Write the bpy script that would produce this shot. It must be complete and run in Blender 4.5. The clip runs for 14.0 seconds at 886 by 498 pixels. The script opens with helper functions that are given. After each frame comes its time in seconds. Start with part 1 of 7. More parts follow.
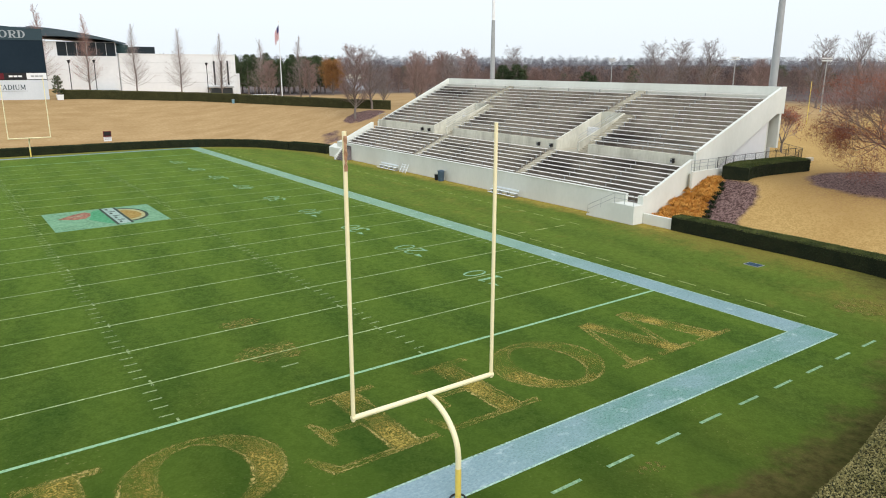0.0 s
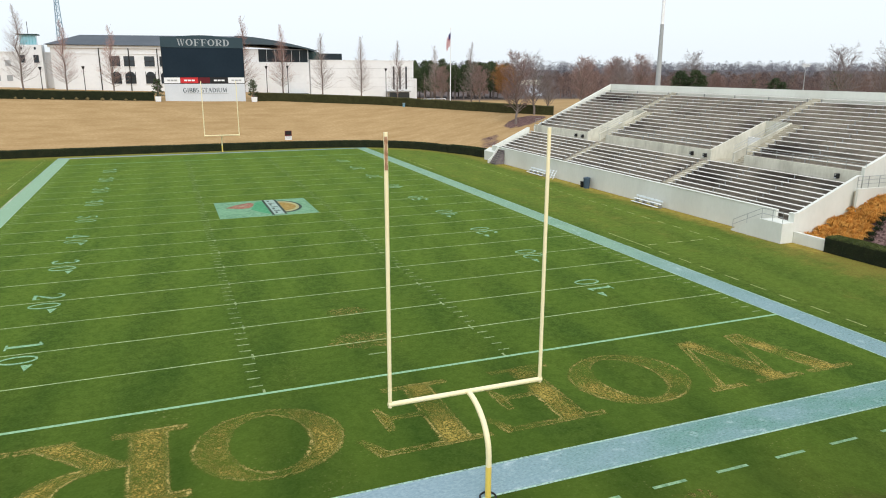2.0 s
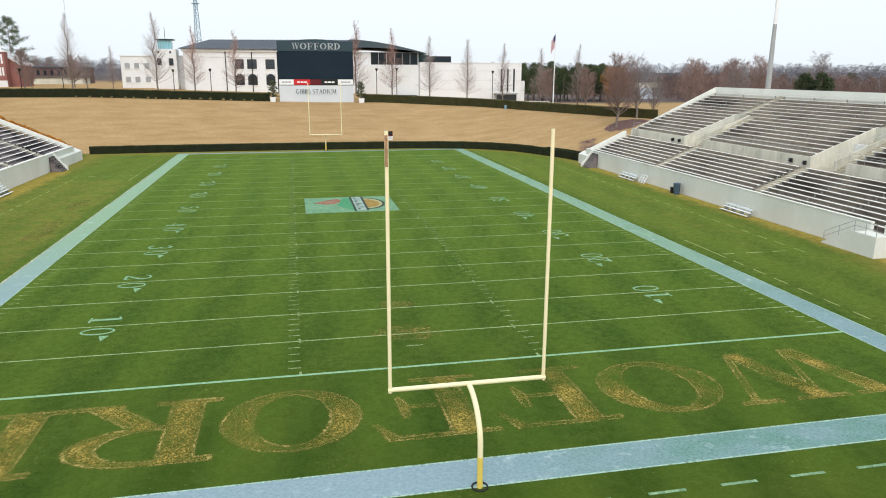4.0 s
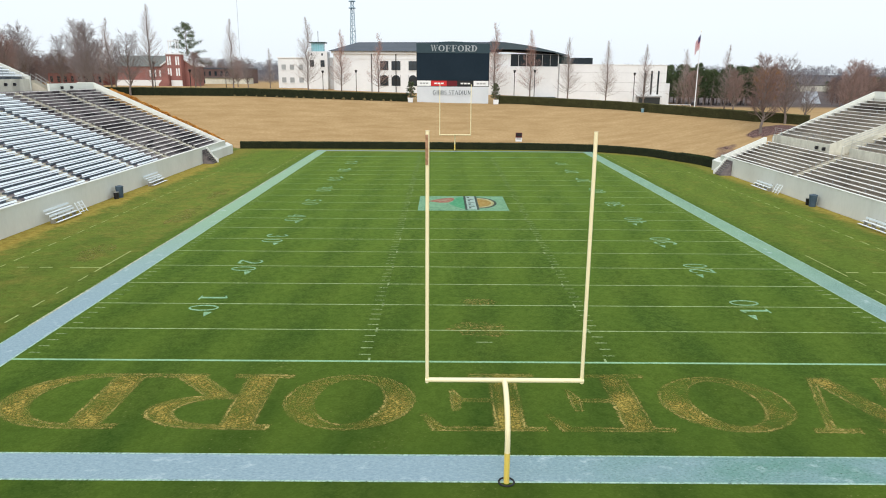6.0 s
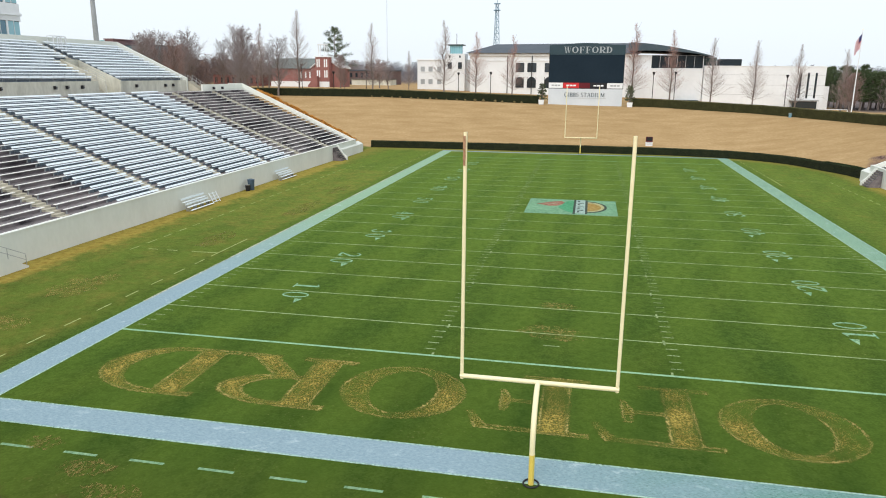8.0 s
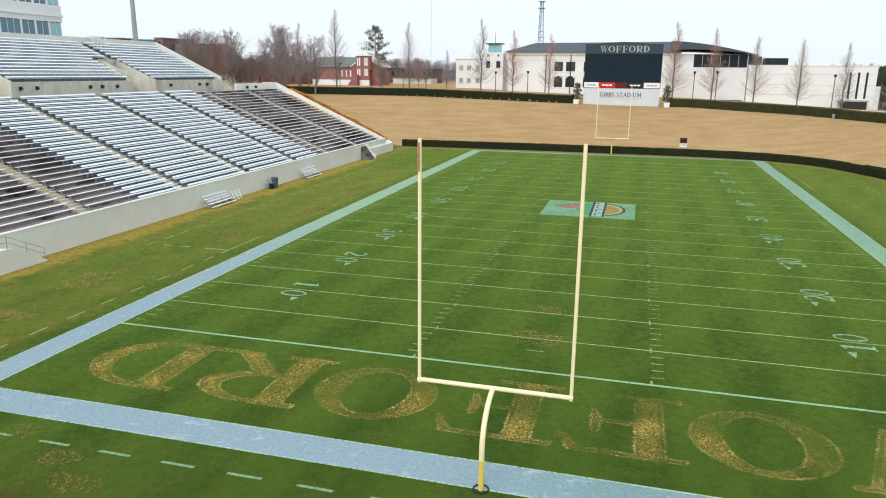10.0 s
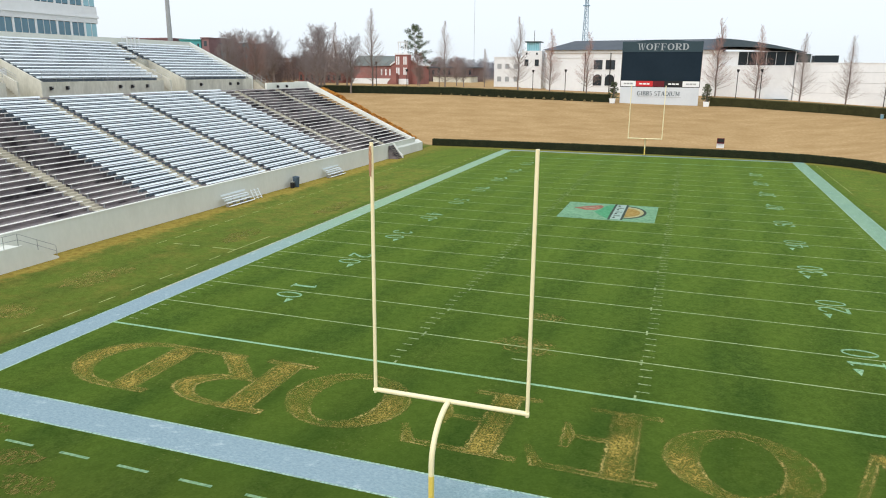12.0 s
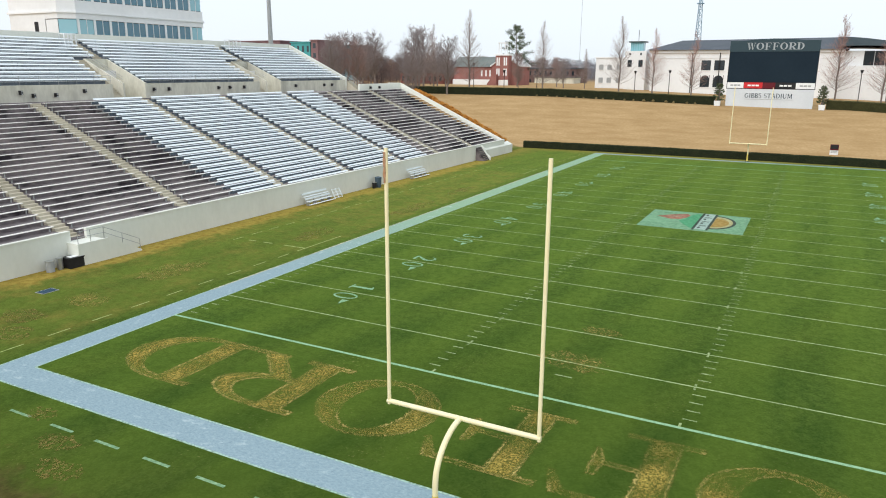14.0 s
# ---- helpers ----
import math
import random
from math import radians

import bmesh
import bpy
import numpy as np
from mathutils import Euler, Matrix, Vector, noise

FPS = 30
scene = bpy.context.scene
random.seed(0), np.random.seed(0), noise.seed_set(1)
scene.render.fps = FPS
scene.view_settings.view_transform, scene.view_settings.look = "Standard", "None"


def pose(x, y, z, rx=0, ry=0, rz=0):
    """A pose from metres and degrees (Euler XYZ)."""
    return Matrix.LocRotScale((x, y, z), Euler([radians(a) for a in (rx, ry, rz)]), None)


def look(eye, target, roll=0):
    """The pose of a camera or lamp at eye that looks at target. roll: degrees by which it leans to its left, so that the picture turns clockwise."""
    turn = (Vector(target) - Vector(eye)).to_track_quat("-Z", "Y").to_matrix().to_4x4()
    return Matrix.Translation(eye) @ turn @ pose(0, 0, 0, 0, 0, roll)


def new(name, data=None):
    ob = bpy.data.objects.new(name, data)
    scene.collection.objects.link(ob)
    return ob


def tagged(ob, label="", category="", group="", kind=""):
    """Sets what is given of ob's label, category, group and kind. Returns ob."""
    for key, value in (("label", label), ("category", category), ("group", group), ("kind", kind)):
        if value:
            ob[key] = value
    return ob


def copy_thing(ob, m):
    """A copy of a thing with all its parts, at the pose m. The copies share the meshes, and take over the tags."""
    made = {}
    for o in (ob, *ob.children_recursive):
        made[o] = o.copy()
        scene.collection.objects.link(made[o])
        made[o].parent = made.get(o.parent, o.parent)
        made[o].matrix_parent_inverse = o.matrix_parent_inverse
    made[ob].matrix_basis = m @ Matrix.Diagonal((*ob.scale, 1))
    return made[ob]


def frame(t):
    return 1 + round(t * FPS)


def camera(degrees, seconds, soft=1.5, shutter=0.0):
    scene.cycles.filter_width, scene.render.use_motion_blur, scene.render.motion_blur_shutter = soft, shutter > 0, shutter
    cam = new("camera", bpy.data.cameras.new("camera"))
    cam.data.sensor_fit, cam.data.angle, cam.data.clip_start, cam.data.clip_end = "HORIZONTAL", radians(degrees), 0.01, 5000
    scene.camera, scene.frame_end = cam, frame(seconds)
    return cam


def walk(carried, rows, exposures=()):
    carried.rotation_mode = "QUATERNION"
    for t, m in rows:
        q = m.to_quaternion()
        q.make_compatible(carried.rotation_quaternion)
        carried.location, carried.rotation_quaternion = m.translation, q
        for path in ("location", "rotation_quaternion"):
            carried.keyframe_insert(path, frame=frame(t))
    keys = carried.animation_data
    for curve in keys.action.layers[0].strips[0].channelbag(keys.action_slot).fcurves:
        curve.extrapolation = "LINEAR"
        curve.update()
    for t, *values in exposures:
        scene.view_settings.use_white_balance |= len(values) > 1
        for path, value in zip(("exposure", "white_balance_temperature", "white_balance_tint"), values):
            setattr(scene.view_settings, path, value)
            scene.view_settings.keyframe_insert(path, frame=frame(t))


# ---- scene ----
cam = camera(64.2, 14.0, 1.05)
PATH = [
    (0, (-12.807, -18.655, 14.293), (-11.6724, -17.0860, 13.7905), 0.13),
    (0.5, (-11.926, -19.376, 14.290), (-10.8971, -17.7355, 13.7922), 0.10),
    (1, (-11.068, -20.077, 14.268), (-10.1560, -18.3671, 13.7747), 0.15),
    (1.5, (-10.194, -20.716, 14.263), (-9.3992, -18.9480, 13.7731), 0.17),
    (2, (-9.312, -21.374, 14.291), (-8.6073, -19.5674, 13.8018), 0.18),
    (2.5, (-8.408, -21.956, 14.293), (-7.7476, -20.1333, 13.8037), 0.14),
    (3, (-7.551, -22.454, 14.271), (-6.9225, -20.6190, 13.7817), 0.20),
    (3.5, (-6.739, -22.988, 14.308), (-6.1676, -21.1344, 13.8197), 0.14),
    (4, (-5.916, -23.417, 14.297), (-5.5156, -21.5179, 13.8128), 0.22),
    (4.2, (-5.631, -23.579, 14.311), (-5.3322, -21.6614, 13.8301), 0.32),
    (6.5, (-1.429, -24.738, 14.346), (-1.4823, -22.7979, 13.8637), 0.39),
    (7, (-0.500, -24.826, 14.354), (-0.6811, -22.8930, 13.8731), 0.36),
    (7.5, (0.428, -24.886, 14.365), (0.0924, -22.9730, 13.8858), 0.38),
    (9.8, (4.275, -24.335, 14.701), (3.8188, -22.4492, 14.2135), 0.54),
    (10, (4.566, -24.223, 14.729), (4.0573, -22.3511, 14.2421), 0.55),
    (10.5, (5.394, -23.775, 14.749), (4.7789, -21.9349, 14.2642), 0.51),
    (11, (6.105, -23.329, 14.812), (5.4844, -21.4911, 14.3236), 0.46),
    (11.5, (6.777, -22.847, 14.821), (6.1526, -21.0116, 14.3304), 0.42),
    (12, (7.434, -22.383, 14.873), (6.8035, -20.5503, 14.3807), 0.41),
    (12.5, (8.062, -21.884, 14.903), (7.4005, -20.0620, 14.4092), 0.36),
    (13, (8.706, -21.397, 14.935), (8.0002, -19.5916, 14.4401), 0.35),
    (13.5, (9.315, -20.845, 14.972), (8.5475, -19.0656, 14.4778), 0.37),
    (14, (9.822, -20.255, 14.992), (8.9271, -18.5356, 14.4997), 0.33),
]
walk(cam, [(t, look(eye, target, roll)) for t, eye, target, roll in PATH])

# ---- world, sun, exposure ----
SUN_EL, SUN_AZ = 41.0, 190.0
world = bpy.data.worlds.new("overcast_sky")
scene.world = world
world.use_nodes = True
wn, wl = world.node_tree.nodes, world.node_tree.links
sky = wn.new("ShaderNodeTexSky")
sky.sky_type, sky.sun_disc = "NISHITA", False
sky.sun_elevation, sky.sun_rotation = radians(SUN_EL), radians(SUN_AZ)
sky.dust_density, sky.ozone_density = 4.0, 1.0
wback = wn["Background"]
wback.inputs["Strength"].default_value = 0.132
wmix = wn.new("ShaderNodeMix")
wmix.data_type = "RGBA"
wmix.inputs["Factor"].default_value = 0.82
wmix.inputs[7].default_value = (8.0, 8.7, 9.25, 1)
wl.new(sky.outputs["Color"], wmix.inputs[6])
wl.new(wmix.outputs[2], wback.inputs["Color"])
sun = new("sun", bpy.data.lights.new("sun", "SUN"))
sun.data.energy, sun.data.angle, sun.data.color = 1.42, radians(40), (1.0, 0.98, 0.95)
sun.matrix_world = pose(0, 0, 80, 90 - SUN_EL, 0, 180 - SUN_AZ)

# ---- materials ----


def material(name, rough=0.85, metal=0.0, spec=0.3):
    m = bpy.data.materials.new(name)
    m.use_nodes = True
    b = m.node_tree.nodes["Principled BSDF"]
    b.inputs["Roughness"].default_value = rough
    b.inputs["Metallic"].default_value = metal
    b.inputs["Specular IOR Level"].default_value = spec
    return m, m.node_tree.nodes, m.node_tree.links, b


def coords(nodes, links, scale=(1, 1, 1), turn=0.0, local=False):
    """World (or object) coordinates, scaled and turned about z."""
    if local:
        src = nodes.new("ShaderNodeTexCoord").outputs["Object"]
    else:
        src = nodes.new("ShaderNodeNewGeometry").outputs["Position"]
    mp = nodes.new("ShaderNodeMapping")
    mp.inputs["Scale"].default_value = scale
    mp.inputs["Rotation"].default_value = (0, 0, radians(turn))
    links.new(src, mp.inputs["Vector"])
    return mp.outputs["Vector"]


def noise_fac(nodes, links, vec, scale, detail=4.0, lo=0.35, hi=0.65, rough=0.55):
    n = nodes.new("ShaderNodeTexNoise")
    n.inputs["Scale"].default_value = scale
    n.inputs["Detail"].default_value = detail
    n.inputs["Roughness"].default_value = rough
    links.new(vec, n.inputs["Vector"])
    r = nodes.new("ShaderNodeMapRange")
    r.inputs["From Min"].default_value, r.inputs["From Max"].default_value = lo, hi
    links.new(n.outputs["Fac"], r.inputs["Value"])
    return r.outputs["Result"]


def cell_fac(nodes, links, vec, scale, lo=0.25, hi=0.75):
    """One random value for each small clump of grass."""
    n = nodes.new("ShaderNodeTexVoronoi")
    n.inputs["Scale"].default_value = scale
    links.new(vec, n.inputs["Vector"])
    r = nodes.new("ShaderNodeMapRange")
    r.inputs["From Min"].default_value, r.inputs["From Max"].default_value = lo, hi
    links.new(n.outputs["Color"], r.inputs["Value"])
    return r.outputs["Result"]


def blend(nodes, links, fac, a, b):
    x = nodes.new("ShaderNodeMix")
    x.data_type = "RGBA"
    for slot, v in ((0, fac), (6, a), (7, b)):
        if isinstance(v, (int, float)):
            x.inputs[slot].default_value = v
        elif isinstance(v, tuple):
            x.inputs[slot].default_value = (*v, 1)
        else:
            links.new(v, x.inputs[slot])
    return x.outputs[2]


def maths(nodes, links, op, a, b=0.0, clamp=False):
    x = nodes.new("ShaderNodeMath")
    x.operation, x.use_clamp = op, clamp
    for slot, v in ((0, a), (1, b)):
        if isinstance(v, (int, float)):
            x.inputs[slot].default_value = v
        else:
            links.new(v, x.inputs[slot])
    return x.outputs[0]


def relief(nodes, links, bsdf, height, strength, dist):
    b = nodes.new("ShaderNodeBump")
    b.inputs["Strength"].default_value, b.inputs["Distance"].default_value = strength, dist
    links.new(height, b.inputs["Height"])
    links.new(b.outputs["Normal"], bsdf.inputs["Normal"])


def mottled(name, a, b, big=0.3, small=4.0, rough=0.85, metal=0.0, spec=0.3, bump=0.2, stain=None, stretch=(1, 1, 1), amount=0.5):
    """Two colours mixed at two scales, with fine relief and, if given, stains of a third."""
    m, n, l, p = material(name, rough, metal, spec)
    v = coords(n, l, stretch)
    f1, f2 = noise_fac(n, l, v, big), noise_fac(n, l, v, small, 6)
    c = blend(n, l, maths(n, l, "ADD", maths(n, l, "MULTIPLY", f1, 0.6), maths(n, l, "MULTIPLY", f2, 0.4)), a, b)
    if stain:
        c = blend(n, l, maths(n, l, "MULTIPLY", noise_fac(n, l, v, big * 0.7, 5, 0.5, 0.68), amount), c, stain)
    l.new(c, p.inputs["Base Color"])
    if bump:
        relief(n, l, p, f2, bump, 0.02)
    return m


def varied(name, a, b, rough=0.8, island=True, spec=0.2, drift=0.09, each=0.45):
    """Foliage and twigs: colour by piece and by a slow drift over the place."""
    m, n, l, p = material(name, rough, 0.0, spec)
    if island:
        r = n.new("ShaderNodeNewGeometry").outputs["Random Per Island"]
    else:
        r = n.new("ShaderNodeObjectInfo").outputs["Random"]
    f = noise_fac(n, l, coords(n, l), drift, 2, 0.38, 0.62)
    l.new(blend(n, l, maths(n, l, "ADD", maths(n, l, "MULTIPLY", r, each), maths(n, l, "MULTIPLY", f, 1 - each)), a, b), p.inputs["Base Color"])
    return m


def worn(name, a, b, scale, lo, hi, coarse=0.25, streak=(1, 1, 1)):
    """A thin coat that lets the ground show through where it has worn away."""
    m, n, l, p = material(name, 0.95, 0, 0.1)
    v = coords(n, l, streak)
    l.new(blend(n, l, cell_fac(n, l, v, scale * 1.7), a, b), p.inputs["Base Color"])
    fine = maths(n, l, "ADD", maths(n, l, "MULTIPLY", cell_fac(n, l, v, scale * 2.2), 0.5), maths(n, l, "MULTIPLY", noise_fac(n, l, v, scale, 2, 0.3, 0.7), 0.5))
    wide = noise_fac(n, l, v, coarse, 3, 0.3, 0.7)
    s = maths(n, l, "ADD", maths(n, l, "MULTIPLY", fine, 0.72), maths(n, l, "MULTIPLY", wide, 0.28))
    r = n.new("ShaderNodeMapRange")
    r.inputs["From Min"].default_value, r.inputs["From Max"].default_value = lo, hi
    l.new(s, r.inputs["Value"])
    t = n.new("ShaderNodeBsdfTransparent")
    x = n.new("ShaderNodeMixShader")
    l.new(r.outputs["Result"], x.inputs[0])
    l.new(t.outputs[0], x.inputs[1])
    l.new(p.outputs[0], x.inputs[2])
    l.new(x.outputs[0], n["Material Output"].inputs["Surface"])
    return m


def dead_turf(name):
    """Dead grass of a letter: clumps that thin out, with a paler scalped outline here and there."""
    m, n, l, p = material(name, 0.95, 0, 0.1)
    v = coords(n, l)
    fine = cell_fac(n, l, v, 15.0, 0.1, 0.9)
    wide = noise_fac(n, l, v, 0.6, 4, 0.3, 0.7)
    a = n.new("ShaderNodeAttribute")
    a.attribute_name = "edge"
    dry = n.new("ShaderNodeAttribute")
    dry.attribute_name = "dry"
    d = maths(n, l, "ADD", a.outputs["Fac"], maths(n, l, "MULTIPLY", maths(n, l, "SUBTRACT", fine, 0.5), 0.26))
    s = maths(n, l, "ADD", maths(n, l, "MULTIPLY", fine, 0.40), maths(n, l, "MULTIPLY", wide, 0.40))
    fill = maths(n, l, "MULTIPLY", maths(n, l, "SUBTRACT", maths(n, l, "ADD", s, dry.outputs["Fac"]), 0.40), 1.35, True)
    body = maths(n, l, "MULTIPLY", maths(n, l, "SUBTRACT", 0.04, d), 4.0, True)
    ring = maths(n, l, "SUBTRACT", 1.0, maths(n, l, "MULTIPLY", maths(n, l, "ABSOLUTE", maths(n, l, "SUBTRACT", maths(n, l, "ADD", maths(n, l, "MULTIPLY", d, 0.5), maths(n, l, "MULTIPLY", a.outputs["Fac"], 0.5)), -0.03)), 7.5), True)
    patchy = maths(n, l, "ADD", maths(n, l, "MULTIPLY", noise_fac(n, l, v, 0.45, 3, 0.38, 0.60), 0.55), maths(n, l, "ADD", 0.10, maths(n, l, "MULTIPLY", dry.outputs["Fac"], 0.8)))
    ring = maths(n, l, "MULTIPLY", ring, maths(n, l, "MULTIPLY", cell_fac(n, l, v, 10.0, 0.0, 0.6), patchy), True)
    c = blend(n, l, cell_fac(n, l, v, 17.0), (0.19, 0.155, 0.027), (0.48, 0.365, 0.088))
    l.new(blend(n, l, maths(n, l, "MULTIPLY", ring, 0.8, True), c, (0.52, 0.43, 0.16)), p.inputs["Base Color"])
    x = n.new("ShaderNodeMixShader")
    l.new(maths(n, l, "MAXIMUM", maths(n, l, "MULTIPLY", maths(n, l, "MULTIPLY", fill, body), 0.9), ring), x.inputs[0])
    l.new(n.new("ShaderNodeBsdfTransparent").outputs[0], x.inputs[1])
    l.new(p.outputs[0], x.inputs[2])
    l.new(x.outputs[0], n["Material Output"].inputs["Surface"])
    return m


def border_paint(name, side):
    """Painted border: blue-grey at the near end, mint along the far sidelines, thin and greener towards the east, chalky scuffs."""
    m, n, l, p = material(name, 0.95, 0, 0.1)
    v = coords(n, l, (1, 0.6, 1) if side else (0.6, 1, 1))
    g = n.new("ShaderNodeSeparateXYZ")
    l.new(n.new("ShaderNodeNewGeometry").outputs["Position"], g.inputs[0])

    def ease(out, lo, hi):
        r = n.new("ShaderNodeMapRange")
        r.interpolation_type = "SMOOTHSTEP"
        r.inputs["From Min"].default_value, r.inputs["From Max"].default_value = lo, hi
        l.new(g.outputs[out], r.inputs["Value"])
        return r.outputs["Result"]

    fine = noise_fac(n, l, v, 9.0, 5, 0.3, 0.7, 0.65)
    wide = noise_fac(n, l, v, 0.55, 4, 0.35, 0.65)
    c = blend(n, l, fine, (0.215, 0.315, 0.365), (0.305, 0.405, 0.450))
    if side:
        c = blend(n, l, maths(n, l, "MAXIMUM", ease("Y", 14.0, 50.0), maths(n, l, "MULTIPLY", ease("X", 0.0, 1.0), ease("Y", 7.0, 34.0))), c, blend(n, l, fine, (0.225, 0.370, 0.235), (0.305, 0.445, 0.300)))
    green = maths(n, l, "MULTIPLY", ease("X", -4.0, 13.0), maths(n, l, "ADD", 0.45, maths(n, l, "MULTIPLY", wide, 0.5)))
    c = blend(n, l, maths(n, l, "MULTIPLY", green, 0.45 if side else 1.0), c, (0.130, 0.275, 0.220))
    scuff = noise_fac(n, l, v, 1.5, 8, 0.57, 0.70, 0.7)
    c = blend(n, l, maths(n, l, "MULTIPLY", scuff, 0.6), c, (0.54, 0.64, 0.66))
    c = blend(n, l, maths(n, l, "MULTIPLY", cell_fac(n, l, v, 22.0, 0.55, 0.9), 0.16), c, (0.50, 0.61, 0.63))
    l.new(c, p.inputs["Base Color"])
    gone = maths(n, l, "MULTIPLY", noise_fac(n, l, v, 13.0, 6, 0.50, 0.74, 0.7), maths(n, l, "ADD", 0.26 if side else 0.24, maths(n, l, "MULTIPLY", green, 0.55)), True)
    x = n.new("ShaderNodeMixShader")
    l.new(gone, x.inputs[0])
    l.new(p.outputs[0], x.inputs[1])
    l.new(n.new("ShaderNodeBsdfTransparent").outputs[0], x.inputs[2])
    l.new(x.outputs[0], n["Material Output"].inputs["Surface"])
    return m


def ground_material():
    m, n, l, p = material("turf_and_ground", 0.95, 0, 0.03)
    v = coords(n, l)
    fine, mid, big = noise_fac(n, l, v, 9.0, 3, 0.34, 0.66, 0.65), noise_fac(n, l, v, 1.9, 4, 0.34, 0.66), noise_fac(n, l, v, 0.11, 4)
    patch = noise_fac(n, l, v, 0.42, 4, 0.36, 0.64)
    grain = cell_fac(n, l, v, 11.0)
    clump = cell_fac(n, l, v, 3.6)
    green = blend(n, l, patch, (0.023, 0.056, 0.008), (0.036, 0.072, 0.0095))
    green = blend(n, l, maths(n, l, "MULTIPLY", mid, 0.42), green, (0.066, 0.104, 0.017))
    green = blend(n, l, maths(n, l, "MULTIPLY", noise_fac(n, l, v, 0.85, 5, 0.46, 0.66), 0.16), green, (0.013, 0.040, 0.007))
    green = blend(n, l, maths(n, l, "MULTIPLY", fine, 0.36), green, (0.010, 0.029, 0.004))
    green = blend(n, l, maths(n, l, "MULTIPLY", grain, 0.22), green, (0.085, 0.118, 0.026))
    green = blend(n, l, maths(n, l, "MULTIPLY", clump, 0.07), green, (0.008, 0.024, 0.004))
    tuftdots = noise_fac(n, l, v, 3.4, 4, 0.57, 0.74, 0.65)
    green = blend(n, l, maths(n, l, "MULTIPLY", tuftdots, 0.20), green, (0.115, 0.125, 0.035))
    green = blend(n, l, maths(n, l, "MULTIPLY", big, 0.6), green, (0.058, 0.086, 0.011))
    # fine mowing streaks along the field
    green = blend(n, l, maths(n, l, "MULTIPLY", noise_fac(n, l, coords(n, l, (1.0, 0.06, 1)), 0.8, 3, 0.4, 0.7), 0.30), green, (0.068, 0.108, 0.012))
    # pale clippings
    chips = maths(n, l, "MULTIPLY", noise_fac(n, l, v, 6.5, 2, 0.63, 0.72), noise_fac(n, l, v, 0.22, 4, 0.48, 0.66))
    green = blend(n, l, maths(n, l, "MULTIPLY", chips, 0.5), green, (0.30, 0.27, 0.11))
    # mowing bands, aslant
    band = n.new("ShaderNodeTexWave")
    band.wave_type, band.bands_direction, band.wave_profile = "BANDS", "X", "SIN"
    band.inputs["Scale"].default_value, band.inputs["Distortion"].default_value = 0.075, 0.6
    l.new(coords(n, l, (1, 1, 1), 24), band.inputs["Vector"])
    green = blend(n, l, maths(n, l, "MULTIPLY", band.outputs["Fac"], 0.42), green, (0.012, 0.039, 0.005))
    mow = n.new("ShaderNodeTexWave")
    mow.wave_type, mow.bands_direction, mow.wave_profile = "BANDS", "X", "SIN"
    mow.inputs["Scale"].default_value, mow.inputs["Distortion"].default_value = 0.058, 0.5
    l.new(v, mow.inputs["Vector"])
    lane = n.new("ShaderNodeMapRange")
    lane.inputs["From Min"].default_value, lane.inputs["From Max"].default_value = 0.25, 0.75
    l.new(mow.outputs["Fac"], lane.inputs["Value"])
    green = blend(n, l, maths(n, l, "MULTIPLY", lane.outputs["Result"], 0.40), green, (0.072, 0.116, 0.015))
    def attr(name):
        a = n.new("ShaderNodeAttribute")
        a.attribute_name = name
        return a.outputs["Fac"]

    straw = blend(n, l, noise_fac(n, l, coords(n, l, (0.5, 1.6, 1)), 0.3, 6), (0.375, 0.248, 0.118), (0.48, 0.332, 0.170))
    straw = blend(n, l, maths(n, l, "MULTIPLY", noise_fac(n, l, v, 2.0, 6), 0.45), straw, (0.33, 0.200, 0.085))
    gold = blend(n, l, cell_fac(n, l, v, 8.0), (0.41, 0.262, 0.095), (0.53, 0.352, 0.140))
    gold = blend(n, l, maths(n, l, "MULTIPLY", noise_fac(n, l, v, 0.22, 6, 0.42, 0.7), 0.35), gold, (0.35, 0.205, 0.07))
    litter = maths(n, l, "MULTIPLY", cell_fac(n, l, v, 8.0, 0.5, 0.75), 0.55)
    gold = blend(n, l, maths(n, l, "MULTIPLY", attr("litter"), maths(n, l, "ADD", 0.22, litter), True), gold, (0.21, 0.10, 0.05))
    brown = blend(n, l, fine, (0.135, 0.092, 0.022), (0.255, 0.172, 0.047))
    # Bare earth, darkened to hold the shadow beside the near hedge.
    soil = blend(n, l, mid, (0.040, 0.026, 0.012), (0.085, 0.055, 0.024))
    mulch = blend(n, l, cell_fac(n, l, v, 8.0), (0.070, 0.040, 0.036), (0.24, 0.155, 0.14))
    wood = blend(n, l, noise_fac(n, l, v, 0.02, 5), (0.11, 0.09, 0.086), (0.175, 0.145, 0.138))
    wood = blend(n, l, maths(n, l, "MULTIPLY", noise_fac(n, l, v, 0.13, 6, 0.4, 0.62, 0.7), 0.6), wood, (0.075, 0.062, 0.062))

    def ragged(a, amount):
        e = maths(n, l, "SUBTRACT", noise_fac(n, l, v, 0.45, 6, 0.3, 0.7, 0.7), 0.5)
        s = maths(n, l, "ADD", a, maths(n, l, "MULTIPLY", e, amount))
        return maths(n, l, "MULTIPLY", maths(n, l, "SUBTRACT", s, 0.32), 2.6, True)

    c = blend(n, l, maths(n, l, "ADD", maths(n, l, "MULTIPLY", ragged(attr("brown"), 0.75), 0.42), maths(n, l, "MULTIPLY", attr("brown"), 0.40), True), green, brown)
    # parched strip at the foot of the grandstand walls
    g = n.new("ShaderNodeSeparateXYZ")
    l.new(v, g.inputs[0])

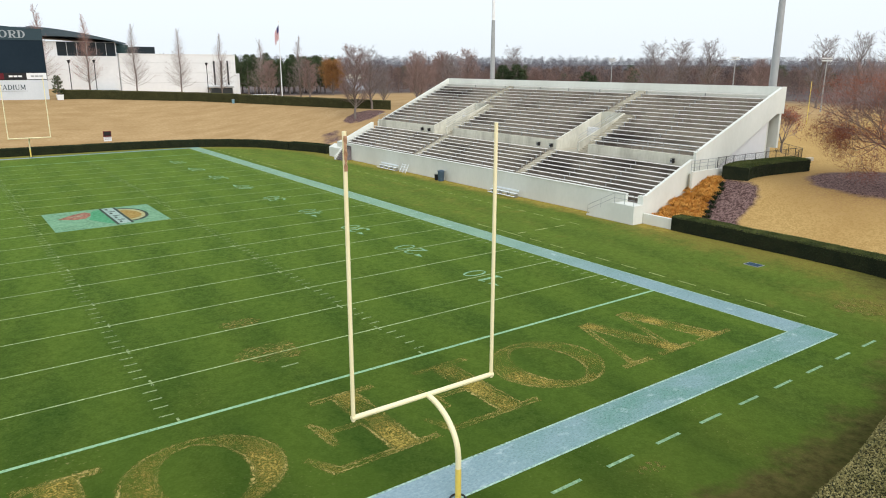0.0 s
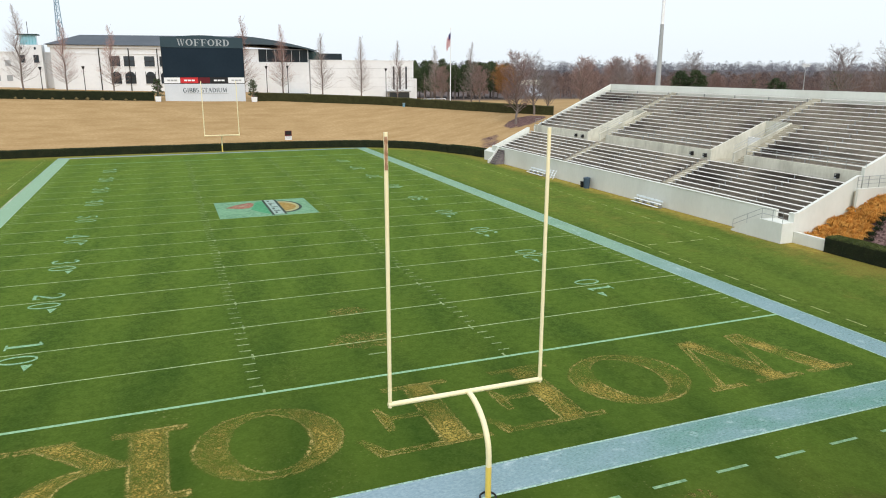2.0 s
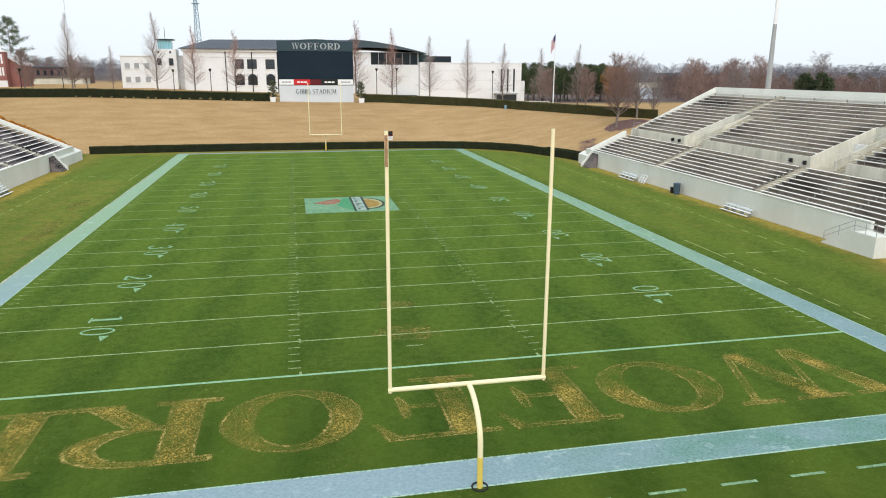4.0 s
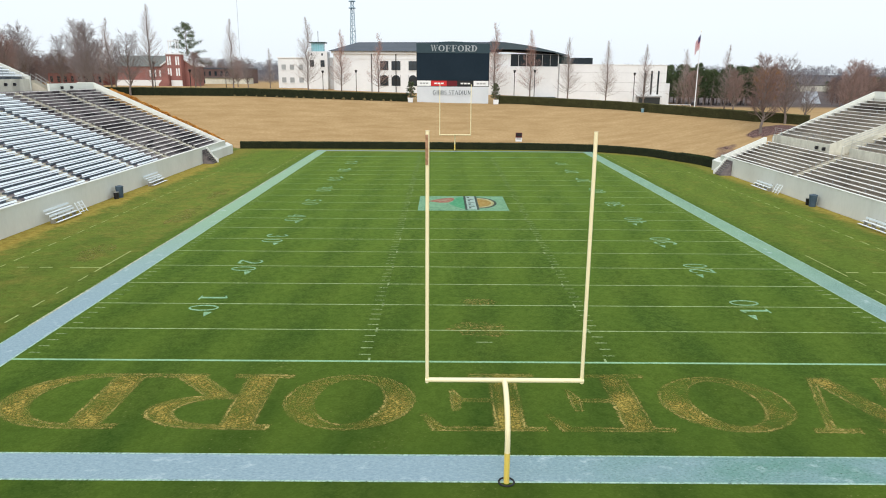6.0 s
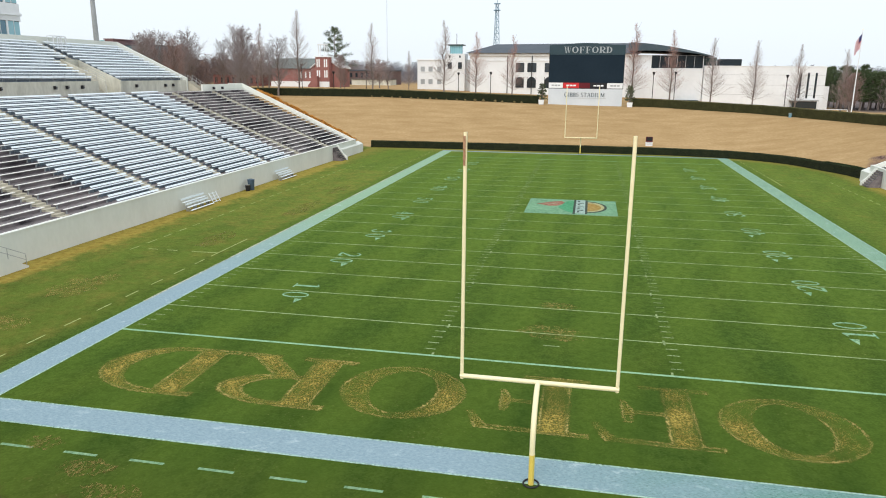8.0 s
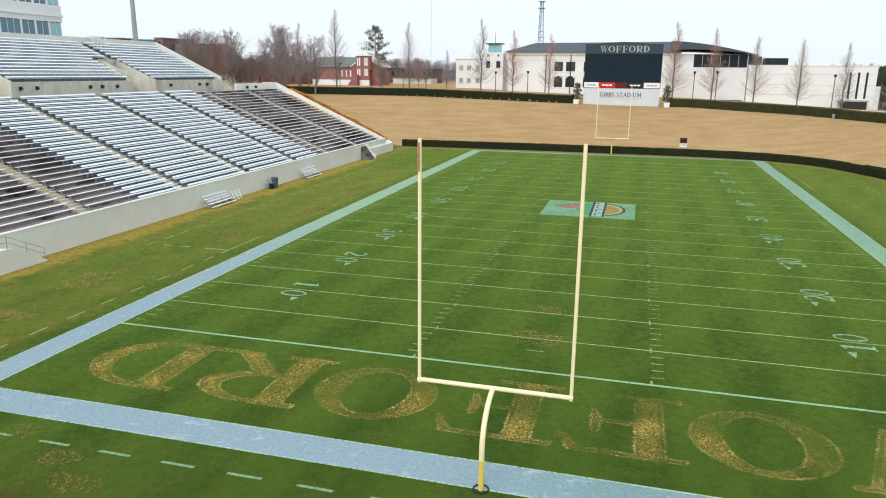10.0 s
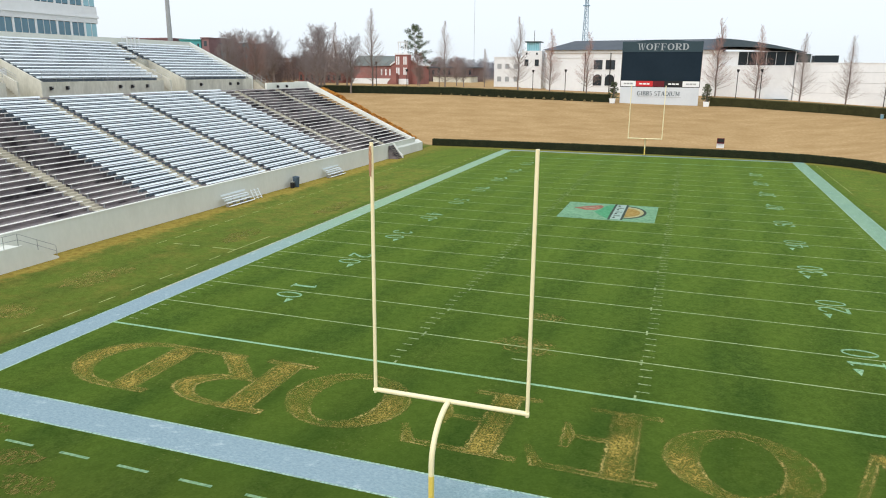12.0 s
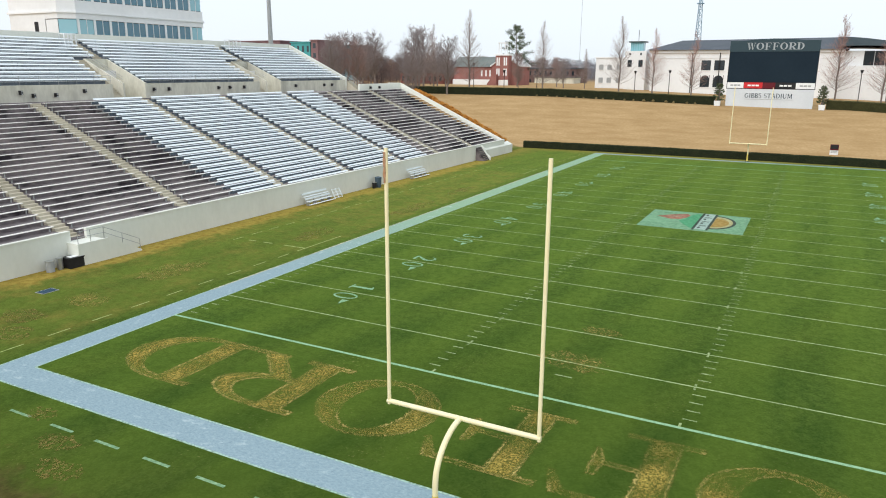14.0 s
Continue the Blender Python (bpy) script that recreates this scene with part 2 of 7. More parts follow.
    def between(out, a, b, c0, d0):
        up, down = maths(n, l, "MULTIPLY", maths(n, l, "SUBTRACT", g.outputs[out], a), 1 / (b - a), True), maths(n, l, "MULTIPLY", maths(n, l, "SUBTRACT", d0, g.outputs[out]), 1 / (d0 - c0), True)
        return maths(n, l, "MULTIPLY", up, down)

    west = maths(n, l, "MULTIPLY", between("X", -43.0, -42.0, -40.2, -36.6), between("Y", 3.0, 9.0, 88.0, 96.0))
    east = maths(n, l, "MULTIPLY", between("X", 37.6, 40.0, 41.0, 42.0), between("Y", 17.0, 20.0, 82.5, 86.5))
    parched = maths(n, l, "MAXIMUM", west, maths(n, l, "MULTIPLY", east, 0.8))
    c = blend(n, l, maths(n, l, "MULTIPLY", ragged(parched, 0.55), 0.9), c, blend(n, l, mid, (0.235, 0.138, 0.028), (0.37, 0.235, 0.062)))
    c = blend(n, l, maths(n, l, "MULTIPLY", ragged(attr("soil"), 0.6), 0.8), c, soil)
    c = blend(n, l, attr("straw"), c, blend(n, l, attr("gold"), straw, gold))
    c = blend(n, l, ragged(attr("mulch"), 0.38), c, mulch)
    c = blend(n, l, attr("far"), c, wood)
    l.new(c, p.inputs["Base Color"])
    relief(n, l, p, fine, 0.10, 0.04)
    l.new(maths(n, l, "MULTIPLY", maths(n, l, "SUBTRACT", 1.0, attr("straw")), maths(n, l, "ADD", 0.13, maths(n, l, "MULTIPLY", maths(n, l, "ADD", grain, mid), 0.15))), p.inputs["Sheen Weight"])
    p.inputs["Sheen Roughness"].default_value = 0.4
    p.inputs["Sheen Tint"].default_value = (0.62, 0.95, 0.17, 1)
    return m


GROUND = ground_material()
CONCRETE = mottled("pale_concrete", (0.72, 0.735, 0.67), (0.80, 0.81, 0.745), 0.25, 3, bump=0.08, stain=(0.52, 0.51, 0.45), amount=0.26, stretch=(1, 1, 0.5))
CONCRETE_RAW = mottled("raw_concrete", (0.56, 0.54, 0.45), (0.72, 0.70, 0.60), 0.5, 4, bump=0.15, stain=(0.30, 0.29, 0.24), amount=0.55, stretch=(1, 1, 0.35))
TREAD = mottled("stained_treads", (0.235, 0.200, 0.165), (0.45, 0.40, 0.33), 0.2, 3, bump=0.2, stain=(0.045, 0.032, 0.030), amount=0.9, stretch=(1, 0.55, 1))
MAST = mottled("grey_mast", (0.33, 0.345, 0.35), (0.42, 0.435, 0.44), 0.3, 3, 0.7)
SHINGLE = mottled("brown_grey_shingle", (0.10, 0.085, 0.078), (0.16, 0.14, 0.128), 0.3, 2, 0.9)
# Darker, more heavily blotched tread colours, for the west stand and field stairs.
TREAD_DARK = mottled("dark_blotched_treads", (0.150, 0.130, 0.140), (0.33, 0.29, 0.285), 0.2, 3, bump=0.2, stain=(0.018, 0.013, 0.020), amount=1.0, stretch=(1, 0.55, 1))
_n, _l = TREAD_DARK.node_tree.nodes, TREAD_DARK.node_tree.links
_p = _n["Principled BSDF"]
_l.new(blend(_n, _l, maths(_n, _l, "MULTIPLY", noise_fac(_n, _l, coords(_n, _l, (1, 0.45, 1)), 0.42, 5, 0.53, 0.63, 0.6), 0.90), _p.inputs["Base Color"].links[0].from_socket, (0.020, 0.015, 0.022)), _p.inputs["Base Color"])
STEP = mottled("aisle_concrete", (0.46, 0.42, 0.33), (0.60, 0.55, 0.44), 0.5, 5, bump=0.15, stain=(0.28, 0.24, 0.18))
ALU = mottled("bright_aluminium", (0.84, 0.91, 0.95), (0.91, 0.96, 0.985), 0.4, 9, 0.45, 0.0, 0.5, 0.03)
PLANK = mottled("weathered_plank", (0.86, 0.83, 0.77), (0.97, 0.945, 0.90), 0.35, 8, 0.6, 0.1, 0.4, 0.05)
RAIL = mottled("galvanised_rail", (0.36, 0.37, 0.37), (0.5, 0.51, 0.51), 1.0, 9, 0.4, 0.7, 0.5, 0.0)
POST = mottled("cream_yellow_paint", (0.92, 0.81, 0.48), (0.95, 0.86, 0.56), 0.5, 9, 0.4, 0, 0.5, 0.0)
POST_LOW = mottled("yellow_paint", (0.82, 0.60, 0.10), (0.86, 0.68, 0.18), 0.5, 9, 0.4, 0, 0.5, 0.0)
RIBBON = mottled("faded_orange_cloth", (0.36, 0.20, 0.11), (0.46, 0.28, 0.17), 1, 9)
LINE = worn("faded_white_line", (0.34, 0.46, 0.20), (0.46, 0.57, 0.27), 5.0, -0.45, 0.75)
GOAL = worn("pale_green_line", (0.24, 0.43, 0.235), (0.32, 0.515, 0.30), 6.0, -0.45, 0.45)
BAND = border_paint("blue_grey_border", False)
EDGE = worn("bright_edge_line", (0.34, 0.52, 0.40), (0.45, 0.61, 0.49), 6.0, -0.1, 0.6)
NUMBER = worn("mint_number_paint", (0.21, 0.41, 0.22), (0.32, 0.51, 0.30), 5.0, -0.3, 0.6)
DASH = worn("worn_dash_paint", (0.21, 0.37, 0.20), (0.30, 0.46, 0.26), 5.0, -0.7, 0.75)
SIDE_DASH = worn("worn_cream_dash_paint", (0.36, 0.44, 0.145), (0.46, 0.53, 0.20), 5.0, -0.7, 0.8)
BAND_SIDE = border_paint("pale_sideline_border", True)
CREAM_EDGE = worn("bleached_edge_line", (0.50, 0.52, 0.33), (0.62, 0.62, 0.44), 4.0, 0.1, 0.75)
DEAD = dead_turf("dead_letter_turf")
SCALPED_SOFT = worn("smeared_dry_turf", (0.17, 0.13, 0.035), (0.33, 0.25, 0.08), 7.0, 0.40, 1.05, 0.9, (1, 0.6, 1))
SCALPED = worn("scalped_turf", (0.26, 0.20, 0.05), (0.50, 0.385, 0.12), 7.0, 0.50, 0.95, 1.1)
# Hedge sides and cores carry their shade in dark colours; tops are coloured lighter.
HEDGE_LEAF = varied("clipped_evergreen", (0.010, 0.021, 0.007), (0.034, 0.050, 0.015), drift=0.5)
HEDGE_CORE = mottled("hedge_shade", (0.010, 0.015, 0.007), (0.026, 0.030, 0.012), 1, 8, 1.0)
HEDGE_GREEN = varied("lit_top_evergreen", (0.040, 0.060, 0.014), (0.125, 0.140, 0.040), drift=0.8)
HEDGE_TAN = varied("tan_lit_top_evergreen", (0.14, 0.135, 0.045), (0.36, 0.31, 0.13), drift=0.8)
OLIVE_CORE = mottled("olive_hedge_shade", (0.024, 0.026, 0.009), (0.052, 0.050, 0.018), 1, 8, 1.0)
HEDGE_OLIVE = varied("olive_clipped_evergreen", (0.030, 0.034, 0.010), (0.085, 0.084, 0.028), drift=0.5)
HEDGE_BRONZE = varied("bronze_lit_top_evergreen", (0.068, 0.072, 0.024), (0.165, 0.150, 0.066), drift=0.5)
SCREEN = mottled("unlit_screen", (0.009, 0.020, 0.032), (0.013, 0.026, 0.040), 0.2, 2, 0.7, 0, 0.2, 0.0)
SCREEN.node_tree.nodes["Principled BSDF"].inputs["Specular IOR Level"].default_value = 0.15
BOARD_TOP = mottled("dark_green_panel", (0.020, 0.046, 0.060), (0.028, 0.058, 0.074), 0.2, 2, 0.5, 0, 0.4, 0.0)
WHITE = mottled("white_paint", (0.80, 0.81, 0.82), (0.87, 0.88, 0.88), 0.2, 3, 0.7, 0, 0.3, 0.03)
STUCCO = mottled("white_stucco", (0.76, 0.77, 0.775), (0.86, 0.865, 0.865), 0.06, 1.2, 0.9, 0, 0.2, 0.1, stain=(0.58, 0.57, 0.55), amount=0.4)
RED = mottled("red_panel", (0.55, 0.015, 0.02), (0.62, 0.025, 0.03), 0.5, 3, 0.5, 0, 0.4, 0.0)
MAROON = mottled("maroon_panel", (0.10, 0.006, 0.012), (0.14, 0.01, 0.018), 0.5, 3, 0.5)
BLACK = mottled("black_paint", (0.012, 0.012, 0.013), (0.022, 0.022, 0.024), 0.8, 5, 0.55)
GREY_LETTER = mottled("silver_letter", (0.32, 0.355, 0.38), (0.42, 0.45, 0.47), 0.5, 3, 0.5)
SLATE = mottled("slate_roof", (0.055, 0.068, 0.085), (0.085, 0.10, 0.12), 0.12, 1.5, 0.6)
GREEN_ROOF = mottled("green_metal_roof", (0.020, 0.048, 0.045), (0.032, 0.065, 0.06), 0.1, 1.5, 0.45)
BRICK = mottled("red_brick", (0.19, 0.066, 0.055), (0.27, 0.11, 0.092), 0.3, 3, 0.9, stain=(0.16, 0.05, 0.04))
# Brick red greyed to plum, with the distance haze in its colour.
FAR_BRICK = mottled("haze_tinted_brick", (0.19, 0.11, 0.115), (0.25, 0.155, 0.16), 0.3, 3, 0.9)
CHURCH_BRICK = mottled("faded_rose_brick", (0.27, 0.115, 0.10), (0.36, 0.165, 0.145), 0.3, 3, 0.9, stain=(0.20, 0.08, 0.07))
CHURCH_ROOF = mottled("grey_green_shingle", (0.13, 0.155, 0.15), (0.20, 0.225, 0.215), 0.3, 2, 0.9)
DULL_BRICK = mottled("weathered_brown_brick", (0.12, 0.075, 0.068), (0.17, 0.11, 0.10), 0.3, 3, 0.9)
PALE_TEAL = mottled("blue_grey_panel", (0.10, 0.17, 0.20), (0.15, 0.23, 0.26), 0.3, 3, 0.6)
TEAL = mottled("teal_panel", (0.055, 0.29, 0.30), (0.08, 0.36, 0.36), 0.3, 3, 0.6)
BARK = mottled("grey_bark", (0.14, 0.112, 0.10), (0.24, 0.198, 0.175), 0.6, 7, 0.95, stretch=(1, 1, 0.3))
TWIG = varied("bare_twigs", (0.16, 0.135, 0.138), (0.29, 0.25, 0.248))
RUST = varied("russet_twigs", (0.20, 0.13, 0.118), (0.35, 0.245, 0.22))
ORANGE_LEAF = varied("orange_leaves", (0.25, 0.12, 0.045), (0.38, 0.20, 0.075))
RED_LEAF = varied("withered_oak_leaves", (0.20, 0.06, 0.036), (0.43, 0.155, 0.09))
PINE_LEAF = varied("pine_needles", (0.034, 0.060, 0.028), (0.105, 0.135, 0.060))
GRASS_TUFT = varied("dry_ornamental_grass", (0.50, 0.20, 0.03), (0.80, 0.42, 0.10), drift=0.6)
WOODS = varied("leafless_woods", (0.075, 0.062, 0.064), (0.25, 0.155, 0.12), drift=0.11, each=0.22)
# Distance haze is mixed into these paler, bluer twig colours.
WOODS_FAR = varied("haze_tinted_woods", (0.125, 0.130, 0.155), (0.235, 0.22, 0.235), drift=0.05, each=0.2)
SPIRE_RUST = varied("rust_tinted_twigs", (0.33, 0.18, 0.15), (0.46, 0.29, 0.25))
SPIRE_TWIG = varied("mauve_twigs", (0.27, 0.215, 0.205), (0.42, 0.345, 0.325))
PALE_PANEL = mottled("pale_grey_panel", (0.60, 0.635, 0.67), (0.68, 0.71, 0.74), 0.3, 3, 0.6)
BLUE_ROOF = mottled("blue_grey_metal_roof", (0.05, 0.075, 0.09), (0.075, 0.105, 0.125), 0.1, 1.5, 0.4)
# Dark blue-grey that paints the shade below the bright benches.
SHADE_ALU = mottled("shaded_aluminium", (0.12, 0.155, 0.19), (0.20, 0.245, 0.29), 0.4, 6, 0.5)
# Darkened panes stand for the trees they reflect; also on a roof unit.
DIM_GLASS = mottled("reflection_dark_glass", (0.012, 0.018, 0.022), (0.022, 0.030, 0.036), 0.2, 2, 0.3, 0, 0.2, 0.0)
GLASS, _, _, _gp = material("dark_window_glass", 0.08, 0, 0.8)
_gp.inputs["Base Color"].default_value = (0.022, 0.032, 0.04, 1)
PALE_GLASS, _, _, _pp = material("pale_window_glass", 0.06, 0, 0.9)
_pp.inputs["Base Color"].default_value = (0.26, 0.50, 0.57, 1)
# Reflected sky is put into this blue pane colour.
BLUE_GLASS, _, _, _bp = material("sky_tinted_glass", 0.06, 0, 0.9)
_bp.inputs["Base Color"].default_value = (0.065, 0.185, 0.255, 1)

# ---- mesh helpers ----


class Shape:
    """Collects vertices and faces for one mesh."""

    def __init__(self):
        self.v, self.f = [], []

    def box(self, x0, y0, z0, x1, y1, z1):
        k = len(self.v)
        self.v += [(x, y, z) for z in (z0, z1) for y in (y0, y1) for x in (x0, x1)]
        self.f += [tuple(k + i for i in q) for q in ((0, 2, 3, 1), (4, 5, 7, 6), (0, 1, 5, 4), (2, 6, 7, 3), (0, 4, 6, 2), (1, 3, 7, 5))]
        return self

    def poly(self, pts, z=0.0):
        k = len(self.v)
        self.v += [(p[0], p[1], z) if len(p) == 2 else tuple(p) for p in pts]
        self.f.append(tuple(range(k, k + len(pts))))
        return self

    def prism(self, pts, lo, hi, place):
        """A closed outline swept from lo to hi; place(a, b, c) gives the point."""
        k, m = len(self.v), len(pts)
        for c in (lo, hi):
            self.v += [tuple(place(a, b, c)) for a, b in pts]
        self.f += [tuple(range(k + m - 1, k - 1, -1)), tuple(range(k + m, k + 2 * m))]
        self.f += [(k + i, k + (i + 1) % m, k + m + (i + 1) % m, k + m + i) for i in range(m)]
        return self

    def tube(self, path, radii, sides=6, caps=True):
        k = len(self.v)
        pts = [Vector(p) for p in path]
        if isinstance(radii, (int, float)):
            radii = [radii] * len(pts)
        a = None
        for i, p in enumerate(pts):
            d = (pts[min(i + 1, len(pts) - 1)] - pts[max(i - 1, 0)]).normalized()
            if a is None:
                a = d.cross(Vector((0.31, 0.95, 0.02)) if abs(d.z) > 0.8 else Vector((0, 0, 1))).normalized()
            else:
                a = (a - d * a.dot(d)).normalized()
            b = d.cross(a)
            for j in range(sides):
                w = 2 * math.pi * j / sides
                self.v.append(tuple(p + radii[i] * (math.cos(w) * a + math.sin(w) * b)))
        for i in range(len(pts) - 1):
            for j in range(sides):
                q = k + i * sides
                self.f.append((q + j, q + (j + 1) % sides, q + sides + (j + 1) % sides, q + sides + j))
        if caps:
            e = k + (len(pts) - 1) * sides
            n = len(self.v)
            self.v += self.v[k:k + sides] + self.v[e:e + sides]
            self.f += [tuple(range(n + sides - 1, n - 1, -1)), tuple(range(n + sides, n + 2 * sides))]
        return self

    def mesh(self, name, mat, smooth=False):
        me = bpy.data.meshes.new(name)
        me.from_pydata(self.v, [], self.f)
        me.materials.append(mat)
        if smooth:
            me.shade_smooth()
        return me


def part(name, shape, mat, parent=None, label="", smooth=False):
    """Links a shape (or a mesh) as one mesh object under a thing or a part."""
    ob = new(name, shape.mesh(name, mat, smooth) if isinstance(shape, Shape) else shape)
    ob.parent = parent
    return tagged(ob, label)


def thing(name, label, category, group="", kind="", at=(0, 0, 0)):
    ob = tagged(new(name), label, category, group, kind)
    ob.location = at
    ob.empty_display_size = 0.2
    return ob


def single(name, shape, mat, label, category, group="", kind="", smooth=False):
    return tagged(part(name, shape, mat, None, "", smooth), label, category, group, kind)


# ---- the ground ----
GOAL_LINE, SIDE, LENGTH = 9.144, 24.384, 109.728
YARD = 0.9144


def smooth01(t):
    t = min(1.0, max(0.0, t))
    return t * t * (3 - 2 * t)


def lerp_table(x, table):
    if x <= table[0][0]:
        return table[0][1]
    for (a, u), (b, w) in zip(table, table[1:]):
        if x <= b:
            return u + (w - u) * (x - a) / (b - a)
    return table[-1][1]


RIM = [(-90, 9.4), (-50, 9.4), (-18, 8.45), (0, 8.0), (16, 7.85), (36, 7.0), (54, 6.0), (75, 5.0)]
RUN = [(-60, 36.5), (16, 36.5), (36, 31), (54, 25), (60, 21)]


def outside(x, y):
    """How far a point lies outside the sunken field, which has rounded corners."""
    x0, x1, y0, y1 = -41.2, 40.6, -10.0, 113.4
    r = (25.3 if x > 0 else 2.0) if y > 52 else 14.0
    cx, cy = min(max(x, x0 + r), x1 - r), min(max(y, y0 + r), y1 - r)
    d = math.hypot(x - cx, y - cy)
    if d > 0:
        return d - r
    return -min(x - x0, x1 - x, y - y0, y1 - y)


def ramp(d, run, rim):
    t = max(0.0, d / run)
    return rim * (t if t < 0.92 else 0.92 + 0.08 * smooth01((t - 0.92) / 0.25))


def height(x, y):
    d = outside(x, y) - 1.2
    if d <= 0:
        return 0.0
    rim, run = lerp_table(x, RIM), lerp_table(x, RUN)
    if x > 0 and y < 92:
        f = smooth01((y - 24) / 66)
        rim, run = 3.7 + f * (rim - 3.7), 8.6 + f * (run - 8.6)
    elif x <= 0 and y < 100:
        run = 26.0
    z = ramp(d, run, rim)
    if x < -41 and y > 100:
        # the bank also climbs beside the west stand
        z = max(ramp(y - 114.6, 36.5, rim), ramp(-x - 37.8 - max(0.0, y - 103.5) * 0.5, 24.0, 11.1) * smooth01((127 - y) / 20))
    r = math.hypot(x, y - 60)
    if r > 260:
        far = smooth01((r - 260) / 900)
        z += far * (9.5 + 5 * noise.noise(Vector((x * 0.0012, y * 0.0012, 3.7))) + 3.5 * noise.noise(Vector((x * 0.0055, y * 0.0055, 1.3))))
    return z


def spaced(lo, hi, step, reach):
    a = list(np.arange(lo, hi + 0.01, step))
    w, x = step, hi
    out = []
    while x < reach:
        w *= 1.22
        x += w
        out.append(x)
    left, w, x = [], step, lo
    while x > -reach:
        w *= 1.22
        x -= w
        left.append(x)
    return left[::-1] + a + out


def ground():
    xs, ys = spaced(-84, 84, 1.2, 4300), spaced(-40, 160, 1.2, 4300)
    verts = [(x, y, height(x, y)) for y in ys for x in xs]
    n = len(xs)
    faces = [(j * n + i, j * n + i + 1, (j + 1) * n + i + 1, (j + 1) * n + i) for j in range(len(ys) - 1) for i in range(n - 1)]
    me = bpy.data.meshes.new("ground")
    me.from_pydata(verts, [], faces)
    me.materials.append(GROUND)
    me.shade_smooth()
    straw, brown, mulch, far, gold, soil, litter = [], [], [], [], [], [], []
    for x, y, z in verts:
        d = outside(x, y)
        straw.append(smooth01((d - 0.6) / 1.2))
        side = max(0.0, 1 - (-d) / (8.0 if x < 0 else 4.5)) if d < 0.6 else 0.0
        apron = (0.26 if x < 0 else 0.17 + 0.13 * smooth01((y - 24) / 14)) if abs(x) > 27 and d < 0 else 0.0
        if x < -27 and 2 < y < 80:
            apron = 0.36 if y < 36 else 0.46
        near_end = smooth01((8 - y) / 8)
        if x > 30 and y < 34 and d < 0.6:
            apron = max(apron, 0.62 * smooth01((x - 31) / 8) * smooth01((34 - y) / 14))
        apron = max(apron, 0.10 * smooth01((-2.5 - y) / 1.5) * (1 if d < 0 else 0))
        strip_edge = 0.45 * smooth01((d + 3.0) / 2.4) if d < 0.6 else 0.0
        apron = max(apron, (0.6 if x > 0 else 0.34) * near_end * smooth01((abs(x) - 27.5) / 5.5) * (1 if d < 0.6 else 0))
        brown.append(max(side * (0.9 - 0.55 * near_end), apron) + strip_edge * (1 - near_end))
        # Dark strip along the hedge: bare soil, with the hedge's shadow painted in.
        soil.append(near_end * max(smooth01((d + 5.2) / 3.4) * 0.85, smooth01((d + 8.0) / 4.0) * 0.5 * smooth01((abs(x) - 12) / 14)) * (1 if d < 1 else 0))
        gold.append(smooth01((x - 40) / 2) * smooth01((60 - y) / 20))
        bed = 0.0
        if x > 40 and y < 24:
            bed = max(bed, smooth01((y - 14.2 - 0.25 * (x - 41.5)) / 1.0) * smooth01((51.0 - x - max(0.0, 18.0 - y) * 0.6) / 1.0) * smooth01((x - 41) / 0.6))
            bed = max(bed, 0.85 * smooth01((10.5 - math.hypot(x - 60.0, y - 7.8)) / 2.5))
        if y > 95:
            bed = max(bed, smooth01((5.0 - math.hypot(x - 57.5, (y - 105) * 1.2)) / 1.5))
            bed = max(bed, 0.62 * smooth01((3.0 - abs(x - 45 - (y - 94) * 0.4)) / 2) * smooth01((104 - y) / 3) if x > 41 else 0)
        mulch.append(bed)
        litter.append(smooth01((15.0 - math.hypot(x - 59.0, y - 8.0)) / 9.0) if x > 41 else 0.0)
        far.append(max(smooth01((math.hypot(x, y - 60) - 260) / 120), smooth01((x - 168) / 20), smooth01((y - 185) / 20) * smooth01((x - 72) / 8)))
    for name, vals in (("straw", straw), ("brown", brown), ("mulch", mulch), ("far", far), ("gold", gold), ("soil", soil), ("litter", litter)):
        a = me.attributes.new(name, "FLOAT", "POINT")
        a.data.foreach_set("value", vals)
    tagged(new("ground", me), "mown green turf field rising to straw-coloured dormant grass banks", "ground", "", "structure")


ground()

# ---- field markings ----
PAINT = 0.006


def strip(name, x0, y0, x1, y1, mat, label, lift=PAINT):
    return single(name, Shape().poly([(x0, y0), (x1, y0), (x1, y1), (x0, y1)], lift), mat, label, "field marking", "field markings", "structure")


for y in (GOAL_LINE, LENGTH - GOAL_LINE):
    strip("goal_line", -SIDE, y - 0.10, SIDE, y + 0.10, GOAL, "pale green painted goal line across the turf")
for k in range(1, 20):
    y = GOAL_LINE + 5 * YARD * k
    strip("yard_line", -SIDE, y - 0.05, SIDE, y + 0.05, LINE, "thin faded white yard line across the turf")
ticks = Shape()
for k in range(1, 100):
    y = GOAL_LINE + YARD * k
    if k % 5:
        for x in (-SIDE + 0.35, -6.7, 6.1, SIDE - 1.0):
            ticks.poly([(x, y - 0.05), (x + 0.62, y - 0.05), (x + 0.62, y + 0.05), (x, y + 0.05)], PAINT)
    else:
        for x in (-6.1, 6.1):
            ticks.poly([(x - 0.06, y - 0.35), (x + 0.06, y - 0.35), (x + 0.06, y + 0.35), (x - 0.06, y + 0.35)], PAINT + 0.003)
for x in (-6.1, 6.1):
    ticks.poly([(x - 0.06, GOAL_LINE + 0.1), (x + 0.06, GOAL_LINE + 0.1), (x + 0.06, GOAL_LINE + 0.45), (x - 0.06, GOAL_LINE + 0.45)], PAINT + 0.003)
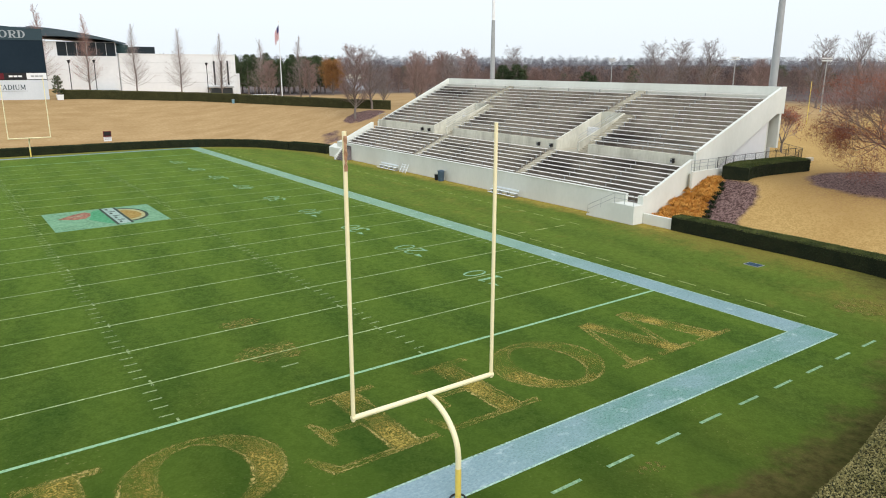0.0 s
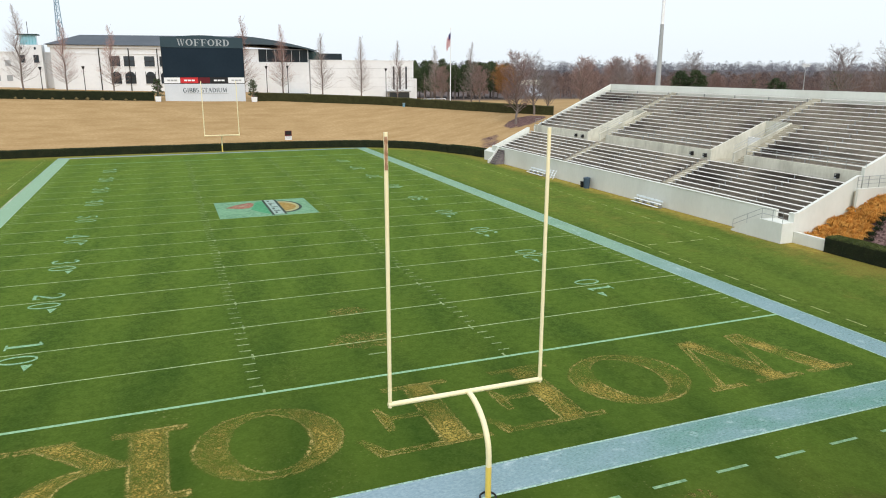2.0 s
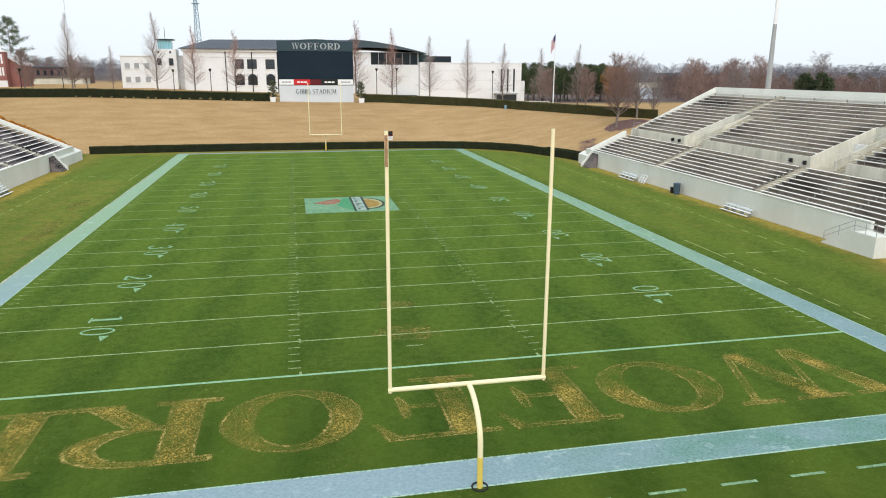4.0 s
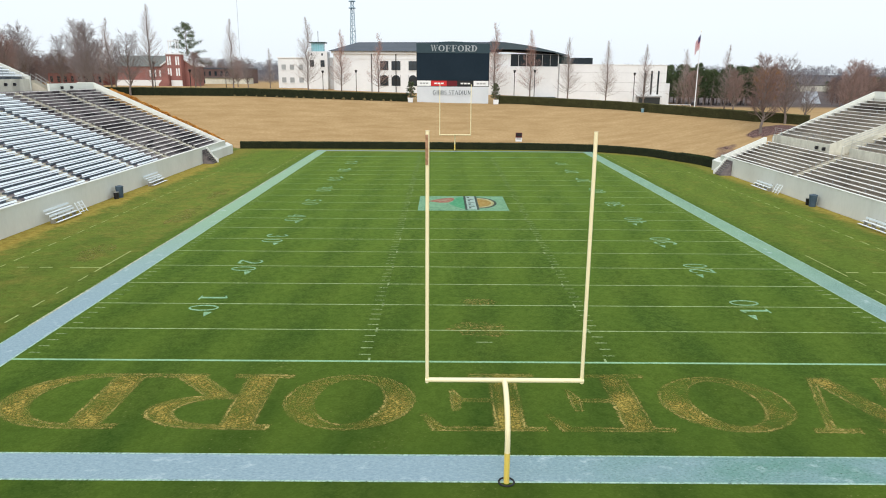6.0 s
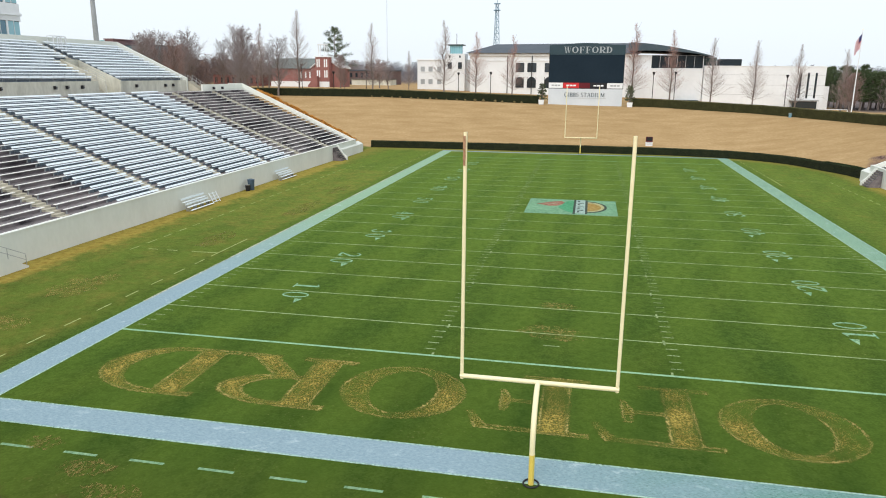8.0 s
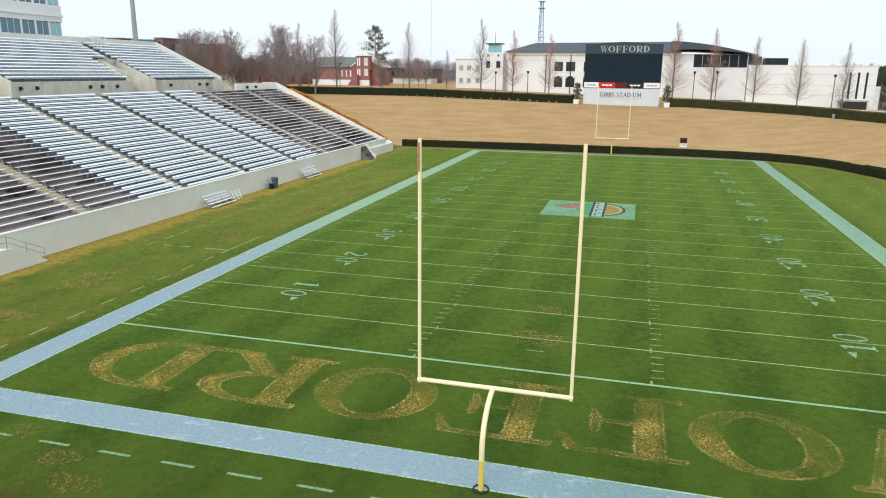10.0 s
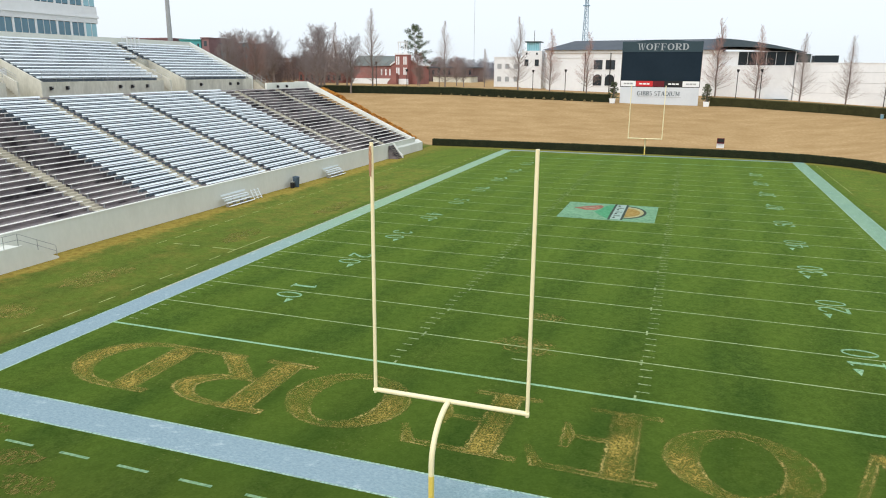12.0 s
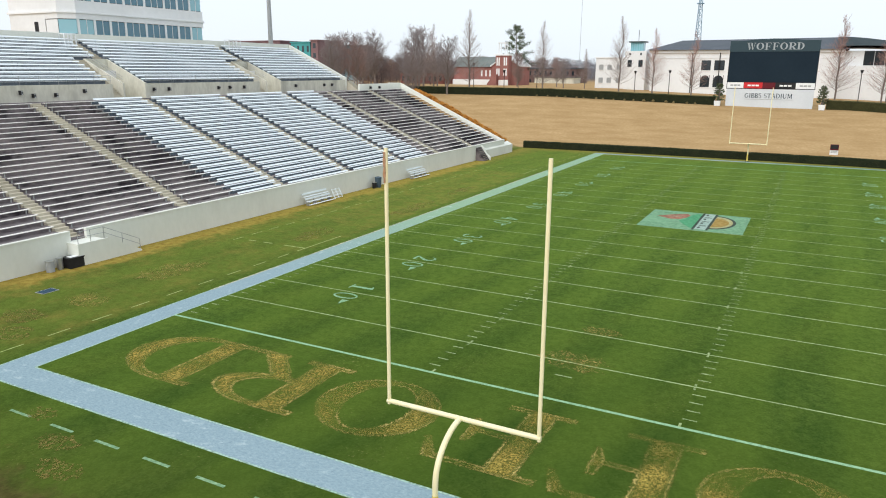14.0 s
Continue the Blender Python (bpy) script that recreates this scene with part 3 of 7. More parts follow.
ticks.poly([(-0.45, GOAL_LINE + 3 * YARD - 0.06), (0.45, GOAL_LINE + 3 * YARD - 0.06), (0.45, GOAL_LINE + 3 * YARD + 0.06), (-0.45, GOAL_LINE + 3 * YARD + 0.06)], PAINT)
single("hash_marks", ticks, worn("thin_white_marks", (0.34, 0.46, 0.20), (0.46, 0.57, 0.27), 5.0, -0.2, 1.1), "short white hash marks along the turf at every yard", "field marking", "field markings", "stuff")
W = 1.83
strip("end_border", -SIDE - W, -W, SIDE + W, 0, BAND, "wide worn blue-grey painted border behind the end zone")
strip("end_border", -SIDE - W, LENGTH, SIDE + W, LENGTH + 1.2, BAND, "worn blue-grey painted border behind the far end zone")
strip("border_edge", -SIDE - W, LENGTH - 0.06, SIDE + W, LENGTH + 0.16, EDGE, "bright painted end line before the far hedge", PAINT + 0.006)
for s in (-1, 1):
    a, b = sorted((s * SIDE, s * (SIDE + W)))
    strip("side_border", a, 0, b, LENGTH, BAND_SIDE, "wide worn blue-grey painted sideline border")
    for x in (s * SIDE, s * (SIDE + W)):
        strip("border_edge", x - 0.045, -W if abs(x) > SIDE + 1 else 0, x + 0.045, LENGTH, EDGE, "bright painted edge of the border", PAINT + 0.004)
strip("border_edge", -SIDE, -0.045, SIDE, 0.045, EDGE, "bright painted edge of the border", PAINT + 0.004)
strip("border_edge", -SIDE - W, -W - 0.045, SIDE + W, -W + 0.045, EDGE, "bright painted edge of the border", PAINT + 0.004)
strip("border_edge", -SIDE - W - 0.09, 14.0, -SIDE - W + 0.07, 84.0, CREAM_EDGE, "bleached cream edge of the sideline border", PAINT + 0.008)
dashes = Shape()


def dash(x0, y0, x1, y1):
    w = 0.05 if abs(x1 - x0) < abs(y1 - y0) else 0.0
    h = 0.075 if not w else 0.0
    x0, x1 = min(x0, x1), max(x0, x1)
    dashes.poly([(x0 - w, y0 - h), (x1 + w, y0 - h), (x1 + w, y1 + h), (x0 - w, y1 + h)], PAINT)


for k in range(10):
    for x in (-2.95 - 2.87 * k, 0.75 + 2.83 * k):
        dash(x - 0.72, -3.45, x + 0.72, -3.45)
single("end_dashes", dashes, DASH, "short faded mint dashes behind the end zone", "field marking", "field markings", "stuff")
dashes = Shape()
for s, x, first, step, outer, cross in ((-1, 27.95, 6.65, 2.85, 35.6, ((28.0, 30.3), (31.6, 32.6), (33.4, 34.3))), (1, 27.6, 6.35, 2.5, 35.15, ((28.1, 29.0), (30.1, 31.7), (32.6, 33.9)))):
    for k in range(-2, 8):
        y = first + step * k
        if y < 24.5:
            dash(s * x, y - 0.7, s * x, y + 0.7)
            dash(s * x, LENGTH - y - 0.7, s * x, LENGTH - y + 0.7)
    for k in range(24):
        dash(s * outer, 26.0 + 2.42 * k, s * outer, 27.35 + 2.42 * k)
    for y in (25.5, LENGTH - 31.8):
        dash(s * x, y, s * x, y + 6.3)
    for a, b in cross:
        dash(s * a, 26.6, s * b, 26.6)
        dash(s * a, LENGTH - 26.6, s * b, LENGTH - 26.6)
single("sideline_dashes", dashes, SIDE_DASH, "short faded cream dashes beside the playing field", "field marking", "field markings", "stuff")


def stroke(sh, pts, widths):
    """A flat painted stroke of varying width along a line."""
    for (p, q), (w0, w1) in zip(zip(pts, pts[1:]), zip(widths, widths[1:])):
        d = Vector((q[0] - p[0], q[1] - p[1])).normalized()
        sh.poly([(p[0] - d.y * w0, p[1] + d.x * w0), (p[0] + d.y * w0, p[1] - d.x * w0), (q[0] + d.y * w1, q[1] - d.x * w1), (q[0] - d.y * w1, q[1] + d.x * w1)])


def oval(cx, cy, rx, ry, a0, a1, n=22):
    return [(cx + rx * math.cos(radians(a0 + (a1 - a0) * i / n)), cy + ry * math.sin(radians(a0 + (a1 - a0) * i / n))) for i in range(n + 1)]


def digit(c):
    """A serif digit of thick and thin strokes, 1.85 high and about 1.1 wide, round its own centre."""
    sh, t, f = Shape(), 0.15, 0.055
    swell = lambda n, p=0.0: [f + (t - f) * abs(math.cos(math.pi * (i / n * 2 + p))) ** 2 for i in range(n + 1)]
    if c == "0":
        stroke(sh, oval(0, 0, 0.47, 0.87, 0, 360, 32), [f + (0.10 - f) * abs(math.cos(2 * math.pi * i / 32)) for i in range(33)])
    elif c == "1":
        stroke(sh, [(0, -0.85), (0, 0.85)], [t, t])
        stroke(sh, [(-0.42, -0.88), (0.42, -0.88)], [f, f])
        stroke(sh, [(0.05, 0.86), (-0.42, 0.66)], [f, f])
    elif c == "2":
        stroke(sh, oval(0, 0.42, 0.46, 0.46, 170, -40, 18), [0.12] + [f + (t - f) * i / 17 for i in range(18)])
        stroke(sh, [(0.36, 0.12), (-0.05, -0.38), (-0.46, -0.84)], [t, 0.10, f])
        stroke(sh, [(-0.48, -0.80), (0.5, -0.80)], [0.11, 0.11])
        stroke(sh, [(0.48, -0.85), (0.54, -0.45)], [f, f])
    elif c == "3":
        stroke(sh, oval(-0.02, 0.42, 0.42, 0.44, 160, -75, 18), swell(18, 0.25))
        stroke(sh, oval(-0.02, -0.42, 0.48, 0.48, 80, -160, 18), swell(18, 0.25))
    elif c == "4":
        stroke(sh, [(0.2, -0.88), (0.2, 0.9)], [t, t])
        stroke(sh, [(0.2, 0.88), (-0.55, -0.35)], [f, f])
        stroke(sh, [(-0.58, -0.38), (0.55, -0.38)], [f, f])
        stroke(sh, [(-0.1, -0.88), (0.5, -0.88)], [f, f])
    else:
        stroke(sh, [(-0.3, 0.82), (0.42, 0.82)], [0.10, 0.10])
        stroke(sh, [(-0.32, 0.86), (-0.38, 0.05)], [f, f])
        stroke(sh, oval(-0.02, -0.33, 0.5, 0.52, 130, -165, 22), swell(22, 0.3))
    return sh.mesh("digit", NUMBER)


DIGITS = {c: digit(c) for c in "012345"}
for s in (-1, 1):
    for k in range(1, 10):
        y, v = GOAL_LINE + 10 * YARD * k, 10 * min(k, 10 - k)
        ob = tagged(new("yard_number"), "mint white serif yard number %d painted on the turf" % v, "field marking", "field markings", "structure")
        ob.matrix_world = pose(s * 17.27, y, PAINT + 0.004, 0, 0, -90 if s < 0 else 90)
        for c, along in zip(str(v), (-1.2, 0.85) if s < 0 else (-0.75, 0.8)):
            part("digit", DIGITS[c], NUMBER, ob).location = (along, 0, 0)
        if k != 5:
            t = -1 if k < 5 else 1
            x = s * 16.75
            single("number_arrow", Shape().poly([(x - 0.27, y + t * 1.62), (x + 0.27, y + t * 1.62), (x, y + t * 2.5)], PAINT + 0.002), NUMBER,
                   "small painted arrow beside a yard number", "field marking", "field markings", "structure")

# worn letters in the end zone, read from the field
LH = 5.4


def letter(glyph, w):
    """Outlines of one serif letter, w wide and LH high: (points) lists."""
    t, s, h = 1.35, 0.34, LH
    rect = lambda a, b, c, d: [(a, b), (c, b), (c, d), (a, d)]

    def arc(cx, cy, rx, ry, tx, ty, a0, a1, n=28):
        out = []
        for i in range(n):
            p, q = (radians(a0 + (a1 - a0) * (i + e) / n) for e in (0, 1))
            out.append([(cx + rx * math.cos(p), cy + ry * math.sin(p)), (cx + rx * math.cos(q), cy + ry * math.sin(q)),
                        (cx + (rx - tx) * math.cos(q), cy + (ry - ty) * math.sin(q)), (cx + (rx - tx) * math.cos(p), cy + (ry - ty) * math.sin(p))])
        return out

    if glyph == "O":
        return arc(w / 2, h / 2, w / 2, h / 2, 1.3, 0.4, 0, 360, 44)
    if glyph == "F":
        k = w / 5.2
        return [rect(0.85 * k, 0, 2.05 * k, h), rect(0, -0.22, 3.0 * k, 0.06), rect(0, h - 0.26, 4.6 * k, h), [(4.15 * k, h), (4.7 * k, h), (5.2 * k, h - 1.4), (5.0 * k, h - 1.4)],
                rect(2.05 * k, h * 0.46, 3.5 * k, h * 0.46 + 0.24), [(3.45 * k, h * 0.46), (3.8 * k, h * 0.46 - 0.9), (3.95 * k, h * 0.46 - 0.9), (3.85 * k, h * 0.46 + 1.12), (3.6 * k, h * 0.46 + 1.12)]]
    if glyph == "D":
        return [rect(0.7, s, 0.7 + t, h - s), rect(0, 0, 2.6, s), rect(0, h - s, 2.6, h)] + arc(2.3, h / 2, w - 2.3, h / 2, 1.3, s, -90, 90)
    if glyph == "R":
        return [rect(0.7, s, 0.7 + t, h - s), rect(0, 0, 2.7, s), rect(0, h - s, 2.6, h), rect(0.7 + t, h * 0.42, 2.6, h * 0.42 + s)] + \
            arc(2.5, h * 0.71, w - 2.6, h * 0.29, 1.15, s, -90, 90, 20) + [[(2.3, h * 0.43), (3.4, h * 0.45), (w - 0.2, s), (w - 1.6, s)], rect(w - 1.6, 0, w + 0.55, s)]
    k = w / 8.7
    bars = [[(2.35, 0), (3.3, 0), (2.05, h), (0.85, h)], [(2.95, 0), (3.2, 0), (4.95, h), (4.6, h)], [(5.55, 0), (6.5, 0), (5.2, h), (4.05, h)],
            [(6.15, 0), (6.45, 0), (8.25, h), (7.95, h)], rect(0, h - 0.26, 2.75, h), rect(3.3, h - 0.26, 5.95, h), rect(6.85, h - 0.26, 8.75, h)]
    return [[(k * a, b) for a, b in pts] for pts in bars]


LETTERS = [("W", -22.0, 8.7, 0.13), ("O", -13.35, 5.75, 0.16), ("F", -7.4, 5.2, 0.13), ("F", -2.0, 5.2, 0.15), ("O", 3.6, 5.8, 0.21), ("R", 9.6, 5.7, 0.36), ("D", 16.0, 6.0, 0.34)]
# barer spots in the letters: x, y, radius, amount
BARE_SPOTS = [(0.6, 2.9, 1.3, 0.5), (0.9, 7.3, 1.0, 0.4), (5.9, 4.5, 0.9, 0.55), (5.8, 2.6, 0.9, 0.3), (-2.5, 2.4, 0.8, 0.3), (-1.7, 4.8, 0.6, 0.3), (3.6, 4.9, 0.6, 0.3), (2.6, 2.4, 0.6, 0.25),
              (19.4, 5.4, 0.8, 0.55), (15.9, 7.0, 0.7, 0.5), (17.4, 2.2, 0.9, 0.4), (20.4, 2.2, 1.0, 0.35), (14.2, 2.2, 0.9, 0.35), (17.0, 4.2, 0.9, 0.2), (20.1, 3.8, 0.8, 0.2), (8.5, 3.6, 1.2, 0.3), (10.5, 2.1, 1.0, 0.25),
              (-4.2, 4.2, 1.3, 0.25), (-8.9, 4.6, 1.2, 0.12)]


def turf_letter(glyph, x0, w, bare):
    """A letter as a fine sheet that fades out at its rim; "edge" is the distance from its outline, negative inside, "dry" how bare it is."""
    step = 0.09
    us, vs = np.arange(-0.36, w + 0.6, step), np.arange(-0.36, LH + 0.4, step)
    U, V = np.meshgrid(us, vs)
    d = np.full(U.shape, 9.0)
    for pts in letter(glyph, w):
        area = sum(a[0] * b[1] - a[1] * b[0] for a, b in zip(pts, pts[1:] + pts[:1]))
        far = np.full(U.shape, -9.0)
        for a, b in zip(pts, pts[1:] + pts[:1]):
            ex, ey = b[0] - a[0], b[1] - a[1]
            k = math.hypot(ex, ey) * (1 if area > 0 else -1)
            if k:
                far = np.maximum(far, ((U - a[0]) * ey - (V - a[1]) * ex) / k)
        d = np.minimum(d, far)
    out = np.argwhere(d > 0)
    near = out[(d[d > 0] < 0.5)] * step
    for r, c in np.argwhere(d <= 0):
        d[r, c] = -np.sqrt(((near - (r * step, c * step)) ** 2).sum(1).min())
    keep, verts, vals, dry, faces = {}, [], [], [], []
    for r in range(len(vs) - 1):
        for c in range(len(us) - 1):
            quad = ((r, c), (r, c + 1), (r + 1, c + 1), (r + 1, c))
            if min(d[q] for q in quad) < 0.24:
                for q in quad:
                    if q not in keep:
                        keep[q] = len(verts)
                        verts.append((-(x0 + us[q[1]]), 7.4 - vs[q[0]], PAINT))
                        vals.append(float(d[q]))
                        px, py = verts[-1][:2]
                        dry.append(bare + sum(0.8 * m * smooth01(1.4 - math.hypot(px - a, py - b) / r) for a, b, r, m in BARE_SPOTS))
                faces.append(tuple(keep[q] for q in quad))
    me = bpy.data.meshes.new("turf_letter")
    me.from_pydata(verts, [], faces)
    me.attributes.new("edge", "FLOAT", "POINT").data.foreach_set("value", vals)
    me.attributes.new("dry", "FLOAT", "POINT").data.foreach_set("value", dry)
    me.materials.append(DEAD)
    tagged(new("turf_letter", me), "letter %s of dead straw-brown turf in the end zone" % glyph, "field marking", "end zone letters", "structure")


for glyph, x0, w, bare in LETTERS:
    turf_letter(glyph, x0, w, bare)


def blotch(x, y, rx, ry, mat, label, seed):
    rng = random.Random(seed)
    pts = [(x + rx * (0.7 + 0.5 * rng.random()) * math.cos(a), y + ry * (0.7 + 0.5 * rng.random()) * math.sin(a)) for a in (2 * math.pi * i / 22 for i in range(22))]
    single("worn_patch", Shape().poly(pts, PAINT + 0.009), mat, label, "worn turf", "worn patches", "structure")


for i, (x, y, rx, ry) in enumerate([(0.1, 18.9, 1.2, 0.7), (-0.1, 13.9, 1.9, 1.4), (-32.8, 15.6, 1.7, 2.2), (-32.0, 18.2, 1.0, 1.1), (-31.7, 8.5, 1.8, 1.3), (-32.6, 4.6, 1.6, 1.2), (-30.2, 2.4, 1.4, 1.0),
                                    (-30.5, 31, 1.2, 3.5), (-29.0, 47, 1.1, 5.0), (-29.5, 60, 1.0, 4.0), (-16.4, -4.3, 1.2, 0.6), (-19.3, -3.0, 0.9, 0.5), (-23, -5.5, 1.8, 1.0), (7.0, -4.4, 0.6, 0.4), (32.0, -0.4, 2.0, 1.4), (-14.5, -5.6, 1.2, 0.6)]):
    blotch(x, y, rx, ry, SCALPED if i < 5 else SCALPED_SOFT, "scalped straw-coloured worn patch in the turf", i)

# painted midfield emblem, in plain shapes
EMBLEM = [
    ("background", [(-5.0, 50.2), (4.9, 50.4), (4.9, 59.6), (-5.0, 59.5)], worn("mint_emblem_paint", (0.165, 0.33, 0.19), (0.205, 0.375, 0.23), 2.5, -0.8, 0.6)),
    ("hill", [(-1.6, 54.4), (-0.9, 52.8), (-0.2, 51.6), (0.2, 51.2), (0.2, 58.9), (-0.4, 58.9), (-0.9, 57.6), (-1.2, 55.6)], worn("deep_green_paint", (0.07, 0.27, 0.13), (0.10, 0.33, 0.17), 3, -0.6, 0.4)),
    ("wedge", [(-4.05, 56.0), (-2.6, 57.6), (-1.3, 58.5), (-0.9, 57.6), (-1.1, 56.4), (-1.7, 55.2), (-2.6, 55.0)], worn("faded_red_paint", (0.27, 0.12, 0.08), (0.38, 0.19, 0.13), 3, -0.4, 0.5)),
    ("wedge_light", [(-3.2, 56.2), (-2.0, 57.1), (-1.5, 57.2), (-1.9, 56.3)], worn("pale_red_paint", (0.34, 0.25, 0.17), (0.42, 0.33, 0.23), 3, -0.2, 0.6)),
    ("label_panel", [(0.4, 51.0), (1.5, 51.0), (1.5, 59.4), (0.4, 59.4)], worn("pale_panel_paint", (0.30, 0.42, 0.36), (0.38, 0.48, 0.42), 3, -0.4, 0.5)),
    ("bar", [(0.15, 50.6), (0.40, 50.6), (0.40, 59.6), (0.15, 59.6)], worn("black_emblem_paint", (0.045, 0.065, 0.05), (0.08, 0.10, 0.08), 4, -0.3, 0.5)),
    ("bar", [(1.45, 50.8), (1.70, 50.8), (1.70, 59.4), (1.45, 59.4)], None),
    ("dome", [(1.7 + 2.15 * math.cos(radians(a)), 55.1 + 3.5 * math.sin(radians(a))) for a in range(-90, 91, 10)], None),
    ("sky_ring", [(1.71 + 1.85 * math.cos(radians(a)), 55.1 + 3.1 * math.sin(radians(a))) for a in range(-90, 91, 10)], worn("pale_gold_paint", (0.34, 0.33, 0.15), (0.42, 0.40, 0.21), 3, -0.3, 0.5)),
    ("sun_disc", [(1.72 + 1.5 * math.cos(radians(a)), 55.0 + 2.4 * math.sin(radians(a))) for a in range(-90, 91, 10)], worn("ochre_paint", (0.29, 0.19, 0.05), (0.36, 0.25, 0.08), 3, -0.3, 0.4)),
]
emblem = thing("midfield_emblem", "faded mint rectangle with red wedge and orange half disc painted on turf", "field marking", "", "structure")
dark = EMBLEM[5][2]
for i, (name, pts, mat) in enumerate(EMBLEM):
    part(name, Shape().poly(pts, PAINT + 0.006 + 0.003 * i), mat or dark, emblem)
for k in range(7):
    y = 51.5 + 1.1 * k
    part("lettering_bar", Shape().poly([(0.62, y), (1.28, y), (1.28, y + 0.3), (0.62, y + 0.3)] if k % 2 else [(0.62, y), (0.85, y), (0.85, y + 0.7), (0.62, y + 0.7)], PAINT + 0.04), dark, emblem)

# ---- goal posts ----


def goal_post(paint):
    post = thing("goal_post", "cream yellow goal post with curved neck standing behind the end line", "goal post", "goal posts")
    neck = [(0, -1.85, 0), (0, -1.85, 1.55)] + [(0, -1.85 + 1.85 * (1 - math.cos(radians(a))), 1.55 + 1.61 * math.sin(radians(a))) for a in range(12, 91, 6)]
    part("base_pole", Shape().tube([(0, -1.85, 0), (0, -1.85, 0.55), (0, -1.85, 1.2)], 0.105, 16), POST_LOW, post, "bright yellow lower pole", True)
    part("gooseneck", Shape().tube([(0, -1.85, 1.2)] + neck[1:], 0.1, 16), paint, post, "", True)
    part("crossbar", Shape().tube([(-2.98, 0, 3.16), (2.98, 0, 3.16)], 0.088, 14), paint, post, "", True)
    for x in (-2.91, 2.91):
        up = part("upright", Shape().tube([(x, 0, 3.05), (x, 0, 12.43)], 0.068, 12), paint, post, "", True)
        rib = Shape()
        n = 8
        for i in range(n):
            z0, z1 = 12.3 - 1.05 * i / n, 12.3 - 1.05 * (i + 1) / n
            w0, w1 = (0.03 * math.sin(1.9 * j) for j in (i, i + 1))
            rib.poly([(x - 0.07, -0.085 + w0, z0), (x + 0.03, -0.095 - w0, z0), (x + 0.03, -0.095 - w1, z1), (x - 0.07, -0.085 + w1, z1)])
        if x < 0:
            part("ribbon", rib, RIBBON, up, "faded orange wind ribbon")
    part("ground_ring", Shape().tube([(0.28 * math.cos(radians(a)), -1.85 + 0.28 * math.sin(radians(a)), 0.03) for a in range(0, 361, 24)], 0.035, 6), BLACK, post, "black base collar")
    return post


goal_post(POST)
far_post = goal_post(POST)
far_post.matrix_world = pose(0, LENGTH, 0, 0, 0, 180)

# ---- grandstands ----
STAIR = 1.45


def stand(s, name, label, lower, upper, ends_low, ends_up, aisles, silver, upper_silver, vomitories):
    """One side's seating. s: +1 or -1 for the side; lower/upper: (u of the wall, first tread z, rows, pitch, rise)."""
    top = thing(name, label, "grandstand", "grandstands", "structure")
    wu, wz, rows, pitch, rise, wall_top = lower
    y0, y1 = ends_low
    place = lambda u, z, y: (s * u, y, z)
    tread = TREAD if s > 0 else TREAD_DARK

    def block(sh, u0, ya, z0, u1, yb, z1):
        a, b = sorted((s * u0, s * u1))
        return sh.box(a, ya, z0, b, yb, z1)

    # front wall with a pale coping
    g0, g1 = (23.6, 25.0) if s > 0 else (14.0, 15.4)
    for ya, yb in ((y0 + 0.304, g0), (g1, y1 - 0.304)):
        part("front_wall", block(Shape(), wu, ya, -0.3, wu + 0.3, yb, wall_top), CONCRETE, top, "smooth pale painted concrete wall")
        part("coping", block(Shape(), wu - 0.04, ya, wall_top, wu + 0.34, yb, wall_top + 0.09), CONCRETE, top, "pale coping")
    part("gate_sill", block(Shape(), wu, g0, -0.3, wu + 0.3, g1, 1.74), CONCRETE, top)
    # lower treads
    ub = wu + 0.3
    ul = ub + rows * pitch
    outline = [(ub, wz - 0.6)]
    for i in range(rows):
        outline += [(ub + i * pitch, wz + i * rise), (ub + (i + 1) * pitch, wz + i * rise)]
    zt = wz + rows * rise
    uu, uz, urows, upitch, urise = upper
    outline += [(ul, zt), (uu, zt), (uu, zt - 0.6), (ul, zt - 0.6)]
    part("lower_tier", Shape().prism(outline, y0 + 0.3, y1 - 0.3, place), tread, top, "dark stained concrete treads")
    # end walls of the lower tier
    for ya, yb in ((y0, y0 + 0.3), (y1 - 0.3, y1)):
        pts = [(wu, -0.3), (wu, wall_top + 0.1), (wu + 0.5, wall_top + 0.12), (ul + 0.1, zt + 0.85), (ul + 0.45, zt + 0.85), (ul + 0.45, -0.3)]
        if s > 0 and ya > y0:
            pts[-3:] = [(ul - 0.6, zt + 0.7), (ul - 0.3, zt + 0.7), (ul - 0.3, -0.3)]
        if s < 0:
            pts[-3:] = [(ul + 0.3, zt + 1.15), (uu, zt + 1.15), (uu, -0.3)]
        part("end_wall", Shape().prism(pts, ya, yb, place), CONCRETE, top, "sloping pale concrete parapet")
    if s < 0:
        for ya, yb in ((y0 + 0.3, ends_up[0]), (ends_up[1], y1 - 0.3)):
            part("back_wall", block(Shape(), ul + 0.25, ya, zt - 0.5, ul + 0.6, yb, zt + 1.1), CONCRETE, top, "pale concrete back wall")
    # aisle steps
    for a in aisles:
        sh = Shape()
        for i in range(rows):
            block(sh, ub + i * pitch, a - 0.6, wz + i * rise, ub + (i + 1) * pitch - 0.004, a + 0.6, wz + i * rise + 0.006)
            block(sh, ub + (i + 0.5) * pitch, a - 0.6, wz + i * rise, ub + (i + 1) * pitch - 0.010, a + 0.6, wz + (i + 0.5) * rise)
            block(sh, ub + (i + 1) * pitch - 0.008, a - 0.6, wz + i * rise, ub + (i + 1) * pitch - 0.003, a + 0.6, wz + (i + 1) * rise + 0.006)
        part("aisle_steps", sh, STEP, top, "pale concrete aisle steps")

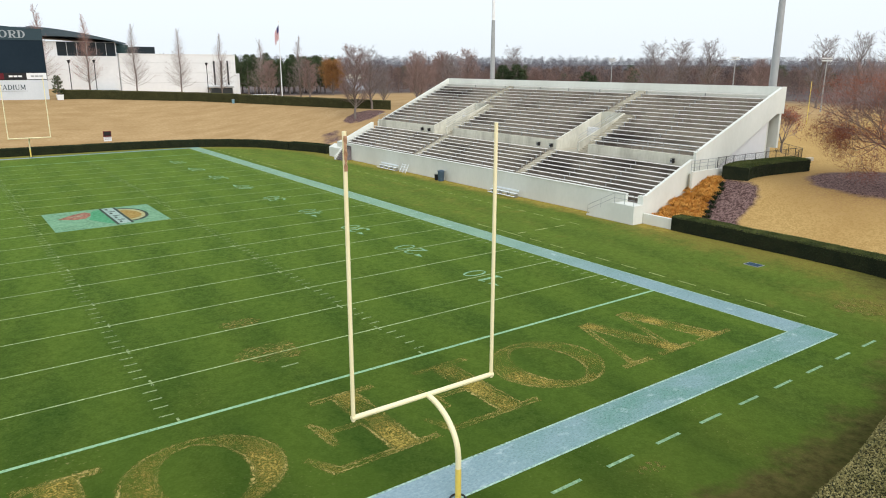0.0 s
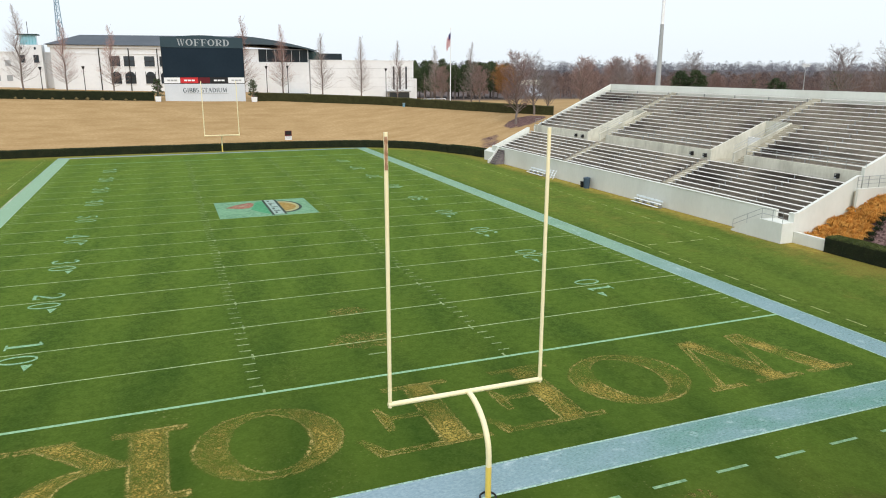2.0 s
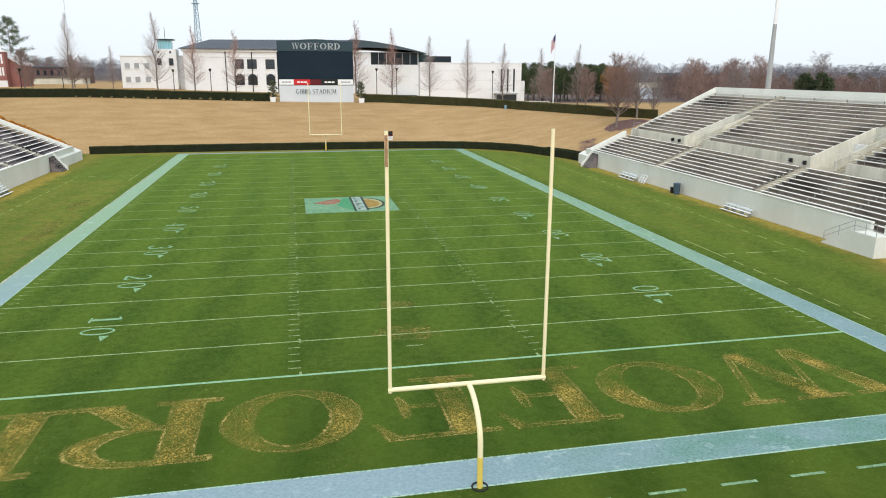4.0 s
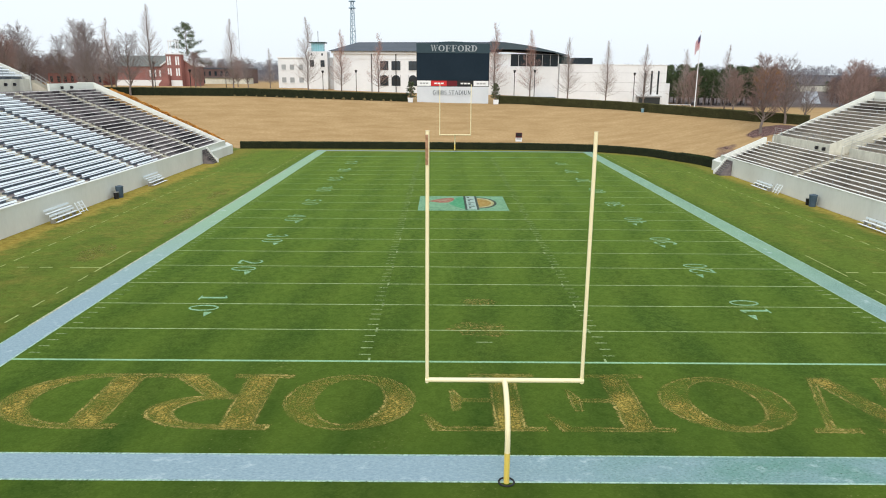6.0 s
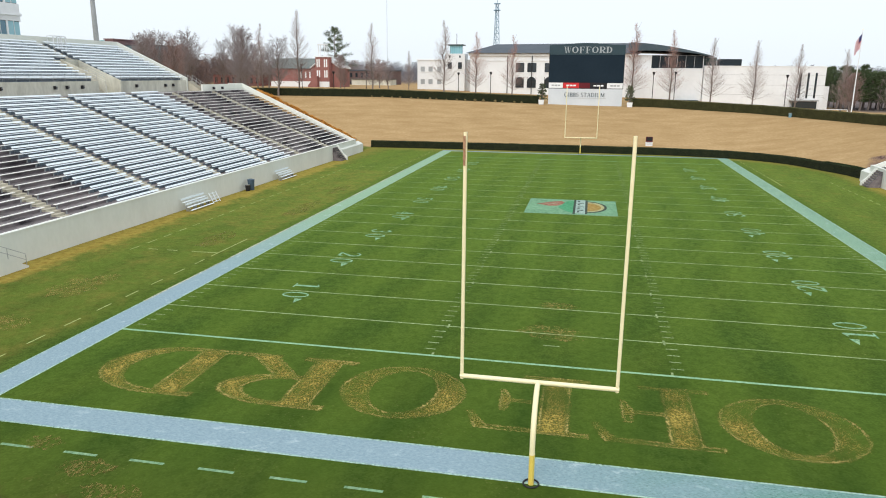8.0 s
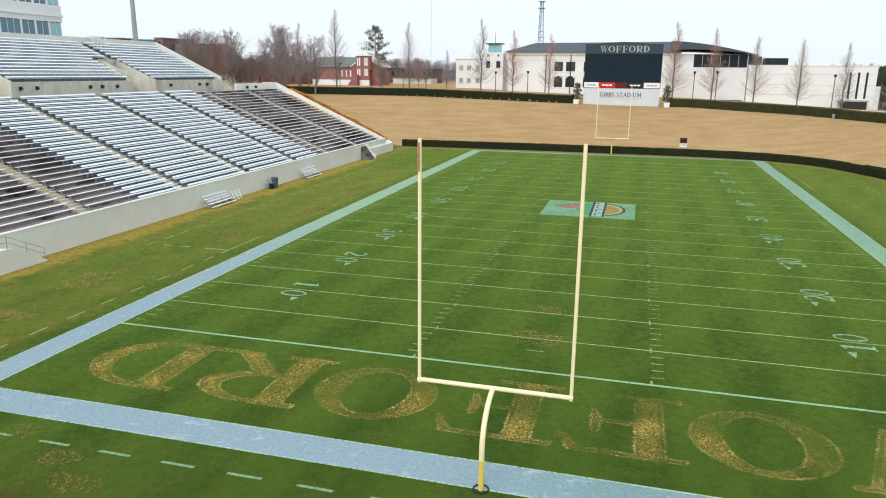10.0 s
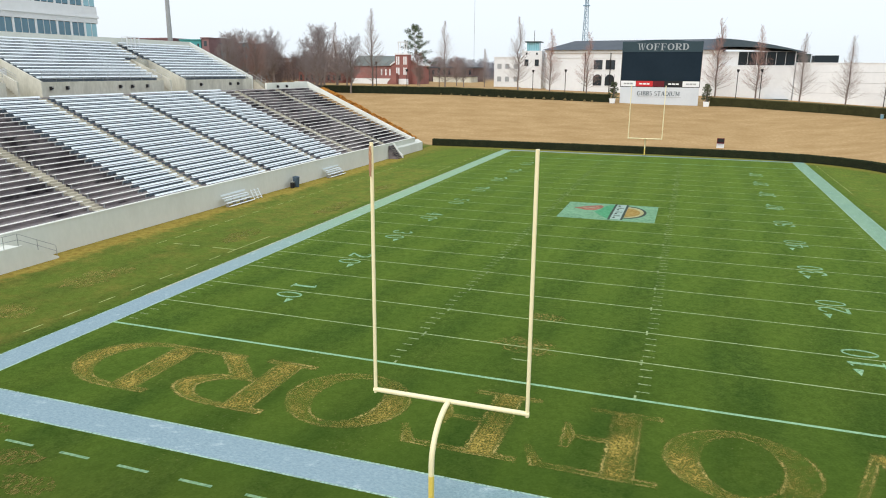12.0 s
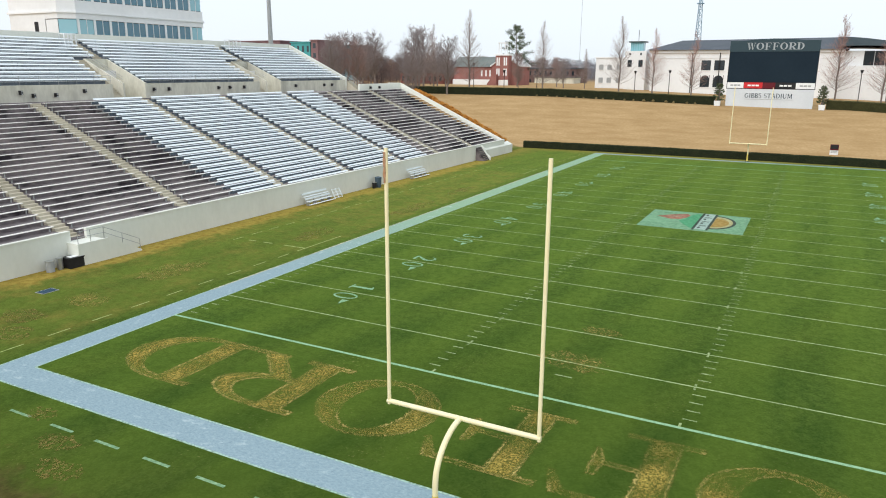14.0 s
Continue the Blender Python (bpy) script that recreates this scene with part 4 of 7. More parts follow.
    # benches, one plank run per row and section
    def bench(u, ya, yb, z, bright, run):
        sh = Shape()
        if bright:
            block(sh, u + run * 0.40, ya, z + 0.40, u + run * 0.40 + 0.29, yb, z + 0.45)
            # leaning backrest
            q = u + run * 0.40 + 0.20
            sh.prism([(q, z + 0.56), (q + 0.13, z + 0.71), (q + 0.16, z + 0.69), (q + 0.03, z + 0.54)], ya, yb, place)
        else:
            block(sh, u + run * 0.50, ya, z + 0.38, u + run * 0.50 + 0.26, yb, z + 0.43)
        planks = len(sh.f)
        n = max(2, int((yb - ya) / (2.2 if bright else 4.5)))
        for k in range(n):
            y = ya + 0.3 + (yb - ya - 0.6) * k / (n - 1)
            block(sh, u + run * 0.62, y - 0.025, z, u + run * 0.62 + 0.12, y + 0.025, z + (0.40 if bright else 0.38))
            # Added dark panel on the riser for the shaded gap under the seat.
            if bright and k == 0:
                block(sh, u + run - 0.03, ya, z + 0.02, u + run - 0.006, yb, z + rise - 0.03)
            if bright:
                block(sh, u + run * 0.40 + 0.38, y - 0.025, z + 0.4, u + run * 0.40 + 0.42, y + 0.025, z + 0.7)
        me = sh.mesh("bench", ALU if bright else PLANK)
        me.materials.append(SHADE_ALU if bright else MAST)
        me.polygons.foreach_set("material_index", [0] * planks + [1] * (len(sh.f) - planks))
        part("bench", me, None, top, "bright aluminium bench" if bright else "weathered pale plank bench")

    def runs(lo, hi, cuts):
        edge = [lo] + [e for c in cuts for e in (c - 0.65, c + 0.65)] + [hi]
        return [(a, b) for a, b in zip(edge[::2], edge[1::2]) if b - a > 0.8]

    for i in range(rows):
        z = wz + i * rise
        for a, b in runs(y0 + 0.45, y1 - 0.45, aisles):
            pieces = [(a, b, False)]
            if silver:
                lo, hi = silver
                pieces = [(max(a, p), min(b, q), w) for p, q, w in ((y0, lo, False), (lo, hi, True), (hi, y1, False)) if min(b, q) - max(a, p) > 0.4]
            for p, q, w in pieces:
                bench(ub + i * pitch, p, q, z, w, pitch)

    # upper tier, cut open at the vomitories
    e0, e1 = ends_up
    uf = uu + 0.3
    ue = uf + urows * upitch
    cut = 8 if s > 0 else 7
    spans = [e0] + [e for v in vomitories for e in (v[0] - STAIR, v[1])] + [e1]

    def treads(first, ya, yb, nm, mat, base):
        pts = [(uf + first * upitch, uz + first * urise - base)]
        for i in range(first, urows):
            pts += [(uf + i * upitch, uz + i * urise), (uf + (i + 1) * upitch, uz + i * urise)]
        pts += [(ue, uz + urows * urise - urise - base)]
        part(nm, Shape().prism(pts, ya, yb, place), mat, top, "dark stained concrete treads")

    for a, b in zip(spans[::2], spans[1::2]):
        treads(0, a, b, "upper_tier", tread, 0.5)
        part("upper_front_wall", block(Shape(), uu, a, zt - 0.3, uu + 0.3, b, uz + 0.05), CONCRETE_RAW, top, "streaked raw concrete wall below the upper seats")
        rl = Shape()
        for zz in (0.45, 0.75, 1.05):
            rl.tube([(s * (uu + 0.15), a + 0.1, uz + zz), (s * (uu + 0.15), b - 0.1, uz + zz)], 0.02, 5)
        n = int((b - a) / 2)
        for k in range(n + 1):
            y = a + 0.1 + (b - a - 0.2) * k / n
            rl.tube([(s * (uu + 0.15), y, uz), (s * (uu + 0.15), y, uz + 1.05)], 0.022, 5)
        part("guard_rail", rl, RAIL, top, "thin grey pipe rail")
    for v0, v1 in vomitories:
        uc = uf + cut * upitch
        zc = uz + cut * urise
        treads(cut, v0 - STAIR, v1, "upper_tier", tread, 0.5)
        for ya in (v0, v1 - 0.22):
            part("vomitory_wall", Shape().prism([(uu, zt), (uu, uz + 0.1), (uc, zc + 0.16), (uc, zt)], ya, ya + 0.22, place), CONCRETE_RAW, top, "sloping concrete wall beside the entry")
        part("vomitory_back", block(Shape(), uc - 0.2, v0 + 0.22, zt + 2.2, uc, v1 - 0.22, zc + 0.16), CONCRETE_RAW, top)
        part("entry_gap", block(Shape(), uc - 0.05, v0 + 0.22, zt, uc, v1 - 0.22, zt + 2.2), CONCRETE_RAW, top)
        part("vomitory_floor", block(Shape(), uu, v0 - STAIR, zt - 0.3, uc, v1, zt), STEP, top)
        rl = Shape()
        for zz in (0.85, 1.15):
            rl.tube([(s * uu, v0 + 0.1, uz + zz - 0.3), (s * (uc - 0.3), v0 + 0.1, zc + zz - 0.3)], 0.025, 5)
        part("hand_rail", rl, RAIL, top)
        st = Shape()
        n = 2 * cut + 8
        for i in range(n):
            f = i / n
            z = zt + (zc - zt) * (i + 1) / n
            block(st, uu + (uc - uu) * f, v0 - STAIR, zt - 0.2, uu + (uc - uu) * (i + 1) / n, v0 - 0.003, z)
        part("entry_stair", st, STEP, top, "pale concrete stair up beside the entry")
        st = Shape()
        for i in range(cut, urows):
            block(st, uf + i * upitch, v1 - 1.42, uz + i * urise, uf + (i + 1) * upitch - 0.004, v1 - 0.18, uz + i * urise + 0.006)
            block(st, uf + (i + 0.5) * upitch, v1 - 1.42, uz + i * urise, uf + (i + 1) * upitch - 0.010, v1 - 0.18, uz + (i + 0.5) * urise)
            block(st, uf + (i + 1) * upitch - 0.008, v1 - 1.42, uz + i * urise, uf + (i + 1) * upitch - 0.003, v1 - 0.18, uz + (i + 1) * urise + 0.006)
        part("aisle_steps", st, STEP, top, "pale concrete aisle steps")
    for i in range(urows):
        z = uz + i * urise
        if i < cut:
            segs = list(zip(spans[::2], spans[1::2]))
        else:
            cuts = [v[1] - 0.8 for v in vomitories]
            segs = runs(e0, e1, cuts)
        for a, b in segs:
            a, b = (a + 0.35 if a == e0 else a), (b - 0.35 if b == e1 else b)
            bench(uf + i * upitch, a + 0.05, b - 0.05, z, upper_silver, upitch)
    # parapets of the upper tier
    zb = uz + urows * urise
    part("rear_parapet", block(Shape(), ue, e0, uz, ue + 0.35, e1, zb + 0.95), CONCRETE, top, "pale concrete rear parapet")
    for ya, yb in ((e0 - 0.02, e0 + 0.3), (e1 - 0.3, e1 + 0.02)):
        pts = [(uu - 0.1, zt - 0.3), (uu - 0.1, uz + (0.45 if s < 0 or ya < e1 - 1 else -0.3)), (ue + 0.1, zb + 0.95), (ue + 0.75, zb + 0.95), (ue + 0.75, zb - 1.9), (ue - 0.6, zb - 1.9), (uu + 1.6, zt - 1.2)]
        part("side_parapet", Shape().prism(pts, ya, yb, place), CONCRETE, top, "sloping pale concrete side parapet")
    if s > 0:
        # painted wall that closes the space below the end of the upper tier
        low = [(uu + 0.4, 1.0), (uu + 0.4, zt - 0.2), (uu + 1.7, zt - 1.25), (ue - 1.2, zb - 2.3), (ue - 1.2, 1.0)]
        part("under_wall", Shape().prism(low, e0 + 0.6, e0 + 0.9, place), STUCCO, top, "white painted wall under the sloping parapet")
    # columns and wall below the rear
    for k in range(8):
        y = e0 + 1.2 + (e1 - e0 - 2.4) * k / 7
        part("column", block(Shape(), ue - 1.0, y - 0.3, height(s * ue, y) - 0.3, ue - 0.4, y + 0.3, zb - 1.4), CONCRETE, top)
    part("concourse_wall", block(Shape(), uu + 5.2, e0 + 2.5, 0.5, uu + 5.5, e1 - 2.5, uz + 5.2 / upitch * urise - 0.7), STUCCO, top, "white painted wall under the seats")


stand(1, "grandstand_east", "pale concrete grandstand with weathered plank benches in two tiers",
      (40.3, 1.75, 9, 0.74, 0.315, 2.45), (48.0, 5.65, 15, 0.935, 0.372), (23.0, 83.9), (23.0, 83.9),
      (42.2, 63.6), None, False, [(38.7, 42.5), (64.6, 67.9)])
stand(-1, "grandstand_west", "large concrete grandstand with bright aluminium midfield benches and plank ends",
      (40.9, 2.0, 24, 0.90, 0.388, 2.5), (65.9, 13.05, 13, 0.935, 0.41), (4.5, 101.6), (22.8, 87.2),
      (14.5, 26.8, 40.7, 53.5, 66.2, 77.8, 90.0), (33.4, 73.4), True, [(40.2, 43.7), (66.0, 69.6)])

# speaker boxes on the walls below the upper seats
def wall_speaker(x, y, z, s):
    t = thing("wall_speaker", "small black loudspeaker box on a concrete wall", "loudspeaker", "wall speakers")
    part("cabinet", Shape().box(x - 0.2, y - 0.13, z - 0.22, x + 0.2, y + 0.13, z + 0.22), BLACK, t)
    part("cone", Shape().tube([(x - s * 0.2, y, z + 0.12), (x - s * 0.23, y, z + 0.12)], 0.08, 12), RAIL, t, "grey cone")
    part("cone", Shape().tube([(x - s * 0.2, y, z - 0.15), (x - s * 0.23, y, z - 0.13)], 0.08, 12), RAIL, t, "grey cone")


for y in (25.6, 43.0, 45.2, 68.8, 70.6):
    wall_speaker(47.79, y, 5.05, 1)
for i, y in enumerate((27.2, 28.6, 31.2, 34.8, 44.7, 47.1, 55.9, 58.1, 61.0, 72.9, 80.5, 82.7)):
    wall_speaker(-65.69, y, 12.0 if i in (1, 2) else 12.35, -1)
for y in (90.5, 93.5):
    wall_speaker(-62.84, y, 11.75, -1)

# side stairs from the field over the front wall


def landing_stair(s, wu, y0, y1, down):
    """A block in front of the wall with a landing and steps that go down along it."""
    t = thing("field_stair", "pale concrete landing with steps and grey pipe rails", "stairs", "field stairs", "structure")
    a, b = sorted((s * (wu - 1.35), s * (wu - 0.004)))
    mid = y0 + (y1 - y0) * 0.42
    part("landing", Shape().box(a, y0, -0.2, b, mid, 1.75), CONCRETE, t)
    st, n = Shape(), 9
    for i in range(n):
        ya = mid + (y1 - mid) * i / n
        st.box(a + (0.18 if s > 0 else 0), ya, -0.2, b - (0.18 if s < 0 else 0), ya + (y1 - mid) / n, 1.75 - 1.75 * (i + 1) / (n + 1))
    part("steps", st, STEP, t)
    part("cheek", Shape().prism([(mid, -0.2), (mid, 1.75), (mid + 0.3, 1.75), (y1 + 0.1, 0.12), (y1 + 0.1, -0.2)], 0, 0.178,
                               lambda q, z, c: ((s * (wu - 1.35) + s * c), q, z)), CONCRETE, t)
    x = s * (wu - 1.27)
    rl = Shape()
    for zz in (0.5, 0.95):
        rl.tube([(x, y0 + 0.1, 1.75 + zz), (x, mid, 1.75 + zz), (x, y1, 0.1 + zz)], 0.025, 6)
    for y, z in ((y0 + 0.1, 1.75), ((y0 + mid) / 2, 1.75), (mid, 1.75), ((mid + y1) / 2, 0.95), (y1, 0.05)):
        rl.tube([(x, y, z), (x, y, z + 0.95)], 0.025, 6)
    part("pipe_rail", rl, RAIL, t)


landing_stair(1, 40.3, 22.9, 28.6, 1)
landing_stair(-1, 40.9, 13.6, 19.3, 1)


def cut_stair(s, wu, y):
    """Steps set into the end of the front wall, with a cheek wall."""
    t = thing("field_stair", "steep dark concrete steps beside the end of the wall", "stairs", "field stairs", "structure")
    prof = [(wu - 1.7, -0.2)]
    for i in range(8):
        prof += [(wu - 1.7 + 0.205 * i, 0.27 * (i + 1)), (wu - 1.7 + 0.205 * (i + 1), 0.27 * (i + 1))]
    part("steps", Shape().prism(prof + [(wu - 0.06, -0.2)], y, y + 1.9, lambda u, z, q: (s * u, q, z)), TREAD_DARK, t)
    for i in range(8):
        part("nosing", Shape().box(*sorted((s * (wu - 1.72 + 0.205 * i), s * (wu - 1.66 + 0.205 * i)))[:1], y + 0.1, 0.27 * (i + 1) - 0.14, max(s * (wu - 1.72 + 0.205 * i), s * (wu - 1.66 + 0.205 * i)), y + 1.8, 0.27 * (i + 1) - 0.03), TREAD, t)
    part("cheek", Shape().prism([(wu - 1.9, -0.2), (wu - 1.9, 0.5), (wu - 1.2, 1.1), (wu - 0.3, 2.45), (wu, 2.45), (wu, -0.2)], y + 1.9, y + 2.2, lambda u, z, q: (s * u, q, z)), CONCRETE, t)
    part("side_wall", Shape().prism([(wu - 0.4, -0.2), (wu - 0.4, 1.5), (wu + 0.6, 2.0), (wu + 0.6, -0.2)], y + 2.2, y + (6.8 if s > 0 else 15.5), lambda u, z, q: (s * u, q, z)), CONCRETE, t)


cut_stair(1, 40.3, 79.2)
cut_stair(-1, 40.9, 89.0)

# ---- press box ----


def press_box():
    t = thing("press_box", "white three-storey press box with dark ribbon windows behind the upper seats", "press box", "", "structure")
    x0, x1, y0, y1 = -92.0, -80.0, 43.6, 68.4
    pts = [(x0, y0), (x1 - 1.6, y0), (x1, y0 + 1.6), (x1, y1 - 0.6), (x1 - 0.6, y1), (x0, y1)]
    at = lambda a, b, c: (a, b, c)
    out = lambda d: [(x0 - d, y0 - d), (x1 - 1.6 + d * 0.4, y0 - d), (x1 + d, y0 + 1.6 - d * 0.4), (x1 + d, y1 - 0.6 + d * 0.4), (x1 - 0.6 + d * 0.4, y1 + d), (x0 - d, y1 + d)]
    part("base", Shape().prism(pts, 9.5, 19.35, at), STUCCO, t)
    levels = [(19.35, 21.35), (23.75, 25.9), (28.3, 30.4)]
    for i, (a, b) in enumerate(levels):
        part("glazed_core", Shape().prism(out(-0.25), a, b, at), BLACK, t)
        nz = levels[i + 1][0] if i < 2 else 32.2
        part("spandrel", Shape().prism(pts, b, nz, at), STUCCO, t)
        part("ledge", Shape().prism(out(0.22), b + 0.75, b + 1.0, at), WHITE, t)
        part("ledge", Shape().prism(out(0.12), b + 1.0, b + 1.12, at), STUCCO, t)
        # front windows: groups of panes between white mullions
        ya, yb = y0 + 1.75, y1 - 0.75
        groups = (2, 2, 2, 3, 3, 2, 2, 2)
        unit = (yb - ya - 0.34 * len(groups)) / sum(groups)
        y = ya
        for g, count in enumerate(groups):
            part("mullion", Shape().box(x1 - 0.24, y - 0.02, a, x1 - 0.05, y + 0.32, b), WHITE, t)
            y += 0.34
            for k in range(count):
                part("window_pane", Shape().box(x1 - 0.2, y + 0.04, a + 0.08, x1 - 0.14, y + unit - 0.04, b - 0.08), PALE_GLASS if g in (0, 7) else BLUE_GLASS, t)
                if k:
                    part("mullion", Shape().box(x1 - 0.2, y - 0.035, a, x1 - 0.08, y + 0.035, b), WHITE, t)
                y += unit
        part("window_pane", Shape().prism([(x1 - 1.7, y0 + 0.12), (x1 - 1.62, y0 + 0.06), (x1 - 0.06, y0 + 1.62), (x1 - 0.12, y0 + 1.7)], a + 0.1, b - 0.1, at), PALE_GLASS, t)
        part("window_pane", Shape().box(x1 - 4.2, y0 + 0.05, a + 0.1, x1 - 1.75, y0 + 0.1, b - 0.1), PALE_GLASS if i else STUCCO, t)
        part("side_wall", Shape().box(x0, y0, a, x1 - 4.3, y0 + 0.3, b), STUCCO, t)
    part("side_door", Shape().box(x1 - 6.6, y0 - 0.04, 18.95, x1 - 5.8, y0, 21.0), BLACK, t, "dark doorway")
    part("roof", Shape().prism(out(0.5), 32.2, 32.6, at), WHITE, t)


press_box()

# ---- scoreboard ----


def sign_letter(c, w):
    """A serif capital of thick and thin strokes, w wide and 0.98 high, from its lower left corner."""
    sh, h, t, f, e = Shape(), 0.98, 0.075, 0.035, 0.1

    def line(*pts, k=f):
        stroke(sh, list(pts), [k] * len(pts))

    def foot(x, z):
        line((x - e, z), (x + e, z))

    if c in "IBD":
        u = 0.12 if c != "I" else w / 2
        line((u, 0), (u, h), k=t)
        foot(u, f), foot(u, h - f)
    if c == "B":
        for lo, hi, r in ((h * 0.52, h, w * 0.55), (0, h * 0.52, w * 0.68)):
            stroke(sh, oval(0.2, (lo + hi) / 2, r, (hi - lo) / 2 - f, 90, -90, 12), [f + (t - f) * math.sin(math.pi * i / 12) for i in range(13)])
    elif c == "D":
        stroke(sh, oval(0.2, h / 2, w - 0.25, h / 2 - f, 90, -90, 14), [f + (t - f) * math.sin(math.pi * i / 14) for i in range(15)])
    elif c == "G":
        stroke(sh, oval(w / 2, h / 2, w / 2 - 0.04, h / 2 - f, 45, 320, 18), [f + (t - f) * math.sin(math.pi * i / 18) for i in range(19)])
        line((w - 0.1, 0.1), (w - 0.1, 0.45), k=t * 0.8)
        foot(w - 0.12, 0.45)
    elif c == "S":
        stroke(sh, oval(w / 2, h * 0.74, w * 0.38, h * 0.23, 30, 250, 12), [f + (t - f) * i / 12 for i in range(13)])
        stroke(sh, oval(w / 2, h * 0.27, w * 0.42, h * 0.24, 80, -150, 12), [t + (f - t) * i / 12 for i in range(13)])
    elif c == "T":
        line((w / 2, 0), (w / 2, h), k=t)
        foot(w / 2, f)
        line((0, h - f), (w, h - f))
        line((0.03, h - 0.2), (0.03, h))
        line((w - 0.03, h - 0.2), (w - 0.03, h))
    elif c == "A":
        line((0.08, 0), (w / 2, h))
        line((w / 2, h), (w - 0.12, 0), k=t)
        line((w * 0.25, 0.33), (w * 0.75, 0.33))
        foot(0.08, f), foot(w - 0.12, f)
    elif c == "U":
        line((0.13, h), (0.13, 0.3), k=t)
        stroke(sh, oval(w / 2, 0.3, w / 2 - 0.13, 0.27, 180, 360, 12), [t + (f - t) * i / 12 for i in range(13)])
        line((w - 0.13, 0.3), (w - 0.13, h))
        foot(0.13, h - f), foot(w - 0.13, h - f)
    elif c == "M":
        line((0.12, 0), (0.14, h))
        line((0.14, h), (w / 2, 0.1), k=t)
        line((w / 2, 0.1), (w - 0.14, h))
        line((w - 0.14, h), (w - 0.12, 0), k=t)
        foot(0.1, f), foot(w - 0.12, f), foot(0.1, h - f), foot(w - 0.1, h - f)
    return sh.mesh("letter", BOARD_TOP)


def scoreboard():
    t = thing("scoreboard", "tall unlit scoreboard with dark green top and white base wall", "scoreboard")
    x0, x1, y = -8.7, 8.75, 150.0
    part("base_wall", Shape().box(x0 + 0.1, y, 6.6, x1 - 0.1, y + 1.2, 11.3), PALE_PANEL, t, "white base wall")
    part("cabinet", Shape().box(x0, y + 0.1, 11.3, x1, y + 1.6, 21.3), BLACK, t)
    part("screen", Shape().box(x0 + 0.1, y + 0.02, 12.75, x1 - 0.1, y + 0.098, 19.1), SCREEN, t, "blank dark screen")
    crown = [(x0, 19.1), (x1, 19.1), (x1, 21.35)] + [(a, 21.35 + 0.42 * max(0.0, math.cos(a / 6.0 * math.pi / 2)) if abs(a) < 6 else 21.35) for a in (5.9, 5, 4, 2, 0, -2, -4, -5, -5.9)] + [(x0, 21.35)]
    part("crown_panel", Shape().prism(crown, y - 0.06, y + 0.098, lambda a, b, c: (a, c, b)), BOARD_TOP, t, "dark green crown panel")
    strips = [(x0 + 0.1, -5.2, WHITE), (-5.2, -1.4, RED), (-1.4, 1.1, MAROON), (1.1, 5.0, BLACK), (5.0, x1 - 0.1, WHITE)]
    for a, b, m in strips:
        p = part("sponsor_panel", Shape().box(a + 0.03, y, 11.45, b - 0.03, y + 0.098, 12.68), m, t)
        for k in range(3 if m in (RED, BLACK, WHITE) else 0):
            w = (b - a) / 5.5
            part("lettering_bar", Shape().box(a + (k + 1.0) * w * 1.15, y - 0.015, 11.88, a + (k + 1.0) * w * 1.15 + w * 0.95, y - 0.003, 12.22), RAIL if m is WHITE else WHITE, p)
    sign = part("lettering", Shape().box(-0.01, y - 0.01, 20.1, 0.01, y, 20.12), BOARD_TOP, t)
    k, x = 0.262, -5.35
    for glyph, w in (("W", 6.6), ("O", 5.6), ("F", 5.0), ("F", 5.0), ("O", 5.6), ("R", 5.3), ("D", 5.3)):
        sh = Shape()
        for i, pts in enumerate(letter(glyph, w)):
            sh.prism([(x + k * a, 19.5 + k * b) for a, b in pts], y - 0.13 - 0.002 * (i % 5), y - 0.064, lambda a, b, c: (a, c, b))
        part("letter", sh, GREY_LETTER, sign, "silver capital letter %s" % glyph)
        x += k * w + 0.17
    words = part("lettering", Shape().box(-4.6, y - 0.012, 9.42, -4.58, y - 0.002, 9.43), BOARD_TOP, t, "dark green serif capitals")
    x = -4.75
    for c in "GIBBS STADIUM":
        wide = {" ": 0.42, "I": 0.42, "M": 1.05, "A": 0.92, "U": 0.9, "D": 0.86, "G": 0.86, "T": 0.8, "B": 0.74}.get(c, 0.66)
        if c != " ":
            ob = part("letter", sign_letter(c, wide - 0.12), None, words)
            ob.matrix_world = pose(x, y - 0.03, 9.42, 90, 0, 0)
        x += wide
    part("underline", Shape().box(-4.7, y - 0.03, 9.1, 4.9, y - 0.003, 9.18), RAIL, t)


scoreboard()

# ---- hedges ----


def smooth_line(pts, step=0.7):
    """Catmull-Rom through a few corner points, then even steps."""
    out = []
    P = [pts[0]] + list(pts) + [pts[-1]]
    for a, b, c, d in zip(P, P[1:], P[2:], P[3:]):
        n = max(2, int(math.hypot(c[0] - b[0], c[1] - b[1]) / step))
        for k in range(n):
            t = k / n
            out.append(tuple(0.5 * (2 * b[i] + (c[i] - a[i]) * t + (2 * a[i] - 5 * b[i] + 4 * c[i] - d[i]) * t * t + (3 * b[i] - a[i] - 3 * c[i] + d[i]) * t ** 3) for i in (0, 1)))
    return out + [pts[-1]]


